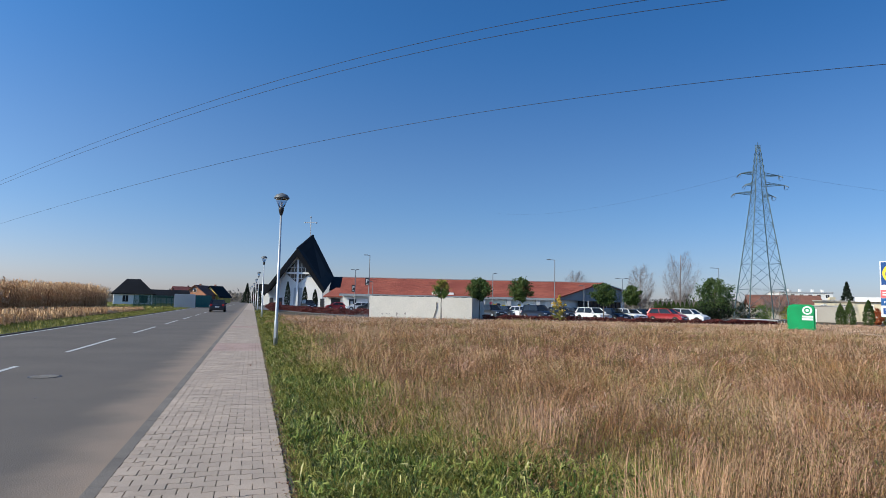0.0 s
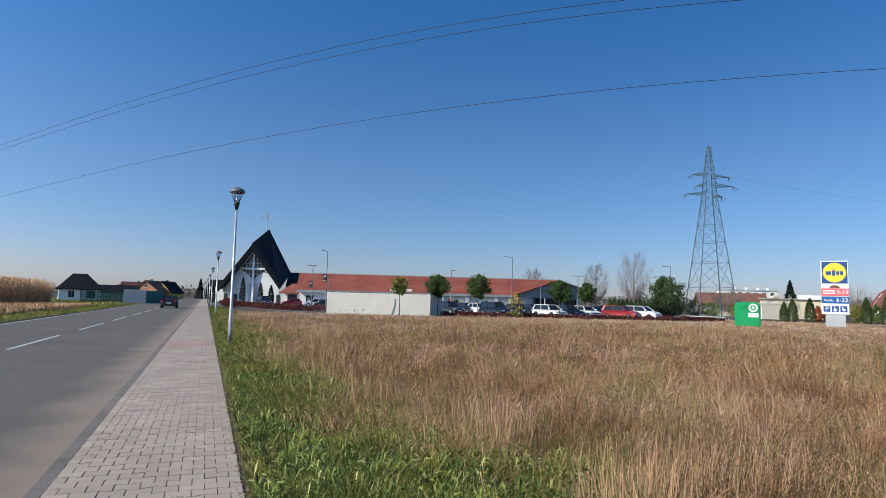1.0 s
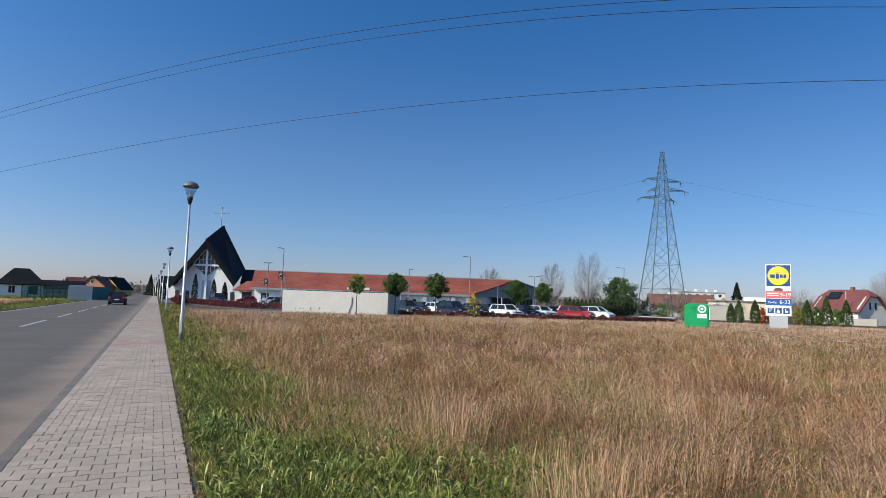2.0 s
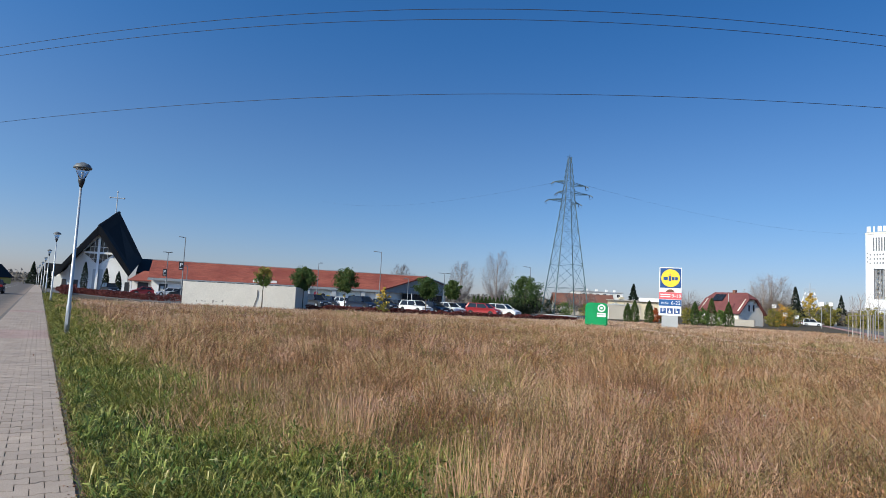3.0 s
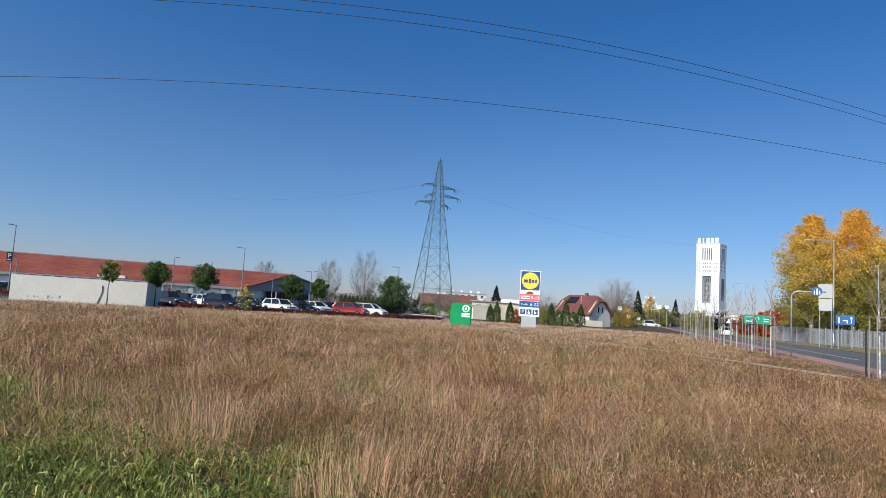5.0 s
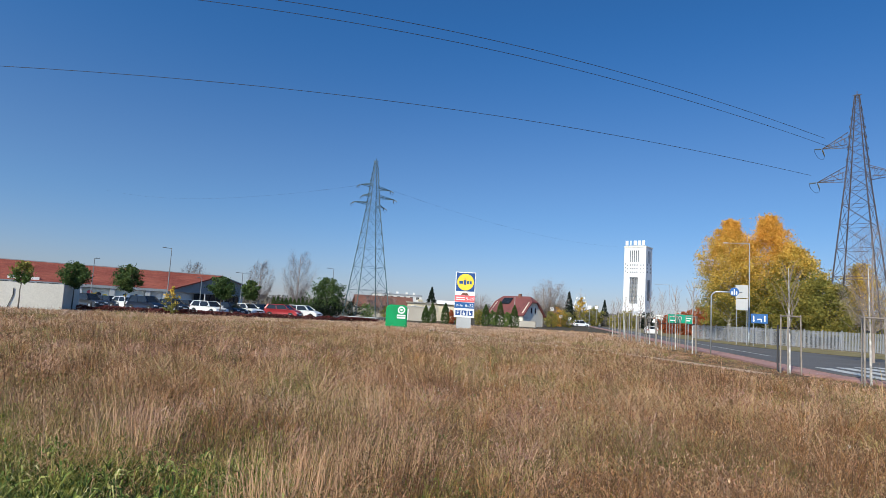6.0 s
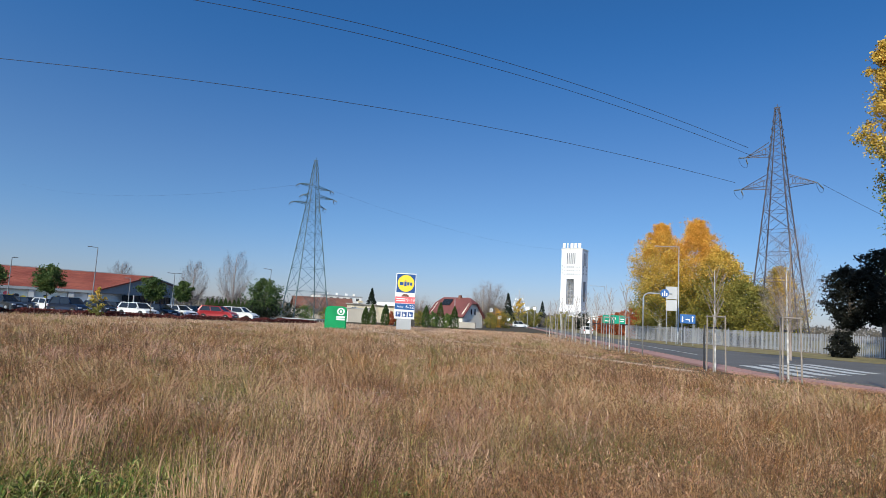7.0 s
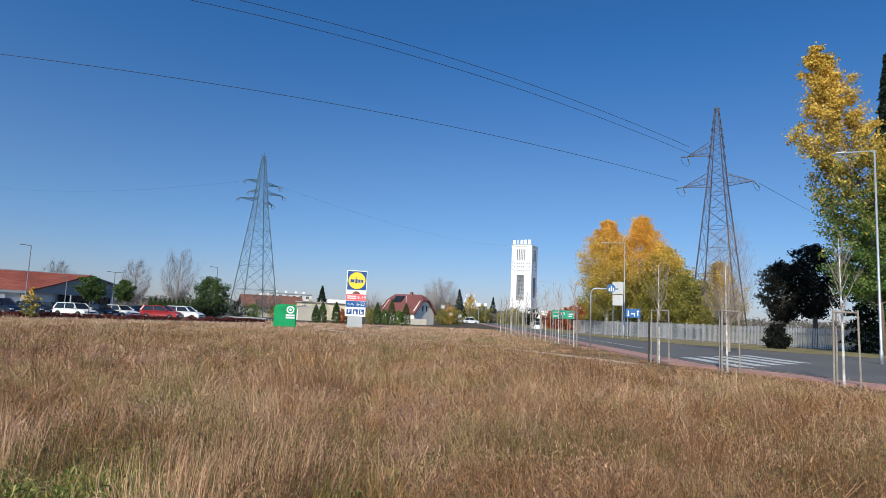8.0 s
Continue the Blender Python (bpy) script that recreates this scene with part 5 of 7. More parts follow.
def direction_sign():
    top = thing("direction_sign", "green road direction sign with roundabout symbol", "sign", spot(55.3, 49), -55.3 - 6)
    p = part("panel", boxed(-0.85, -0.03, 1.95, 0.85, 0.0, 2.58, bevel=0.01), SIGN_GREEN, top)
    for a in ((-0.72, 2.38, -0.3, 2.44), (-0.72, 2.1, -0.35, 2.16), (0.38, 2.28, 0.74, 2.34), (0.38, 2.12, 0.7, 2.18), (-0.05, 2.0, 0.03, 2.22)):
        part("word_bar", boxed(a[0], -0.036, a[1], a[2], -0.031, a[3]), SIGN_WHITE, p)
    b = bmesh.new()
    for i in range(10):
        t0, t1 = 2 * math.pi * i / 12 - 1, 2 * math.pi * (i + 1) / 12 - 1
        tube(b, (0.12 * math.cos(t0), -0.034, 2.32 + 0.12 * math.sin(t0)), (0.12 * math.cos(t1), -0.034, 2.32 + 0.12 * math.sin(t1)), 0.022, k=5)
    part("ring_symbol", b, SIGN_WHITE, p)
    for x in (-0.55, 0.55):
        part("post", tube(bmesh.new(), (x, 0.03, 0), (x, 0.03, 2.5), 0.03), STEEL, top)


direction_sign()


def bent_pole_sign():
    top = thing("cycle_path_sign", "round blue cycle path sign on bent steel pole", "sign", main(41.4, 9.35, G), -57.5)
    H = 4.0
    b = bmesh.new()
    pts = [(0, 0, 0), (0, 0, H - 0.35)] + [(0.35 - 0.35 * math.cos(a), 0, H - 0.35 + 0.35 * math.sin(a)) for a in (0.4, 0.8, 1.2, 1.57)] + [(1.75, 0, H)]
    polytube(b, pts, 0.04, 8)
    part("pole", b, STEEL, top, smooth=True)
    d = part("disc", prism(bmesh.new(), [(1.3 + 0.27 * math.cos(2 * math.pi * i / 24), H + 0.02 + 0.27 * math.sin(2 * math.pi * i / 24)) for i in range(24)], -0.08, -0.05, "y"), SIGN_MIDBLUE, top)
    part("arrow_mark", boxed(1.27, -0.087, H - 0.17, 1.33, -0.081, H + 0.18), SIGN_WHITE, d)
    for x in (1.14, 1.4):
        part("arrow_mark", boxed(x, -0.087, H - 0.15, x + 0.06, -0.081, H + 0.05), SIGN_WHITE, d)
    top2 = thing("road_sign", "grey backs of two road sign boards on posts", "sign", spot(60.05, 80), -59.6)
    part("panel", boxed(-0.66, 0, 5.4, 0.66, 0.04, 6.9), GREY, top2)
    part("panel", boxed(-0.62, 0, 4.0, 0.63, 0.04, 5.3), GREY, top2)
    for x in (-0.55, 0.55):
        part("post", tube(bmesh.new(), (x, 0.08, 0), (x, 0.08, 6.5), 0.04), STEEL, top2)


bent_pole_sign()


def lane_sign():
    top = thing("lane_sign", "rectangular blue lane arrow sign on two posts", "sign", spot(61.35, 78), -61.35)
    p = part("panel", boxed(-0.85, -0.03, 2.55, 0.85, 0, 3.6, bevel=0.01), SIGN_MIDBLUE, top)
    for x in (-0.55, 0.55):
        part("arrow_mark", boxed(x - 0.05, -0.037, 2.75, x + 0.05, -0.031, 3.35), SIGN_WHITE, p)
        part("arrow_head", prism(bmesh.new(), [(x - 0.14, 3.25 if x > 0 else 2.85), (x + 0.14, 3.25 if x > 0 else 2.85), (x, 3.45 if x > 0 else 2.68)], -0.038, -0.0315, "y"), SIGN_WHITE, p)
    part("arrow_mark", boxed(-0.2, -0.037, 2.95, 0.22, -0.031, 3.06), SIGN_WHITE, p)
    part("arrow_mark", boxed(0.14, -0.037, 2.7, 0.22, -0.031, 2.95), SIGN_WHITE, p)
    for x in (-0.6, 0.6):
        part("post", tube(bmesh.new(), (x, 0.04, 0), (x, 0.04, 3.5), 0.04), STEEL, top)


lane_sign()


def small_signs():
    t = thing("triangle_sign", "triangular warning sign on a slim post", "sign", spot(53.2, 110), -53)
    part("post", tube(bmesh.new(), (0, 0, 0), (0, 0, 2.6), 0.035), STEEL, t)
    part("plate", prism(bmesh.new(), [(-0.45, 2.1), (0.45, 2.1), (0, 2.85)], -0.06, -0.04, "y"), SIGN_WHITE, t)
    for az, d, h in ((45.2, 150, 3.0), (46.0, 160, 2.6), (44.4, 140, 4.5), (48.3, 170, 6), (47.7, 150, 5.5)):
        s = thing("sign_post", "slim grey post with a small pale plate", "sign", spot(az, d), -az, group="far posts")
        part("post", tube(bmesh.new(), (0, 0, 0), (0, 0, h), 0.05), GREY, s)
        part("plate", boxed(-0.4, -0.06, h - 0.9, 0.4, -0.04, h - 0.1), SIGN_WHITE, s)


small_signs()


def railings():
    """Long fence of grey slats behind the main road."""
    a, b = Vector((84, 56, G)), Vector((63.5, -6, G))
    top = thing("fence", "grey metal fence of narrow slats behind the road", "fence", kind="structure")
    d = (b - a).normalized()
    n = int((b - a).length / 2.5)
    posts = finish("post", boxed(-0.05, -0.05, 0, 0.05, 0.05, 2.25), FENCE)
    slat = finish("slat", boxed(-0.045, -0.012, 0.1, 0.045, 0.012, 2.1), FENCE)
    turn = math.degrees(math.atan2(d.y, d.x))
    for k in range(n + 1):
        p = a + d * 2.5 * k
        ob = new("post", posts)
        ob.parent = top
        ob.matrix_basis = pose(p.x, p.y, p.z, 0, 0, turn)
        if k < n:
            for j in range(13):
                q = p + d * (0.2 + j * 0.178)
                ob = new("slat", slat)
                ob.parent = top
                ob.matrix_basis = pose(q.x, q.y, q.z, 0, 0, turn)
            for z in (0.35, 1.8):
                q = p + d * 2.5
                part("rail", tube(bmesh.new(), (p.x, p.y, p.z + z), (q.x, q.y, q.z + z), 0.025, k=4), FENCE, top)
    solid("fence_plinth", prism(bmesh.new(), [(a.x, a.y), (b.x, b.y), (b.x + 0.2, b.y - 0.1), (a.x + 0.2, a.y - 0.1)], G - 0.2, G + 0.12), KERB, "low concrete plinth under the fence", "plinth", kind="structure")


railings()


def low_rail():
    """White horizontal rails round the foot of the pylon."""
    for k, (a0, a1, d0, d1) in enumerate(((25.6, 28.6, 90, 88), (28.6, 29.4, 88, 96))):
        p, q = Vector(spot(a0, d0)), Vector(spot(a1, d1))
        t = thing("low_barrier", "low pale horizontal pipe barrier in the grass", "barrier", group="low barriers")
        part("rail", tube(bmesh.new(), p + Vector((0, 0, 0.5)), q + Vector((0, 0, 0.5)), 0.07), GREY, t)
        for f in (0.05, 0.35, 0.65, 0.95):
            c = p.lerp(q, f)
            part("post", tube(bmesh.new(), c, c + Vector((0, 0, 0.5)), 0.05), GREY, t)


low_rail()


# ---- cars ----
def car(label, place, turn, paint, L=4.3, W=1.78, H=1.5, style="hatch", group="parked cars"):
    """A car facing +x: body shell, glasshouse, wheels, lamps, mirrors, bumpers."""
    top = thing("car", label, "car", place, turn, group=group)
    a, hood = L / 2, {"hatch": 0.5, "estate": 0.5, "suv": 0.55}[style]
    zb, zw = 0.22, {"hatch": 0.94, "estate": 0.94, "suv": 1.05}[style]
    b = bmesh.new()
    prof = [(-a + 0.02, 0.38), (-a + 0.1, zb), (a - 0.14, zb), (a - 0.01, 0.36), (a, 0.56), (a - 0.1, 0.72), (a - 0.45, zw - 0.09), (a - 1.1, zw), (-a + 0.16, zw + 0.03), (-a + 0.01, 0.78)]
    rows = []
    for y, inset, drop in ((-W / 2 + 0.02, 0.16, 0.12), (-W / 2, 0.07, 0.05), (-W / 2 + 0.12, 0.0, 0.0), (W / 2 - 0.12, 0.0, 0.0), (W / 2, 0.07, 0.05), (W / 2 - 0.02, 0.16, 0.12)):
        # the flanks bulge at mid height and turn in over the sills and at the shoulders
        rows.append([b.verts.new((x * (1 - inset / a * 0.6), y * (0.93 if z > zw - 0.12 else 0.97 if z < 0.4 else 1.0), z - (drop * 0.4 if z > 0.6 else -drop * 0.3))) for x, z in prof])
    for p, q in zip(rows, rows[1:]):
        for i in range(len(prof)):
            k = (i + 1) % len(prof)
            b.faces.new((p[i], p[k], q[k], q[i]))
    b.faces.new(rows[0][::-1])
    b.faces.new(rows[-1])
    bmesh.ops.recalc_face_normals(b, faces=b.faces[:])
    body = part("body", b, paint, top, smooth=True)
    for s in (-1, 1):
        for x in (-a + 0.8, a - 0.85):
            arch = bmesh.new()
            prism(arch, [(x + 0.38 * math.cos(t * math.pi / 8), 0.33 + 0.38 * math.sin(t * math.pi / 8)) for t in range(9)] + [(x - 0.38, zb), (x + 0.38, zb)], s * (W / 2 - 0.12), s * (W / 2 + 0.006), "y")
            part("wheel_arch", arch, DARK, body)
    rear = {"hatch": (-a + 0.15, -a + 0.55), "estate": (-a + 0.12, -a + 0.4), "suv": (-a + 0.12, -a + 0.42)}[style]
    front = (a - 1.15, a - 1.85)
    b = bmesh.new()
    w0, w1 = W / 2 - 0.06, W / 2 - 0.24
    lo = [(rear[0], -w0), (front[0], -w0), (front[0], w0), (rear[0], w0)]
    hi = [(rear[1], -w1), (front[1], -w1), (front[1], w1), (rear[1], w1)]
    v0 = [b.verts.new((x, y, zw)) for x, y in lo]
    v1 = [b.verts.new((x, y, H - 0.07)) for x, y in hi]
    b.faces.new(v1)
    for i in range(4):
        b.faces.new((v0[i], v0[(i + 1) % 4], v1[(i + 1) % 4], v1[i]))
    part("glasshouse", b, GLASS, top, "tinted windows")
    b = bmesh.new()
    r = [(x * 1.0, y * 1.02) for x, y in hi]
    prism(b, r, H - 0.08, H)
    bmesh.ops.bevel(b, geom=b.edges[:], offset=0.03, segments=1, affect="EDGES")
    part("roof", b, paint, top)
    for s in (-1, 1):
        for x0, x1, w in ((front[0], front[1], 0.06), ((rear[0] + front[0]) / 2 - 0.05, (rear[1] + front[1]) / 2 - 0.05, 0.05), (rear[0], rear[1], 0.11)):
            b = bmesh.new()
            tube(b, (x0, s * (w0 + 0.0), zw - 0.02), (x1, s * (w1 + 0.0), H - 0.05), w, w * 0.8, 4)
            part("pillar", b, paint, top)
        part("mirror", boxed(front[0] - 0.2, s * (W / 2 + 0.02) - 0.09, zw + 0.02, front[0] + 0.0, s * (W / 2 + 0.02) + 0.09, zw + 0.17, bevel=0.03), paint, top)
        part("headlight", boxed(a - 0.22, s * (W / 2 - 0.28) - 0.2, 0.6, a - 0.005, s * (W / 2 - 0.28) + 0.2, 0.74, bevel=0.03), LAMPCLEAR, top)
        part("tail_light", boxed(-a - 0.015, s * (W / 2 - 0.2) - 0.14, 0.72, -a + 0.2, s * (W / 2 - 0.2) + 0.14, 0.95, bevel=0.02), LAMPRED, top)
        for x in (-a + 0.8, a - 0.85):
            b = bmesh.new()
            tube(b, (x, s * (W / 2 - 0.2), 0.32), (x, s * (W / 2 + 0.012), 0.32), 0.32, k=16)
            w = part("wheel", b, RUBBER, top)
            b = bmesh.new()
            tube(b, (x, s * (W / 2 - 0.1), 0.32), (x, s * (W / 2 + 0.022), 0.32), 0.2, 0.19, k=10)
            part("rim", b, RIM, w)
    part("bumper", boxed(a - 0.12, -W / 2 + 0.12, 0.24, a + 0.04, W / 2 - 0.12, 0.46, bevel=0.04), DARK if style == "suv" else paint, top)
    part("bumper", boxed(-a - 0.05, -W / 2 + 0.1, 0.26, -a + 0.12, W / 2 - 0.1, 0.52, bevel=0.04), DARK if style == "suv" else paint, top)
    part("number_plate", boxed(-a - 0.06, -0.26, 0.56, -a - 0.012, 0.26, 0.67), SIGN_WHITE, top)
    part("number_plate", boxed(a + 0.0, -0.26, 0.46, a + 0.055, 0.26, 0.57), SIGN_WHITE, top)
    part("grille", boxed(a - 0.08, -0.45, 0.58, a + 0.0, 0.45, 0.7), DARK, top)
    return top


def paint(name, c, metal=0.2):
    return mat(name, c, 0.28, metal, vary=0.06, size=1.0, fine=40, spec=0.7)


BLACK_P, WHITE_P, RED_P, NAVY_P, SILVER_P, GRAPHITE_P = paint("black_lacquer", (0.012, 0.012, 0.016)), paint("white_lacquer", (0.75, 0.75, 0.76), 0), paint("red_lacquer", (0.32, 0.025, 0.03)), paint("navy_lacquer", (0.012, 0.02, 0.045)), paint("silver_lacquer", (0.5, 0.5, 0.52), 0.6), paint("graphite_lacquer", (0.05, 0.055, 0.065), 0.4)
car("black hatchback driving away along the street", road(82, -4.0, ROAD_Z), 106.55, BLACK_P, 4.3, 1.78, 1.5, "hatch", group="")
PK = -0.06
car("dark green-black off-roader parked by the church", spot(-11.7, 128, PK), -60, BLACK_P, 4.6, 1.85, 1.8, "suv")
car("small red car parked by the delivery bay", spot(-9.35, 120, PK), 200, RED_P, 3.7, 1.65, 1.45)
car("white hatchback parked by the store", spot(-7.3, 116, PK), 190, WHITE_P, 4.1, 1.75, 1.5)
car("dark car parked behind the lamp post", spot(-6.3, 114, PK), 190, GRAPHITE_P, 4.3)
car("dark people carrier parked by the posters", spot(4.9, 82, PK), -58, GRAPHITE_P, 4.5, 1.8, 1.65, "estate")
car("dark blue estate parked by the posters", spot(6.5, 86, PK), -62, NAVY_P, 4.5, 1.8, 1.5, "estate")
car("white hatchback parked in the second row", spot(7.7, 84, PK), -65, WHITE_P, 4.2)
car("large dark blue car parked facing the field", spot(9.15, 77, PK), -60, NAVY_P, 4.5, 1.82, 1.72, "suv")
car("dark car parked behind the young tree", spot(11.2, 83, PK), -64, BLACK_P, 4.3)
car("white estate parked beside the hedge", spot(14.0, 75, PK), -66, WHITE_P, 4.6, 1.8, 1.55, "estate")
car("dark hatchback parked near the entrance", spot(12.5, 84, PK), -64, GRAPHITE_P, 4.2)
car("dark blue hatchback parked facing the field", spot(15.7, 77, PK), -64, NAVY_P, 4.3)
car("white hatchback parked facing the field", spot(17.2, 79, PK), -66, WHITE_P, 4.1)
car("dark car parked at the end of the row", spot(18.6, 82, PK), -64, GRAPHITE_P, 4.2)
car("red compact off-roader parked on the car park", spot(20.25, 78, PK), -48, RED_P, 4.4, 1.82, 1.62, "suv")
car("white compact off-roader parked on the car park", spot(22.0, 80, PK), -50, WHITE_P, 4.4, 1.82, 1.65, "suv")
car("white van-like car standing at the works", spot(47.0, 190, G), -30, WHITE_P, 4.6, 1.85, 1.9, "suv")
car("white car on the main road", main(112, 15.6, -0.07), 45, WHITE_P, 4.3)
car("silver car parked at the works", spot(46.2, 195, G), 20, SILVER_P, 4.3)

# ---- trees and shrubs ----
def leaf_arrays(rng, centres, radii, count, size, flat=1.0):
    """Leaves as bent quads scattered in clumps: verts and triangles."""
    which = rng.randint(0, len(centres), count)
    p = np.asarray(centres)[which] + rng.normal(0, 1, (count, 3)) * np.asarray(radii)[which][:, None] * np.array([1, 1, flat]) * 0.55
    a = rng.normal(0, 1, (count, 3))
    a /= np.linalg.norm(a, axis=1)[:, None]
    b = np.cross(a, rng.normal(0, 1, (count, 3)))
    b /= np.linalg.norm(b, axis=1)[:, None] + 1e-9
    s = size * rng.uniform(0.6, 1.3, (count, 1))
    v = np.stack([p - a * s, p + b * s * 0.6, p + a * s, p - b * s * 0.6], 1).reshape(-1, 3)
    k = np.arange(count) * 4
    t = np.stack([np.stack([k, k + 1, k + 2], 1), np.stack([k, k + 2, k + 3], 1)], 1).reshape(-1, 3)
    return v, t


def envelope(shape, t):
    """Crown radius, 0 to 1, at the height t (0 to 1) of the crown."""
    if shape == "round":
        return math.sqrt(max(0.0, 1 - (2 * t - 1) ** 2))
    if shape == "cone":
        return (1 - t) * 0.95 + 0.05
    if shape == "column":
        return (min(1.0, t * 6 + 0.5)) * (1 - t ** 3) ** 0.8
    if shape == "spire":
        return (0.75 + 0.25 * min(1.0, t * 4)) * (1 - t ** 2.0) ** 0.9
    return math.sin(math.pi * min(1.0, 0.18 + 0.82 * t)) ** 0.6 * (1.0 if t < 0.6 else 1 - 0.35 * (t - 0.6) / 0.4)


def tree(name, label, place, H, R, first, shape, leaf, n_leaf, size, trunk=0.2, bark=None, limbs=26, seed=1, clump=0.28, lean=(0, 0), category="tree", group="", flat=0.8, tops=None):
    """Tapered bent trunk, limbs inside the crown, leaves in clumps round the limbs' ends. tops: lean of the crown's top."""
    rng = np.random.RandomState(seed)
    top = thing(name, label, category, place, 0, group)
    b = bmesh.new()
    path = [Vector((0, 0, 0))]
    K = 7
    for k in range(1, K + 1):
        f = k / K
        path.append(Vector((lean[0] * f * f + rng.normal(0, 0.012) * H * f, lean[1] * f * f + rng.normal(0, 0.012) * H * f, H * 0.96 * f)))
    polytube(b, path, [trunk * (1 - k / (K + 0.5)) for k in range(K + 1)], 7)
    tk = part("trunk", b, bark or BARK, top, smooth=True)

    def axis(z):
        f = min(0.999, z / (H * 0.96)) * K
        return path[int(f)].lerp(path[int(f) + 1], f - int(f))
    centres, radii = [], []
    for i in range(limbs):
        t = (i + rng.uniform(0, 1)) / limbs
        z = first + (H - first) * t
        a = i * 2.4 + rng.uniform(-0.5, 0.5)
        r = R * envelope(shape, t) * rng.uniform(0.62, 1.08)
        drop = 0.25 if shape in ("cone", "spire") else -0.45
        z0 = max(first * 0.75, z - abs(drop) * r * (1.0 if drop < 0 else 0.0))
        s = axis(min(z0, H * 0.93))
        e = Vector((axis(min(z, H * 0.95)).x + r * math.cos(a), axis(min(z, H * 0.95)).y + r * math.sin(a), z - (drop * r if drop > 0 else 0)))
        if shape != "column":
            b = bmesh.new()
            mid = s.lerp(e, 0.5) + Vector((0, 0, 0.08 * r))
            polytube(b, [s, mid, e], [max(0.02, trunk * 0.32 * (1 - t)), max(0.012, trunk * 0.2 * (1 - t)), 0.008], 5)
            part("limb", b, bark or BARK, top)
        for f in (1.0, 0.78, 0.52):
            c = s.lerp(e, f)
            centres.append((c.x + rng.normal(0, 0.06) * R, c.y + rng.normal(0, 0.06) * R, c.z + rng.normal(0, 0.05) * R))
            radii.append(clump * R * rng.uniform(0.6, 1.15) * (0.45 + 0.55 * envelope(shape, t)))
    mats = leaf if isinstance(leaf, (list, tuple)) else [leaf]
    v, t = leaf_arrays(rng, centres, radii, n_leaf, size, flat)
    idx = None
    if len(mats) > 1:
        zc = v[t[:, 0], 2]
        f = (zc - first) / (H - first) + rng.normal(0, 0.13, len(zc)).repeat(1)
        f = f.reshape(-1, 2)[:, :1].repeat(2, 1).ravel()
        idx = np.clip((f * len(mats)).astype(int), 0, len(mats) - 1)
    me = arrays("crown", v, t, mats, idx)
    ob = new("crown", me)
    ob.parent = top
    return top


def cone_tree(name, label, place, H, R, leaf, count, size, seed, shape="thuja", group="", category="shrub"):
    """Evergreen with foliage down to the ground: a dense uneven mantle of sprays round a straight trunk."""
    rng = np.random.RandomState(seed)
    top = thing(name, label, category, place, 0, group)
    part("trunk", polytube(bmesh.new(), [(0, 0, 0), (0, 0, H * 0.5), (0, 0, H * 0.97)], [0.04 * R + 0.05, 0.03 * R + 0.03, 0.01], 6), BARK, top)
    t = rng.rand(count) ** (0.8 if shape == "thuja" else 1.5)
    a = rng.uniform(0, 2 * np.pi, count)
    if shape == "thuja":
        prof = (0.72 + 0.28 * np.minimum(1, t * 4)) * (1 - t ** 2.2) ** 0.85
        prof *= 0.88 + 0.2 * field_noise(a * 1.3 + seed, t * H * 1.2, 0.5, seed % 50)
    else:
        tier = np.modf(t * (5 + H * 0.6))[0]
        prof = (1 - t) * (0.68 + 0.42 * (1 - tier)) * (0.8 + 0.4 * field_noise(a * 2.0 + seed, t * H, 0.7, seed % 50)) + 0.03
    r = R * prof * (0.45 + 0.55 * np.sqrt(rng.rand(count)))
    c = np.stack([r * np.cos(a), r * np.sin(a), 0.05 + (H - 0.05) * t - (0.12 * r if shape != "thuja" else 0)], 1)
    v, tri = leaf_arrays(rng, c, np.full(count, size * 0.4), count, size)
    v[:, 2] = np.maximum(v[:, 2], 0.0)
    ob = new("foliage", arrays("foliage", v, tri, leaf))
    ob.parent = top
    return top


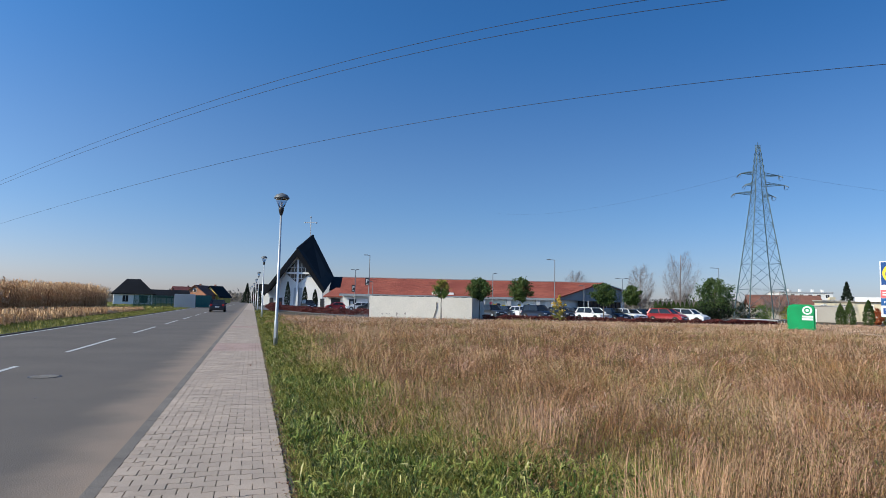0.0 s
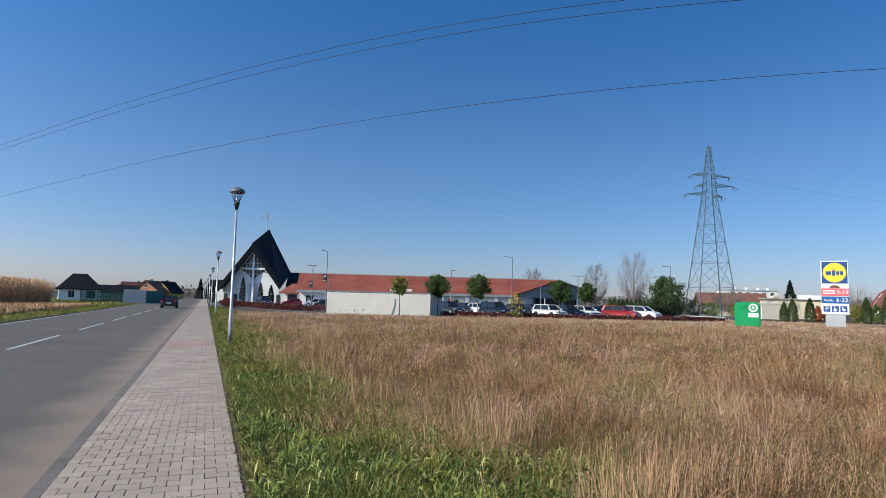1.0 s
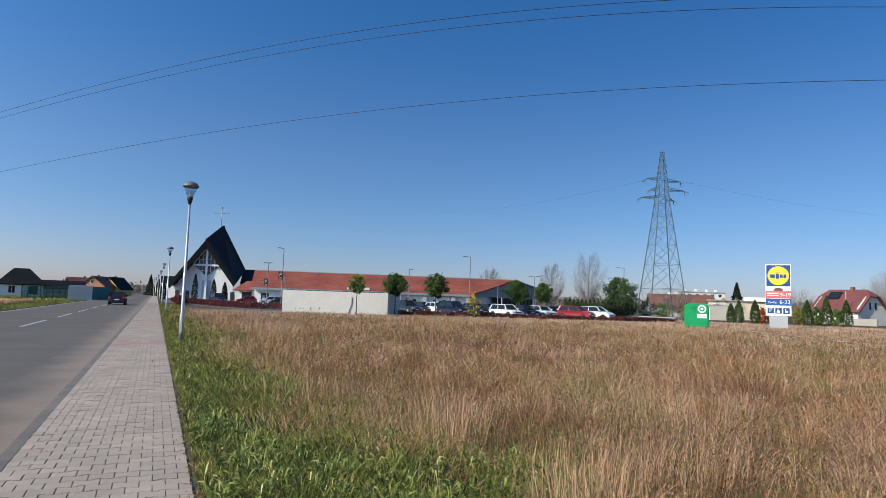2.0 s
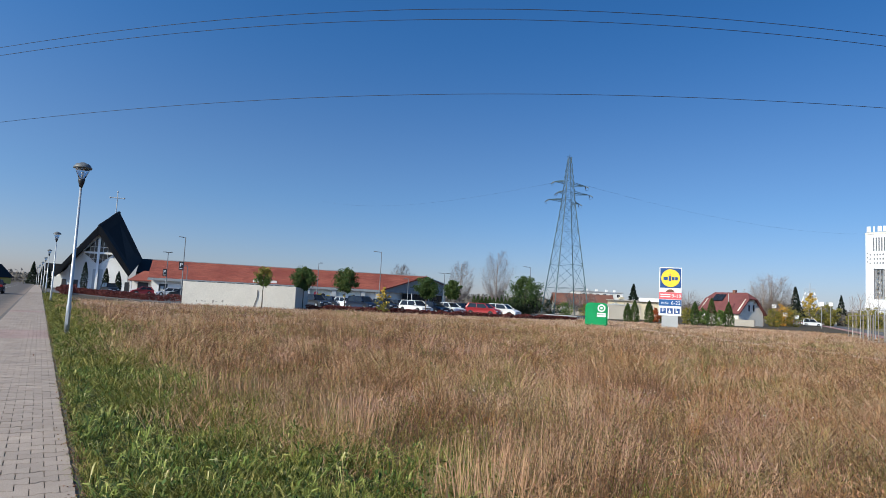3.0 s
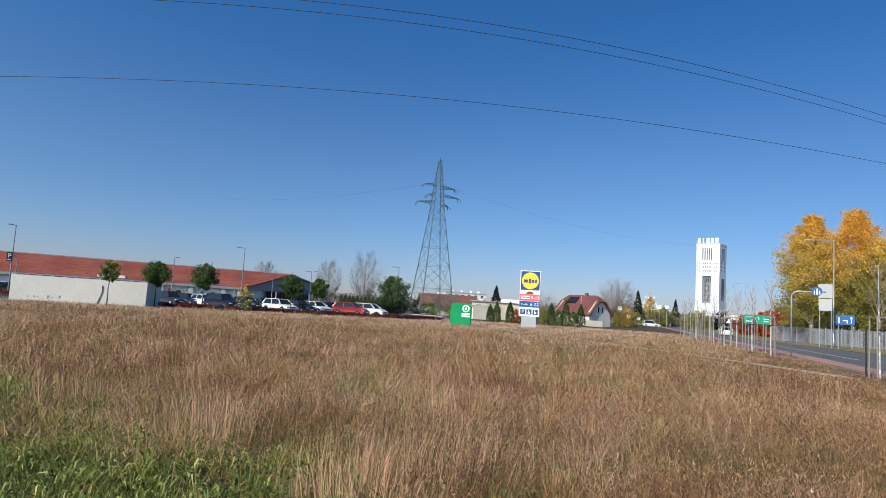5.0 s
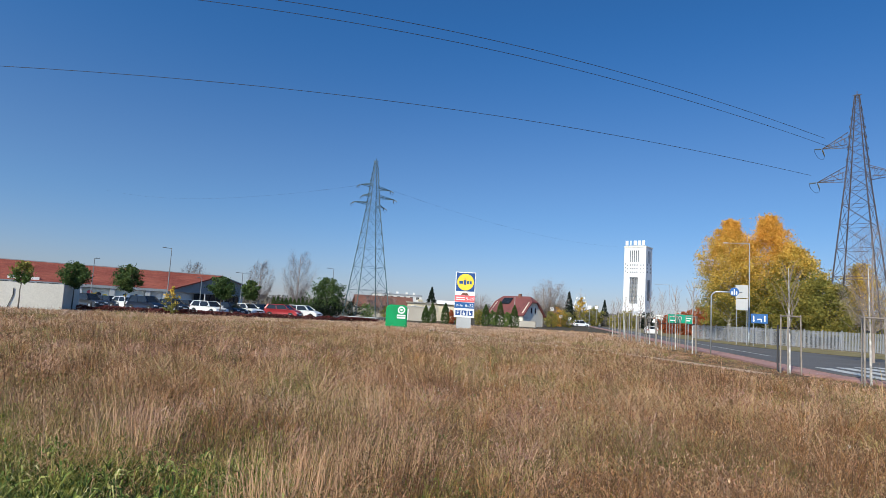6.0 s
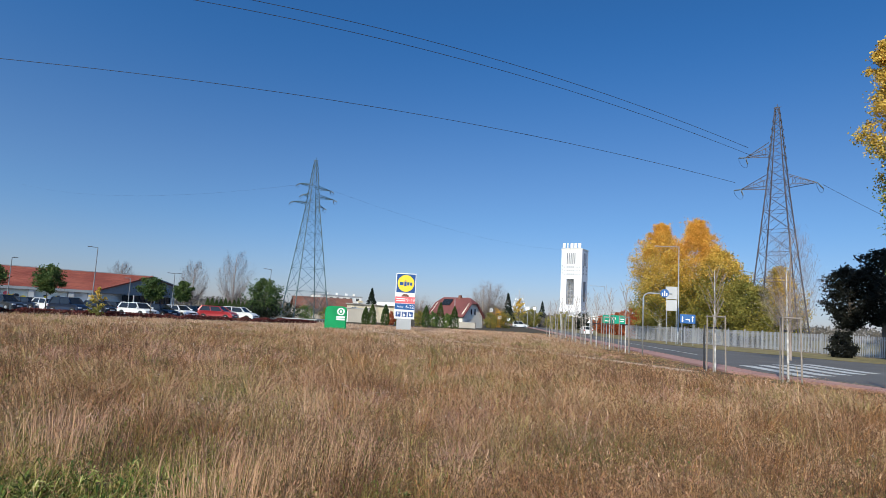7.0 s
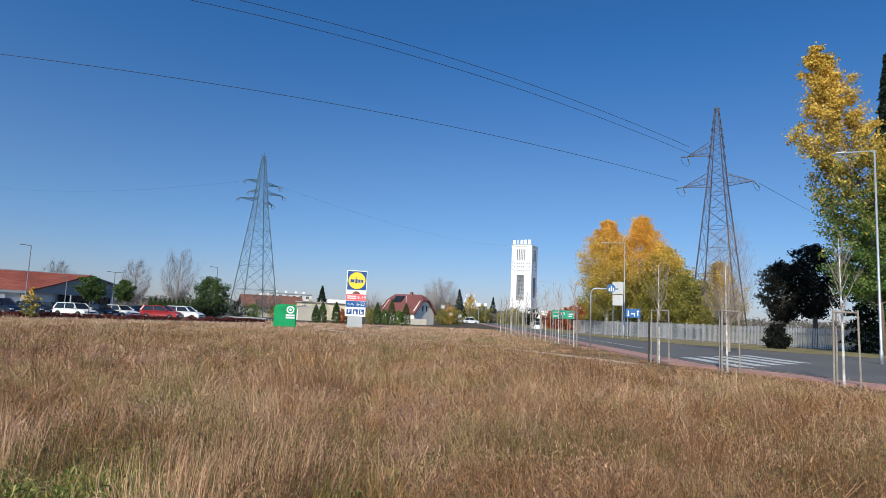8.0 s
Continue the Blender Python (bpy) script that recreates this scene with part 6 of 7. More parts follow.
def bare_tree(label, place, H, R, seed, first=0.2, trunk=0.2, twig=0.02, name="bare_tree", group="bare trees", mat_=None, limbs=40, twigs=110):
    """A leafless tree: trunk, limbs that rise into an oval crown, and fine twigs along them."""
    rng = np.random.RandomState(seed)
    top = thing(name, label, "tree", place, 0, group)
    b = bmesh.new()
    polytube(b, [(0, 0, 0), (0, 0, H * 0.5), (rng.normal(0, 0.1), rng.normal(0, 0.1), H * 0.96)], [trunk, trunk * 0.55, twig], 7)
    part("trunk", b, mat_ or TWIG, top)
    V = []
    for i in range(limbs):
        t = (i + 0.5) / limbs
        z = H * (first + (1 - first) * (0.12 + 0.86 * t))
        r = R * math.sin(math.pi * (0.1 + 0.84 * t)) ** 0.6 * rng.uniform(0.7, 1.05)
        a = i * 2.4 + rng.uniform(-0.4, 0.4)
        s = Vector((0, 0, max(H * first * 0.8, z - r * rng.uniform(1.7, 2.6))))
        e = Vector((r * math.cos(a), r * math.sin(a), z))
        m = s.lerp(e, 0.5) + Vector((math.cos(a), math.sin(a), 0)) * 0.2 * r
        bm = bmesh.new()
        k = max(twig, trunk * 0.3 * (1 - t))
        polytube(bm, [s, m, e], [k, k * 0.7, twig * 0.5], 4)
        part("limb", bm, mat_ or TWIG, top)
        for _ in range(twigs):
            f = rng.uniform(0.2, 1.0)
            o = (s.lerp(m, f * 2) if f < 0.5 else m.lerp(e, f * 2 - 1)) + Vector(tuple(rng.normal(0, 0.09 * R, 3)))
            d = Vector((math.cos(a) * 0.25 + rng.normal(0, 0.4), math.sin(a) * 0.25 + rng.normal(0, 0.4), 0.9 + rng.normal(0, 0.3))).normalized()
            L = R * rng.uniform(0.1, 0.3)
            w = d.orthogonal().normalized() * twig * 0.6
            V += [o - w, o + w, o + d * L]
    V = np.array([tuple(p) for p in V])
    ob = new("fine_growth", arrays("fine_growth", V, np.arange(len(V)).reshape(-1, 3), mat_ or TWIG))
    ob.parent = top
    tagged(ob, kind="stuff")
    return top


# clipped round maples on the car park's edge
for k, (az, d, zt, zb, R, lab) in enumerate(((0.3, 62.0, 3.9, 2.3, 0.82, "small thinning green-brown round-headed tree"), (3.8, 70, 4.38, 2.28, 1.28, "small round-headed green tree at the hedge"),
                                         (7.5, 71, 4.4, 2.25, 1.3, "small round-headed green tree among cars"), (14.9, 73, 4.12, 2.03, 1.3, "small round-headed green tree beside white car"), (17.3, 79, 4.1, 2.03, 1.05, "small round-headed green tree by the entrance"))):
    tree("ball_tree", lab, spot(az, d), zt + 0.1, R, zb + 0.1, "round", [LEAF_MAPLE] if k else [LEAF_GREEN, LEAF_OLIVE], 6000 if k else 1700, 0.095, 0.07, limbs=20, seed=20 + k, clump=0.36, group="round-headed trees")
tree("young_tree", "sparse yellow-green young tree at the hedge", spot(11.0, 69), 2.75, 0.85, 0.3, "oval", [LEAF_OLIVE, LEAF_GOLD], 900, 0.09, 0.04, limbs=14, seed=31, clump=0.3)
tree("round_shrub", "large dense dark green round shrub", spot(24.0, 104), 6.1, 2.8, 0.2, "round", [LEAF_DARK, LEAF_MAPLE, LEAF_MAPLE], 9000, 0.14, 0.2, limbs=34, seed=33, clump=0.3, category="shrub")
for k in range(14):
    az = 19.3 + k * 0.36
    cone_tree("thuja", "clipped green thuja in a tall hedge", spot(az, 118), 2.9 + 0.15 * math.sin(k * 2.1), 0.6, LEAF_THUJA, 1400, 0.09, 40 + k, group="thuja hedge")
bare_tree("tall leafless poplar behind the car park", spot(21.3, 150), 14.4, 4.3, 3, trunk=0.22, twig=0.035)
bare_tree("smaller leafless tree behind the store", spot(18.0, 165), 12.4, 3.6, 5, trunk=0.2, twig=0.04)
bare_tree("leafless tree showing above the store roof", spot(12.5, 185), 12.0, 3.6, 6, trunk=0.2, twig=0.04)
bare_tree("leafless tree beside the red-roofed house", spot(43.6, 140), 9.2, 4.0, 8, trunk=0.2, twig=0.035)
bare_tree("broad leafless brown tree beyond the red-roofed house", spot(44.2, 165), 11.8, 5.0, 14, trunk=0.22, twig=0.05, limbs=60, twigs=230)
bare_tree("faint leafless tree behind the totem", spot(37.9, 200), 8.5, 4.0, 9, trunk=0.2, twig=0.04)
bare_tree("leafless shrub tree behind the pylon", spot(28.8, 135), 5.6, 3.6, 10, trunk=0.12, twig=0.03)
for k, (az, d, h, r) in enumerate(((32.95, 92, 2.7, 0.58), (33.55, 92, 3.15, 0.66), (34.75, 92, 3.2, 0.66), (38.45, 94, 3.4, 0.66), (39.75, 94, 4.0, 0.7), (41.05, 94, 3.5, 0.72))):
    cone_tree("column_thuja", "slim upright dark green thuja column", spot(az, d), h, r * 1.1, LEAF_THUJA, 2600, 0.085, 60 + k, group="thuja columns")
for k, (az, d, h, r, lf) in enumerate(((35.3, 108, 2.2, 0.8, LEAF_RED), (35.9, 110, 2.4, 0.9, LEAF_OLIVE), (37.9, 110, 2.6, 1.2, LEAF_OLIVE), (39.1, 112, 2.6, 1.1, LEAF_GREEN), (40.4, 110, 2.4, 0.9, LEAF_GREEN),
                                       (44.4, 135, 3.2, 2.0, LEAF_OLIVE), (44.9, 150, 4.6, 2.0, LEAF_ORANGE), (45.8, 150, 3.6, 2.2, LEAF_OLIVE), (27.6, 130, 2.6, 2.0, LEAF_GREEN), (26.2, 126, 2.8, 2.2, LEAF_DARK), (29.5, 124, 2.4, 1.8, LEAF_OLIVE))):
    tree("garden_shrub", "loose garden shrub in autumn leaf", spot(az, d), h, r, 0.1, "round", lf, 1600, 0.12, 0.06, limbs=18, seed=80 + k, clump=0.32, category="shrub", group="garden shrubs")
for k, (az, d, h, r) in enumerate(((33.4, 180, 9.0, 3.0), (45.9, 210, 11.0, 3.4), (49.0, 300, 12, 3.2), (-17.0, 300, 9.0, 2.8), (-16.4, 260, 6.5, 2.5))):
    cone_tree("spruce", "dark green conical spruce", spot(az, d), h, r, LEAF_DARK, 3600, 0.22, 100 + k, "spruce", "far spruces", "tree")
tree("golden_tree", "golden autumn tree before the head frame", spot(46.9, 230), 10.0, 2.6, 0.8, "oval", [LEAF_OLIVE, LEAF_GOLD], 2600, 0.22, 0.2, limbs=22, seed=110)
for k, (az, d, h, r, lf) in enumerate(((54.6, 150, 4.2, 2.8, LEAF_RED), (57.2, 118, 5.2, 3.2, LEAF_RED), (56.0, 140, 5.0, 3.0, LEAF_RED), (51.0, 230, 6, 4, LEAF_OLIVE), (52.6, 240, 6, 4, LEAF_DARK), (48.2, 240, 7, 3.5, LEAF_OLIVE), (44.6, 200, 6.0, 3.6, LEAF_OLIVE), (45.0, 215, 5.0, 3.4, LEAF_ORANGE), (50.2, 210, 4.0, 3.0, LEAF_OLIVE))):
    tree("autumn_shrub", "broad rusty red shrub by the works", spot(az, d), h, r, 0.2, "round", lf, 3200, 0.2, 0.12, limbs=24, seed=120 + k, clump=0.3, category="shrub", group="autumn shrubs")

# large trees behind the main road
tree("birch", "large golden birch with a broad crown", spot(59.1, 96), 17.0, 4.3, 3.4, "oval", [LEAF_OLIVE, LEAF_GOLD, LEAF_GOLD, LEAF_ORANGE], 52000, 0.11, 0.34, BIRCH_BARK, 80, 201, 0.31, group="birches")
tree("birch", "orange-gold birch with a rounded top", spot(61.9, 98), 17.8, 4.5, 3.8, "oval", [LEAF_OLIVE, LEAF_GOLD, LEAF_ORANGE, LEAF_ORANGE], 52000, 0.11, 0.34, BIRCH_BARK, 80, 202, 0.31, group="birches")
tree("birch", "olive-green birch turning yellow", spot(64.0, 95), 13.2, 4.2, 2.6, "oval", [LEAF_OLIVE, LEAF_OLIVE, LEAF_GOLD], 28000, 0.14, 0.3, BIRCH_BARK, 60, 203, 0.32, group="birches")
tree("willow", "low olive-green tree with drooping sides", spot(65.8, 91), 8.4, 3.2, 1.9, "round", [LEAF_OLIVE, LEAF_OLIVE], 12000, 0.14, 0.25, None, 40, 204, 0.28)
# brush added to fill the shaded space under the crowns, near-black leaves low down
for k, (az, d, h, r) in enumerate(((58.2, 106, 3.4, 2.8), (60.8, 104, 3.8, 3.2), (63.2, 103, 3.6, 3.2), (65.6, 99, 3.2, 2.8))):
    tree("undergrowth_shrub", "dark shrub added to fill the shade under the birches", spot(az, d), h, r, 0.1, "round", [LEAF_DARK, LEAF_OLIVE], 3000, 0.15, 0.08, limbs=20, seed=140 + k, clump=0.32, category="shrub", group="shrubs under the birches")
tree("birch", "golden tree behind the lattice pylon", spot(68.3, 118), 13.0, 4.0, 1.5, "oval", [LEAF_OLIVE, LEAF_GOLD, LEAF_GOLD], 20000, 0.15, 0.28, BIRCH_BARK, 50, 205, 0.32, group="birches")
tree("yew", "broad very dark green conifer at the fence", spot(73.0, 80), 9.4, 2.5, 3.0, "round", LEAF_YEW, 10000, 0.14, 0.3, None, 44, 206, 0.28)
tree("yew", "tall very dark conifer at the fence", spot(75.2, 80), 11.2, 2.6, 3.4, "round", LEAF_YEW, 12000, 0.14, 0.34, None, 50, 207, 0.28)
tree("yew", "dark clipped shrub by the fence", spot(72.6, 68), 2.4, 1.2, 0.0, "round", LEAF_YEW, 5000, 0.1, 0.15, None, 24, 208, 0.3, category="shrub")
tree("birch", "tall leaning birch, gold above and green below", spot(79.6, 64), 27.6, 3.9, 5.0, "oval", [LEAF_GREEN, LEAF_GREEN, LEAF_OLIVE, LEAF_GOLD, LEAF_GOLD, LEAF_GOLD], 50000, 0.12, 0.24, BARK, 120, 209, 0.21, lean=(-1.0, 4.6), group="birches")
tree("birch", "green birch with drooping outer branches", spot(81.6, 66), 19, 4.4, 3.0, "oval", [LEAF_GREEN, LEAF_GREEN, LEAF_OLIVE], 26000, 0.13, 0.22, BARK, 60, 210, 0.26, group="birches")
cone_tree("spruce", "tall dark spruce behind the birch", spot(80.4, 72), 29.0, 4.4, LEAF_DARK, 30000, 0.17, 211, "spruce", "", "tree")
for k, (az, d, h, r) in enumerate(((88, 80, 14, 5), (92, 72, 12, 5), (97, 80, 15, 6))):
    tree("birch", "green and gold tree beyond the junction", spot(az, d), h, r, 1.5, "oval", [LEAF_GREEN, LEAF_OLIVE, LEAF_GOLD], 12000, 0.18, 0.3, BIRCH_BARK, 40, 220 + k, 0.26, group="birches")
bare_tree("young leafless tree before the pylon", main(46, 20.5, G), 9.5, 2.2, 12, first=0.25, trunk=0.09, twig=0.014)


def staked_tree(r, m, seed, H=4.6, label="young leafless tree tied to three wooden stakes"):
    top = thing("staked_tree", label, "tree", main(r, m, G), 20 * seed, group="staked trees")
    rng = random.Random(seed)
    b = bmesh.new()
    tube(b, (0, 0, 0), (0.03, 0, 1.9), 0.045, 0.035, 8)
    tube(b, (0.03, 0, 1.9), (0.0, 0.05, H), 0.035, 0.01, 6)
    part("trunk", b, BIRCH_BARK, top)
    for i in range(16):
        z = 1.9 + i * (H - 2.2) / 16
        a = i * 2.4 + seed
        bm = bmesh.new()
        d = Vector((math.cos(a) * 0.45, math.sin(a) * 0.45, 1)).normalized()
        L = rng.uniform(0.8, 1.6) * (1 - 0.45 * i / 16)
        s = Vector((0.02, 0, z))
        tube(bm, s, s + d * L, 0.014, 0.005, 4)
        for _ in range(4):
            q = (d + Vector((rng.uniform(-0.5, 0.5), rng.uniform(-0.5, 0.5), 0.2))).normalized()
            p = s + d * L * rng.uniform(0.3, 0.9)
            tube(bm, p, p + q * L * 0.4, 0.007, 0.003, 3)
        part("branch", bm, TWIG, top)
    pts = [(0.42 * math.cos(a), 0.42 * math.sin(a)) for a in (0.3, 2.4, 4.5)]
    for x, y in pts:
        b = bmesh.new()
        tube(b, (x * 1.08, y * 1.08, -0.2), (x, y, 2.45), 0.034, 0.03, 8)
        part("stake", b, WOOD, top)
    for k in range(3):
        p, q = pts[k], pts[(k + 1) % 3]
        part("crossbar", tube(bmesh.new(), (*p, 2.38), (*q, 2.38), 0.028, k=6), WOOD, top)
        part("tie", boxed(min(p[0], 0.0), p[1] * 0.5 - 0.02, 1.86, max(p[0], 0.0) + 0.02, p[1] * 0.5 + 0.02, 1.93), DARK, top)
    return top


for k, r in enumerate((20.3, 24.6, 28.2)):
    staked_tree(r, 9.45, k + 1, H=4.8 - 0.2 * k)
for k in range(9):
    staked_tree(43 + k * 4.6, 8.6 - 0.25 * k, k + 5, H=4.4)
st = thing("marker_post", "thin black marker post at the path's edge", "post", main(29.2, 9.3, G))
part("post", tube(bmesh.new(), (0, 0, 0), (0.02, 0, 2.0), 0.04, 0.035, 8), DARK, st)
for k in range(5):
    s_ = thing("bent_barrier", "bent steel hoop barrier among the young trees", "barrier", main(58 + 7 * k, 9.3, G), -45, group="hoop barriers")
    b = polytube(bmesh.new(), [(-0.8, 0, 0), (-0.8, 0, 2.9), (-0.5, 0, 3.2), (0.9, 0, 3.25)], 0.035, 6)
    part("tube", b, STEEL, s_)
for k, az in enumerate((-13.55, -12.05, -11.15, -16.0)):
    cone_tree("column_thuja", "slim dark thuja in front of the church", spot(az, 165), (6.4, 5.2, 4.6, 4.4)[k], 0.85, LEAF_DARK, 1800, 0.14, 300 + k, group="church thujas")


def far_woods():
    """Low woodland and scrub that closes the horizon, its colour greyed for haze."""
    rng = np.random.RandomState(77)
    for name, a0, a1, d0, d1, hh, n in (("far_woods", 36, 100, 380, 480, 9, 30000), ("far_scrub", 43, 60, 240, 330, 4.5, 9000), ("far_woods_behind_store", 10, 36, 320, 420, 7, 12000), ("far_woods_behind_houses", -60, -15, 360, 480, 6, 16000)):
        az = np.radians(rng.uniform(a0, a1, n))
        d = rng.uniform(d0, d1, n)
        x, y = d * np.sin(az), d * np.cos(az)
        top = hh * (0.35 + 0.5 * field_noise(x, y, 26, 31) + 0.35 * field_noise(x, y, 9, 32))
        c = np.stack([x, y, G + top * rng.rand(n) ** 0.6], 1)
        v, t = leaf_arrays(rng, c, np.full(n, 0.6), n, 0.75)
        tagged(new(name, arrays(name, v, t, FAR_WOOD)), "brown-grey woodland along the horizon, haze put into its colour", "woodland", kind="stuff")


far_woods()


def hedge(pts, w, h, label, seed):
    """A clipped red hedge: small leaves over a loose row of twigs."""
    rng = np.random.RandomState(seed)
    top = thing("hedge", label, "hedge")
    V, T, base = [], [], 0
    b = bmesh.new()
    for (x0, y0), (x1, y1) in zip(pts, pts[1:]):
        L = math.hypot(x1 - x0, y1 - y0)
        n = int(L * 260)
        f = rng.rand(n)
        u = (rng.rand(n) - 0.5) * w
        z = G + 0.05 + h * rng.rand(n) ** 0.7 * (0.85 + 0.25 * np.sin(f * L * 1.7 + 3 * np.sin(f * L * 0.6)))
        dx, dy = (x1 - x0) / L, (y1 - y0) / L
        c = np.stack([x0 + f * (x1 - x0) - dy * u, y0 + f * (y1 - y0) + dx * u, z], 1)
        a = rng.normal(0, 1, (n, 3))
        a /= np.linalg.norm(a, axis=1)[:, None]
        q = np.cross(a, rng.normal(0, 1, (n, 3)))
        q /= np.linalg.norm(q, axis=1)[:, None]
        s = 0.07 * rng.uniform(0.6, 1.4, (n, 1))
        v = np.stack([c - a * s, c + q * s, c + a * s, c - q * s], 1).reshape(-1, 3)
        k = np.arange(n) * 4 + base
        V.append(v)
        T.append(np.stack([np.stack([k, k + 1, k + 2], 1), np.stack([k, k + 2, k + 3], 1)], 1).reshape(-1, 3))
        base += n * 4
        for k in range(int(L * 1.5)):
            p = Vector((x0, y0, G)).lerp(Vector((x1, y1, G)), k / (L * 1.5))
            tube(b, p, p + Vector((rng.normal(0, 0.1), rng.normal(0, 0.1), h * 0.8)), 0.015, 0.006, 4)
    ob = new("foliage", arrays("foliage", np.concatenate(V), np.concatenate(T), HEDGE_RED))
    ob.parent = top
    part("twigs", b, TWIG, top)


hedge([spot(-15.2, 120)[:2], spot(-11.5, 88)[:2], spot(-8.6, 79)[:2], spot(-6.1, 76)[:2]], 1.1, 0.75, "low dark red barberry hedge beside the pavement", 1)
hedge([spot(4.1, 69)[:2], spot(10, 70)[:2], spot(16, 71.5)[:2], spot(24, 77)[:2], spot(28.5, 83)[:2]], 0.8, 0.5, "low dark red barberry hedge along the car park", 2)
hedge([spot(-14.9, 92)[:2], spot(-14.2, 130)[:2]], 1.0, 1.1, "red hedge running towards the church", 3)

# ---- maize ----
def maize():
    rng = np.random.RandomState(5)
    V, T, base = [], [], 0

    def stalks(s, n, h, leaves):
        nonlocal base
        cnt = len(s)
        x, y = RS * s + RC * n, RC * s - RS * n
        p = np.stack([x, y, np.full(cnt, G)], 1)
        lean = rng.normal(0, 0.07, (cnt, 2)) * h[:, None]
        tip = p + np.stack([lean[:, 0], lean[:, 1], h], 1)
        w = np.array([[0.018, 0.006, 0]])
        v = np.stack([p - w, p + w, tip], 1).reshape(-1, 3)
        V.append(v)
        k = np.arange(cnt) * 3 + base
        T.append(np.stack([k, k + 1, k + 2], 1))
        base += cnt * 3
        for j in range(leaves):
            f = rng.uniform(0.15, 0.98, (cnt, 1))
            o = p + (tip - p) * f
            a = rng.uniform(0, 2 * np.pi, cnt)
            d = np.stack([np.cos(a), np.sin(a), np.zeros(cnt)], 1)
            L = rng.uniform(0.25, 0.55, (cnt, 1))
            side = np.stack([-np.sin(a), np.cos(a), np.full(cnt, 0.3)], 1) * 0.035
            m = o + d * L * 0.5 + np.array([[0, 0, 0.14]]) * rng.uniform(0.3, 1.3, (cnt, 1))
            e = o + d * L - np.array([[0, 0, 0.28]]) * rng.uniform(0.2, 1.2, (cnt, 1))
            v = np.stack([o - side * 0.5, m - side, m + side, e], 1).reshape(-1, 3)
            k = np.arange(cnt) * 4 + base
            V.append(v)
            T.append(np.stack([np.stack([k, k + 1, k + 2], 1), np.stack([k + 1, k + 3, k + 2], 1)], 1).reshape(-1, 3))
            base += cnt * 4
    n_ = 9000
    n = -17.4 - rng.exponential(3.2, n_)
    s = rng.uniform(22, 88, n_)
    stalks(s, n, 2.35 + 0.5 * field_noise(s, n, 5.0, 41) + rng.uniform(-0.25, 0.4, n_), 7)
    n_ = 5000
    stalks(rng.uniform(22, 88, n_), rng.uniform(-70, -24, n_), rng.uniform(2.3, 2.9, n_), 4)
    ob = new("maize_field", arrays("maize_field", np.concatenate(V), np.concatenate(T), CORN))
    tagged(ob, "dense field of tall dry brown maize", "maize", kind="stuff")
    V.clear(), T.clear()
    base = 0
    n_ = 5200
    s = rng.uniform(14, 84, n_)
    n = rng.uniform(-16.6, -12.6, n_)
    stalks(s, n, rng.uniform(0.3, 0.85, n_) * np.clip(1.5 - s / 84, 0.5, 1), 5)
    ob = new("broken_maize", arrays("broken_maize", np.concatenate(V), np.concatenate(T), CORN))
    tagged(ob, "strip of broken low maize stalks", "maize", kind="stuff")


maize()

# ---- grass ----
def blades(rng, x, y, h, width, bend, gather=0.0):
    """Grass blades as tapering bent strips. gather: how far the blades of a tussock lean the same way."""
    n = len(x)
    a = rng.uniform(0, 2 * np.pi, n)
    side = np.stack([np.cos(a), np.sin(a), np.zeros(n)], 1) * (width / 2)[:, None]
    c = rng.uniform(-np.pi, np.pi, n) * (1 - 0.75 * gather) + (field_noise(x, y, 0.8, 21) + field_noise(x, y, 3.0, 22)) * 9 * gather
    d = np.stack([np.cos(c), np.sin(c), np.zeros(n)], 1) * (bend * h)[:, None]
    off = RC * x - RS * y
    p = np.stack([x, y, G - 0.01 + 0.07 * np.clip((2.2 - off) / 1.7, 0, 1) * (off > 0.4)], 1)
    up = np.array([[0, 0, 1.0]])
    m = p + up * (h * 0.58)[:, None] + d * 0.35
    e = p + up * (h * (1 - 0.42 * np.minimum(bend, 2.0)))[:, None] + d * 0.8
    v = np.stack([p - side, p + side, m - side * 0.75, m + side * 0.75, e], 1).reshape(-1, 3)
    k = np.arange(n) * 5
    t = np.stack([np.stack([k, k + 1, k + 3], 1), np.stack([k, k + 3, k + 2], 1), np.stack([k + 2, k + 3, k + 4], 1)], 1).reshape(-1, 3)
    return v, t, e


def heads(rng, e, size, long, loose=0.35):
    """Seed heads: slim upright diamonds at the blades' tips."""
    n = len(e)
    a = rng.uniform(0, 2 * np.pi, n)
    side = np.stack([np.cos(a), np.sin(a), np.zeros(n)], 1) * (size / 2)[:, None]
    tilt = rng.normal(0, loose, (n, 3)) * np.array([1, 1, 0]) + np.array([[0, 0, 1.0]])
    up = tilt * long[:, None]
    v = np.stack([e - up * 0.3, e + side, e + up * 0.8, e - side], 1).reshape(-1, 3)
    k = np.arange(n) * 4
    return v, np.stack([np.stack([k, k + 1, k + 2], 1), np.stack([k, k + 2, k + 3], 1)], 1).reshape(-1, 3)


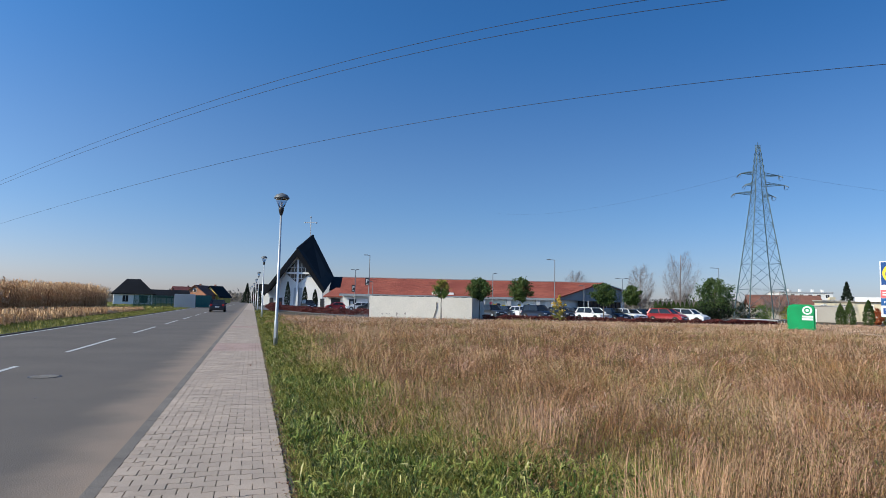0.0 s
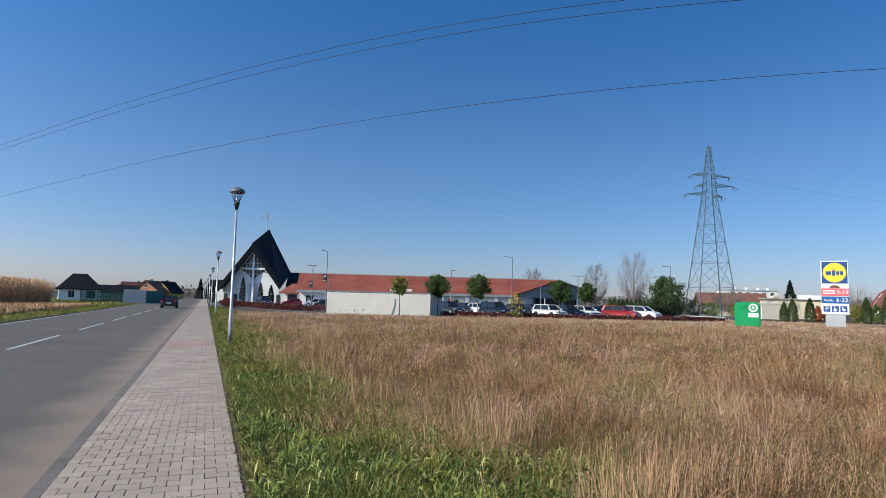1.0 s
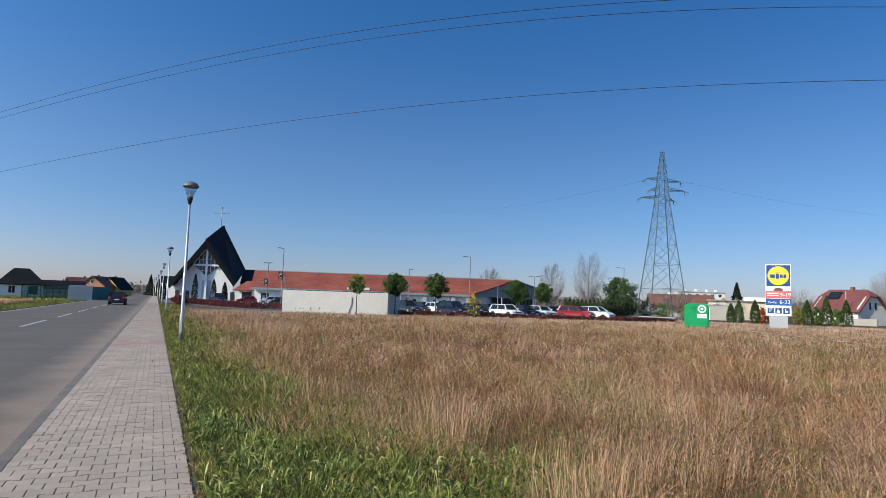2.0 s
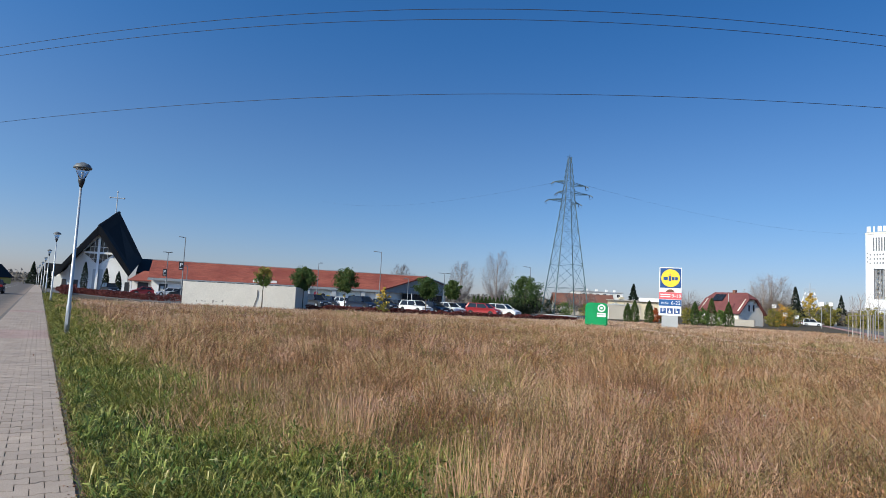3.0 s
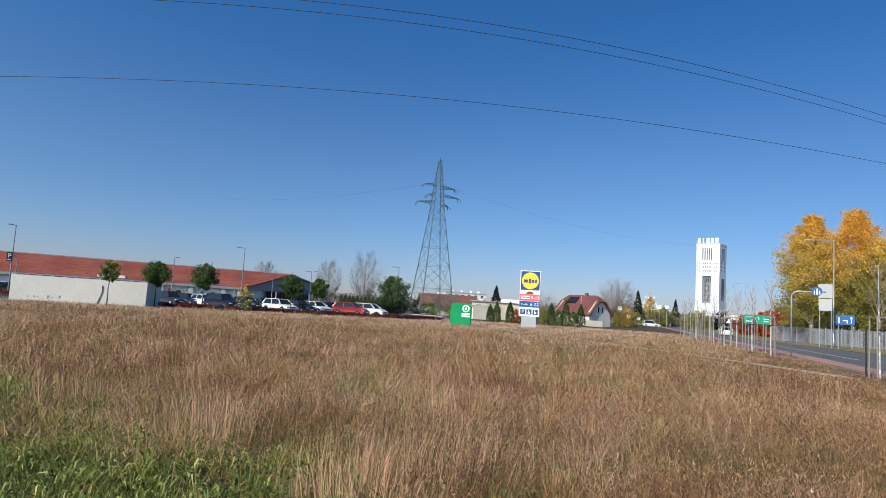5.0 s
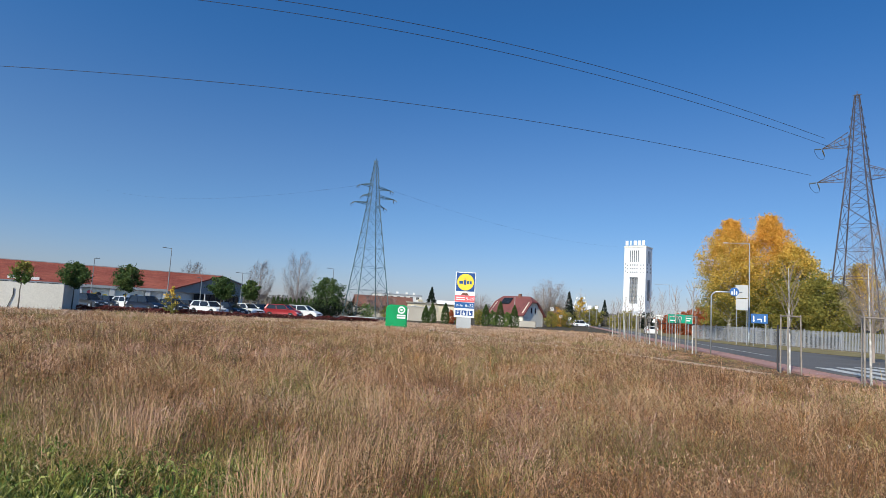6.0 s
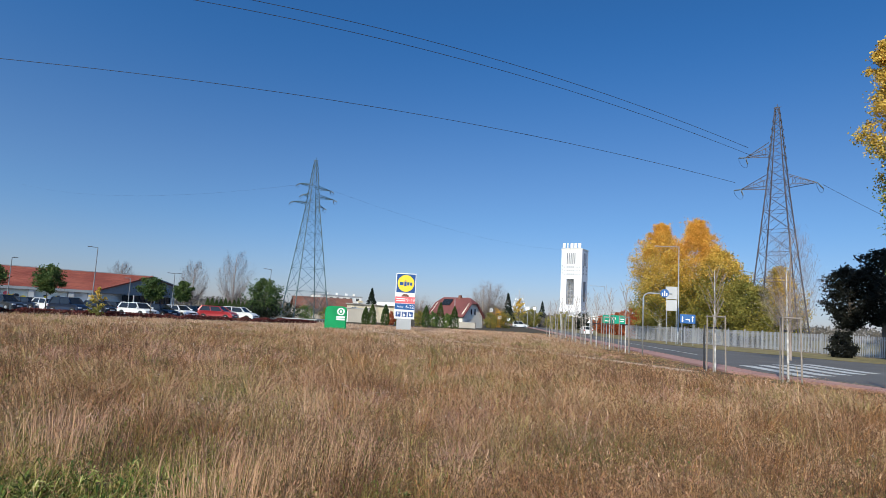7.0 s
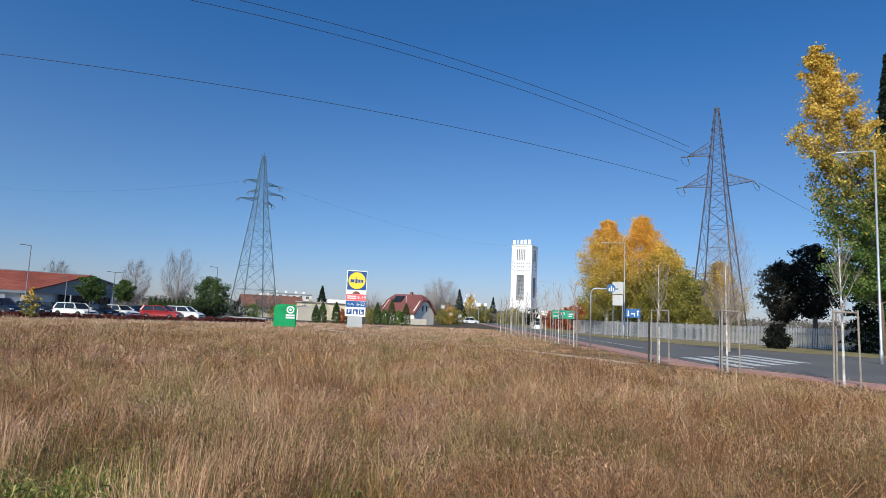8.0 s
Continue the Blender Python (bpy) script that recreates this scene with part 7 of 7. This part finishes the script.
def fans(rng, cx, cy, cr, tall, per):
    """Tussocks: per blades round each root, leaning outwards and curling over, with slim drooping heads."""
    n = len(cx) * per
    x, y, r, top = (np.repeat(q, per) for q in (cx, cy, cr, tall))
    a = rng.uniform(0, 2 * np.pi, n)
    out = np.sqrt(rng.rand(n))
    spread = np.repeat(rng.uniform(0.08, 0.24, len(cx)), per) * out
    wind = np.repeat(rng.uniform(-0.5, 0.5, (len(cx), 2)), per, 0) + np.array([[0.25, 0.1]])
    d = np.stack([np.cos(a), np.sin(a)], 1) * out[:, None] * 0.8 + wind + rng.normal(0, 0.15, (n, 2))
    h = top * rng.uniform(0.45, 1.1, n)
    bend = rng.uniform(0.35, 1.25, n)
    width = np.maximum(0.0036, 0.00062 * r) * rng.uniform(0.6, 1.5, n)
    turn = rng.uniform(0, np.pi, n)
    side = np.stack([np.cos(turn), np.sin(turn), np.zeros(n)], 1) * (width / 2)[:, None]
    root = np.stack([x + np.cos(a) * spread, y + np.sin(a) * spread, np.full(n, G - 0.01)], 1)

    def at(f):
        return root + np.concatenate([d * (bend * h * f ** 2)[:, None], (h * (f - 0.42 * bend * f ** 3))[:, None]], 1)
    p1, p2, p3 = at(0.45), at(0.8), at(1.0)
    droop = np.concatenate([d * 0.6, -rng.uniform(0.1, 0.9, (n, 1))], 1) * (0.05 + 0.05 * rng.rand(n, 1)) * np.clip(0.8 + r / 50, 1, 2)[:, None]
    q = side * np.where(rng.rand(n) < 0.6, rng.uniform(1.5, 3.0, n), 0.5)[:, None]
    v = np.stack([root - side, root + side, p1 - side * 0.9, p1 + side * 0.9, p2 - side * 0.6, p2 + side * 0.6, p3 - q, p3 + q, p3 + droop], 1).reshape(-1, 3)
    k = np.arange(n)[:, None] * 9
    t = (k[:, :, None] + np.array([[0, 1, 3], [0, 3, 2], [2, 3, 5], [2, 5, 4], [4, 5, 7], [4, 7, 6], [6, 7, 8]])[None]).reshape(-1, 3)
    return v, t


def rosettes(rng, cx, cy, lift, per):
    """Low leafy weeds: per slim folded leaves round each root, arching outwards."""
    n = len(cx) * per
    x, y, z = (np.repeat(q, per) for q in (cx, cy, lift))
    a = rng.uniform(0, 2 * np.pi, n)
    long = rng.uniform(0.04, 0.15, n)
    wide = 0.0015 + long * rng.uniform(0.014, 0.068, n)
    d = np.stack([np.cos(a), np.sin(a), np.zeros(n)], 1)
    side = np.stack([-np.sin(a), np.cos(a), rng.normal(0, 0.45, n)], 1) * wide[:, None]
    up = np.array([[0, 0, 1.0]])
    rise = rng.uniform(0.1, 1.1, n) * long
    root = np.stack([x + rng.normal(0, 0.03, n), y + rng.normal(0, 0.03, n), G + z * rng.rand(n)], 1)
    mid = root + d * (long * 0.5)[:, None] + up * rise[:, None]
    tip = root + d * long[:, None] + up * (rise * rng.uniform(0.3, 1.3, n))[:, None]
    crease = mid - up * (wide * 0.4)[:, None]
    v = np.stack([root, mid - side, crease, mid + side, tip], 1).reshape(-1, 3)
    k = np.arange(n)[:, None] * 5
    t = (k[:, :, None] + np.array([[0, 2, 1], [0, 3, 2], [1, 2, 4], [2, 3, 4]])[None]).reshape(-1, 3)
    return v, t


def scatter(rng, count, r0, r1, a0, a1, power):
    """Places round the standpoint, thinning out with distance."""
    q = 2 - power
    r = (r0 ** q + rng.rand(count) * (r1 ** q - r0 ** q)) ** (1 / q)
    a = np.radians(rng.uniform(a0, a1, count))
    return r * np.sin(a), r * np.cos(a), r


def trail_distance(x, y):
    """Distance from the trodden strip through the grass."""
    best = np.full(len(x), 1e9)
    for (x0, y0), (x1, y1) in zip(TRAIL, TRAIL[1:]):
        L2 = (x1 - x0) ** 2 + (y1 - y0) ** 2
        f = np.clip(((x - x0) * (x1 - x0) + (y - y0) * (y1 - y0)) / L2, 0, 1)
        best = np.minimum(best, np.hypot(x - x0 - f * (x1 - x0), y - y0 - f * (y1 - y0)))
    return best


def keep_field(x, y):
    """True on the open field: right of the pavement, short of the red path and the car park."""
    n = RC * x - RS * y
    m = (x - y) * math.sqrt(0.5) - 0.42 * np.clip(28 - (x + y) * math.sqrt(0.5), 0, 68)
    car_park = (y > 66.5) & (x < 6) | (y > 68) & (x < 12) | (y + 0.05 * x > 69) & (x < 36) & (x >= 12) | (np.hypot(x, y) > 92) & (x < 60)
    trail = (trail_distance(x, y) < 0.5) & (rng_f(x, y) > 0.15)
    return (n > 0.44) & (m < 9.75) & ~car_park & ~trail


def rng_f(x, y):
    return np.modf(np.abs(np.sin(x * 12.9898 + y * 78.233) * 43758.5453))[0]


def short_near_path(x, y):
    """Grass is lower towards the red path and the trodden strip, so that both show from the camera."""
    m = (x - y) * math.sqrt(0.5) - 0.42 * np.clip(28 - (x + y) * math.sqrt(0.5), 0, 68)
    return np.clip(1 - (m - 3.0) / 7.5, 0.3, 1.0) * np.clip(0.35 + (trail_distance(x, y) - 0.6) / 6.0, 0.35, 1.0)


def lay(name, v, t, material, label, category="grass"):
    tagged(new(name, arrays(name, v, t, material)), label, category, kind="stuff")


def meadow():
    rng = np.random.RandomState(11)
    def edge(x, y):
        """How far the green strip reaches from the pavement."""
        along = RS * x + RC * y
        return (2.3 + 0.9 * np.clip((8 - along) / 4, 0, 1) - 0.5 * np.clip((along - 18) / 30, 0, 1)
                + 0.9 * (field_noise(x, y, 2.0, 3) - 0.5) + 0.9 * (field_noise(x, y, 0.6, 4) - 0.5))


    def places(count, r0, r1, a0, a1, power=1.5):
        x, y, r = scatter(rng, count, r0, r1, a0, a1, power)
        ok = keep_field(x, y)
        return x[ok], y[ok], r[ok], (RC * x - RS * y)[ok]

    # dry meadow grass, in tussocks that lean their own way
    x, y, r, nn = places(310000, 2.0, 100, -22, 82, 1.42)
    ok = nn > edge(x, y) - 1.0 * rng.rand(len(x)) ** 1.5
    x, y, r = x[ok], y[ok], r[ok]
    tuss = field_noise(x, y, 0.55, 6) * 0.55 + field_noise(x, y, 2.4, 5) * 0.45
    ok = rng.rand(len(x)) < 0.1 + 1.35 * tuss
    x, y, r, tuss = x[ok], y[ok], r[ok], tuss[ok]
    h = (0.08 + 0.62 * np.clip(tuss * 1.5 - 0.28, 0, 1.1) ** 1.3) * (0.45 + 1.15 * field_noise(x, y, 1.5, 41)) * rng.uniform(0.4, 1.2, len(x)) * np.clip(1.3 - r / 80, 0.4, 1.15) * short_near_path(x, y)
    v, t, e = blades(rng, x, y, h, np.maximum(0.0032, 0.00062 * r) * rng.uniform(0.6, 1.5, len(x)), np.where(rng.rand(len(x)) < 0.82, rng.uniform(0.9, 2.6, len(x)), rng.uniform(0.1, 0.7, len(x))), 0.3)
    lay("dry_meadow_grass", v, t, GRASS_DRY, "dense dry brown and straw-coloured meadow grass")
    pick = rng.rand(len(e)) < 0.5
    v, t = heads(rng, e[pick], np.maximum(0.009, np.minimum(0.0009 * r[pick], 0.012 + 0.0003 * r[pick])) * rng.uniform(0.6, 1.6, pick.sum()), rng.uniform(0.012, 0.045, pick.sum()) * np.clip(0.8 + r[pick] / 60, 0.8, 1.6))
    lay("seed_heads", v, t, GRASS_HEAD, "pinkish brown seed heads over the meadow")
    # tangled stems, husks and dead leaves that lie every way between the blades
    for matter, name, label, share in ((GRASS_HEAD, "husks", "pinkish brown husks tangled in the meadow", 0.75), (GRASS_DRY, "dead_leaves", "curled dead leaves tangled in the meadow", 0.65), (WEED, "dark_litter", "dark dead litter between the tussocks", 0.25)):
        pick = rng.rand(len(x)) < share
        k = pick.sum()
        c = np.stack([x[pick] + rng.normal(0, 0.05, k), y[pick] + rng.normal(0, 0.05, k), G + h[pick] * (rng.uniform(0.25, 0.95, k) if matter is not WEED else rng.uniform(0.1, 0.75, k))], 1)
        v, t = heads(rng, c, np.maximum(0.008, np.minimum(0.00085 * r[pick], 0.012 + 0.00028 * r[pick])) * rng.uniform(0.6, 1.7, k), np.maximum(0.02, np.minimum(0.0013 * r[pick], 0.018 + 0.0005 * r[pick])) * rng.uniform(0.5, 1.4, k), 1.1)
        lay(name, v, t, matter, label)
    # tall pale feathery stalks in clumps
    x, y, r, nn = places(50000, 3.0, 95, -20, 82, 1.45)
    ok = (nn > edge(x, y)) & (field_noise(x, y, 0.9, 8) * 0.6 + field_noise(x, y, 3.2, 9) * 0.4 > 0.69)
    x, y, r = x[ok], y[ok], r[ok]
    h = rng.uniform(0.4, 0.78, len(x)) * np.clip(1.1 - r / 200, 0.7, 1.1) * short_near_path(x, y)
    v, t, e = blades(rng, x, y, h, np.maximum(0.0028, 0.0005 * r), rng.uniform(0.15, 0.85, len(x)), 0.8)
    lay("tall_stalks", v, t, GRASS_STRAW, "clumps of tall pale straw stalks")
    fx, fy, fr, fn = places(110000, 22, 92, -14, 82, 1.0)
    ok = (fn > 3) & (field_noise(fx, fy, 6.0, 31) * 0.6 + field_noise(fx, fy, 1.2, 32) * 0.4 > 0.6 - 0.34 * np.clip((fr - 26) / 34, 0, 1))
    fx, fy, fr = fx[ok], fy[ok], fr[ok]
    v, t, fe = blades(rng, fx, fy, rng.uniform(0.15, 0.36, len(fx)) * short_near_path(fx, fy), 0.0005 * fr, rng.uniform(0.2, 1.2, len(fx)), 0.5)
    lay("feather_grass", v, t, FEATHER, "pale feathery grass far out in the meadow")
    e3 = np.repeat(e, 4, 0) + rng.normal(0, 0.022, (len(e) * 4, 3)) - np.array([[0, 0, 0.09]]) * rng.rand(len(e) * 4, 1)
    v, t = heads(rng, e3, np.repeat(np.maximum(0.006, 0.0006 * r), 4), rng.uniform(0.02, 0.06, len(e3)))
    lay("plumes", v, t, GRASS_HEAD, "feathery plumes on tall stalks")
    # tussocks: blades that fan out from one root, drooping heads at their tips, each of its own colour
    for far0, far1, count, per in ((2.6, 9, 330, 80), (9, 20, 950, 46), (20, 45, 1700, 20), (45, 92, 1800, 8)):
        x, y, r, nn = places(count, far0, far1, -20, 82, 1.0)
        ok = nn > edge(x, y) + 0.4
        x, y, r = x[ok], y[ok], r[ok]
        tone = field_noise(x, y, 3.0, 61) * 0.4 + rng.rand(len(x)) * 0.6
        tall = rng.uniform(0.25, 0.72, len(x)) * (0.5 + 0.8 * field_noise(x, y, 2.2, 62)) * short_near_path(x, y) * np.clip(1.25 - r / 70, 0.4, 1)
        for low, high, matter, name, label in ((0.0, 0.42, TUSSOCK_RUST, "rusty_tussocks", "rusty brown grass tussocks fanning from their roots"), (0.42, 0.56, TUSSOCK_OLIVE, "olive_tussocks", "olive and straw grass tussocks fanning from their roots"),
                                               (0.56, 0.7, GRASS_STRAW, "straw_tussocks", "pale straw grass tussocks fanning from their roots"), (0.7, 1.0, TUSSOCK_MAUVE, "mauve_tussocks", "mauve-pink feathery grass tussocks with drooping heads")):
            own = (tone >= low) & (tone < high)
            if own.any():
                v, t = fans(rng, x[own], y[own], r[own], tall[own], per)
                lay(name, v, t, matter, label)
    x, y, r, nn = places(2600, 4, 28, -20, 60, 1.2)
    out = nn - edge(x, y)
    ok = (out > -0.4) & (out < 2.4) & (rng.rand(len(x)) < 0.75 - 0.22 * out)
    x, y, r = x[ok], y[ok], r[ok]
    v, t = fans(rng, x, y, r, rng.uniform(0.24, 0.52, len(x)), 34)
    lay("green_tussocks", v, t, GRASS_GREEN, "yellow-green grass clumps between the strip and the dry meadow")
    # leafy weeds and broad-bladed grass in patches over the green strip
    x, y, r, nn = places(9000, 3.2, 24, -20, 60, 1.0)
    ok = (nn > 0.12) & (nn < edge(x, y) + 0.5 - 1.2 * rng.rand(len(x))) & (field_noise(x, y, 0.7, 71) > 0.3)
    x, y = x[ok], y[ok]
    v, t = rosettes(rng, x, y, 0.05 + 0.15 * field_noise(x, y, 0.9, 72), 26)
    lay("leafy_weeds", v, t, BROAD_LEAF, "low glossy green weed leaves in the grass strip")
    # one big stand of long straight stalks before the pavement's bend
    c = np.array([[1.9, 4.7], [2.5, 5.3], [3.1, 5.0], [1.2, 7.6], [-0.3, 9.8], [4.6, 8.2]])
    n_ = 1500
    w = rng.randint(0, len(c), n_)
    x, y = c[w, 0] + rng.normal(0, 0.3, n_), c[w, 1] + rng.normal(0, 0.25, n_)
    v, t, e = blades(rng, x, y, rng.uniform(0.4, 0.9, n_), rng.uniform(0.0028, 0.006, n_), rng.uniform(0.08, 0.65, n_), 0.9)
    lay("straw_stand", v, t, GRASS_STRAW, "stands of long straight straw stalks")
    # dark weeds with small branching tops
    x, y, r, nn = places(64000, 3.0, 85, -15, 82)
    ok = (nn > edge(x, y) + 0.3) & (field_noise(x, y, 3.6, 12) * 0.5 + field_noise(x, y, 0.6, 13) * 0.5 > 0.5 - 0.12 * np.clip((x - y) / 5, 0, 1))
    x, y, r = x[ok], y[ok], r[ok]
    h = rng.uniform(0.2, 0.6, len(x)) * short_near_path(x, y) * np.clip(1.25 - r / 70, 0.45, 1)
    v, t, e = blades(rng, x, y, h, np.maximum(0.004, 0.0007 * r), rng.uniform(0.0, 0.4, len(x)), 0.3)
    e5 = np.repeat(e, 4, 0) + rng.normal(0, 0.05, (len(e) * 4, 3))
    v2, t2 = heads(rng, e5, np.repeat(np.maximum(0.011, np.minimum(0.0009 * r, 0.012 + 0.0004 * r)), 4), rng.uniform(0.012, 0.03, len(e5)))
    lay("dead_weeds", np.concatenate([v, v2]), np.concatenate([t, t2 + len(v)]), WEED, "dark dead weeds with branching tops", "weeds")
    # green grass at the pavement and beneath the dry stalks
    n_ = 130000
    along = 2.2 * (95 / 2.2) ** rng.rand(n_)
    nn = 0.44 + 4.2 * rng.rand(n_)
    x, y = RS * along + RC * nn, RC * along - RS * nn
    ok = (nn < edge(x, y) + 1.1 * rng.rand(n_) ** 2) & (field_noise(x, y, 0.3, 24) > 0.5 * rng.rand(n_))
    x, y, nn, r = x[ok], y[ok], nn[ok], np.hypot(x, y)[ok]
    h = (0.08 + 0.34 * field_noise(x, y, 0.45, 14) ** 1.3) * rng.uniform(0.5, 1.3, len(x)) * np.clip((nn - 0.4) / 0.6, 0.35, 1)
    v, t, e = blades(rng, x, y, h, np.maximum(0.0055, 0.0009 * r) * rng.uniform(0.5, 1.7, len(x)), rng.uniform(0.5, 2.2, len(x)), 0.45)
    fringe_n = rng.uniform(0.40, 0.62, 16000)
    fringe_s = 45 * rng.rand(16000) ** 1.5
    fx, fy = RS * fringe_s + RC * fringe_n, RC * fringe_s - RS * fringe_n
    v2, t2, _ = blades(rng, fx, fy, rng.uniform(0.03, 0.13, 16000), np.full(16000, 0.006), rng.uniform(0.4, 2.0, 16000), 0.2)
    v, t = np.concatenate([v, v2]), np.concatenate([t, t2 + len(v)])
    lay("green_grass", v, t, GRASS_GREEN, "lush green grass strip beside the pavement")
    x, y, r, nn = places(110000, 2.5, 60, -5, 82, 1.5)
    ok = (nn > 3.5) & (field_noise(x, y, 2.3, 51) * 0.6 + field_noise(x, y, 0.7, 52) * 0.4 > 0.5 - 0.12 * np.clip((x - y) / 20, -0.5, 1))
    x, y, r = x[ok], y[ok], r[ok]
    v, t, e = blades(rng, x, y, rng.uniform(0.1, 0.36, len(x)) * short_near_path(x, y), np.maximum(0.0045, 0.0007 * r), rng.uniform(0.4, 2.0, len(x)), 0.4)
    lay("olive_grass", v, t, GRASS_OLIVE, "olive-green grass in patches among the dry stalks")
    x, y, r, nn = places(90000, 2.5, 45, -15, 82, 1.6)
    ok = (rng.rand(len(x)) < np.clip(1.4 - r / 32, 0.1, 1)) & ( field_noise(x, y, 1.7, 15) > 0.40 + 0.10 * np.clip((nn - 4) / 8, 0, 1))
    x, y, r = x[ok], y[ok], r[ok]
    v, t, e = blades(rng, x, y, rng.uniform(0.06, 0.26, len(x)) * short_near_path(x, y), np.maximum(0.005, 0.0008 * r), rng.uniform(0.2, 1.2, len(x)), 0.4)
    lay("green_undergrowth", v, t, GRASS_GREEN, "green undergrowth between the dry stalks")
    # dead leaves and crumbs of earth along the pavement's edge
    n_ = 3000
    along, n = 2.4 * (40 / 2.4) ** rng.rand(n_), 0.43 + rng.normal(0, 0.045, n_)
    c = np.stack([RS * along + RC * n, RC * along - RS * n, rng.uniform(0.0, 0.012, n_)], 1)
    v, t = leaf_arrays(rng, c, np.full(n_, 0.006), n_, 0.011, 0.3)
    v[:, 2] = np.maximum(v[:, 2], -0.012)
    lay("leaf_litter", v, t, LITTER, "brown dead leaves and earth along the pavement's edge", "leaf litter")
    # broad-leaved weeds
    x, y, r, nn = places(16000, 2.0, 40, -20, 80, 1.4)
    ok = ((nn < edge(x, y)) | (rng.rand(len(x)) < 0.25)) & (field_noise(x, y, 0.6, 17) > 0.55)
    x, y, r = x[ok], y[ok], r[ok]
    c = np.stack([x, y, G + rng.uniform(0.05, 0.2, len(x))], 1)
    v, t = leaf_arrays(rng, c, np.full(len(c), 0.06), len(c) * 3, 0.022)
    lay("broad_leaf_weeds", v, t, LEAF_GREEN, "low broad-leaved green weeds", "weeds")
    # a few white flower umbels and scraps
    x, y, r, nn = places(260, 9, 45, 10, 82)
    c = np.stack([x, y, G + rng.uniform(0.2, 0.36, len(x))], 1)
    v, t = leaf_arrays(rng, c, np.full(len(c), 0.03), len(c) * 4, 0.011)
    lay("flower_umbels", v, t, WALLWHITE, "scattered small white flower umbels", "flowers")
    # thinner cover behind the standpoint, so that the field closes all round
    x, y, r, nn = places(150000, 0.5, 40, -180, 180, 1.2)
    az = np.degrees(np.arctan2(x, y))
    ok = (az < -22) | (az > 82) | (r < 2.3)
    x, y, r, nn = x[ok], y[ok], r[ok], nn[ok]
    lush = nn < edge(x, y)
    v, t, e = blades(rng, x[lush], y[lush], rng.uniform(0.06, 0.26, lush.sum()) * np.clip((nn[lush] - 0.4) / 0.6, 0.35, 1), np.maximum(0.007, 0.0015 * r[lush]), rng.uniform(0.4, 2.0, lush.sum()), 0.3)
    lay("lush_grass", v, t, GRASS_GREEN, "green grass strip round the bend of the pavement")
    x, y, r = x[~lush], y[~lush], r[~lush]
    v, t, e = blades(rng, x, y, rng.uniform(0.1, 0.45, len(x)) * short_near_path(x, y), np.maximum(0.008, 0.0015 * r), rng.uniform(0.1, 0.9, len(x)), 0.5)
    lay("rough_grass", v, t, GRASS_DRY, "rough dry grass round the pavement")
    # verges across the street and beyond the maize
    n_ = 50000
    n = rng.uniform(-13.4, -9.5, n_)
    s = -10 + 160 * rng.rand(n_) ** 1.5
    x, y = RS * s + RC * n, RC * s - RS * n
    v, t, e = blades(rng, x, y, rng.uniform(0.06, 0.24, n_), np.maximum(0.012, 0.0009 * np.abs(s)), rng.uniform(0.2, 1.2, n_), 0.4)
    lay("verge_grass", v, t, GRASS_GREEN, "green grass verge along the street")
    n_ = 12000
    s, n = rng.uniform(92, 190, n_), rng.uniform(-40, -13, n_)
    x, y = RS * s + RC * n, RC * s - RS * n
    v, t, e = blades(rng, x, y, rng.uniform(0.1, 0.35, n_), np.full(n_, 0.13), rng.uniform(0.2, 0.9, n_), 0.4)
    lay("meadow_behind_maize", v, t, GRASS_GREEN, "green meadow behind the maize")


meadow()
# ground cover where the turf is green
solid("verge", strip(bmesh.new(), road, -40, 300, -40, -9.45, -0.3, G + 0.012), mat("green_turf", (0.1, 0.12, 0.035), 0.95, vary=0.4, size=1.5, fine=15, bump=0.5), "green turf verge across the street", "verge", kind="structure")
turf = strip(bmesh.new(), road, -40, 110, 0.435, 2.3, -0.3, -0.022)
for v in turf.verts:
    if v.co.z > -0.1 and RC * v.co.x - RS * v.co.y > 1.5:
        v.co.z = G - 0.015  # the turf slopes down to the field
# coloured darker than the verge turf, to paint the shaded gaps between blades
solid("turf_strip", turf, mat("gap_shade_turf", (0.028, 0.034, 0.01), 0.95, vary=0.4, size=0.8, fine=15, bump=0.5), "turf under the green strip, darkened for the shade between blades", "verge", kind="structure")
solid("far_verge", prism(bmesh.new(), [(56.5, -20), (55.6, 6), (56, 17.5), (63, 33), main(92, 17.4)[:2], main(300, 17.4)[:2], (400, 100), (300, -80)], -0.3, G + 0.015), mat("dry_turf", (0.24, 0.2, 0.08), 0.95, vary=0.35, size=2, fine=8, bump=0.5), "short dry turf beyond the main road", "verge", kind="structure")
pavement()
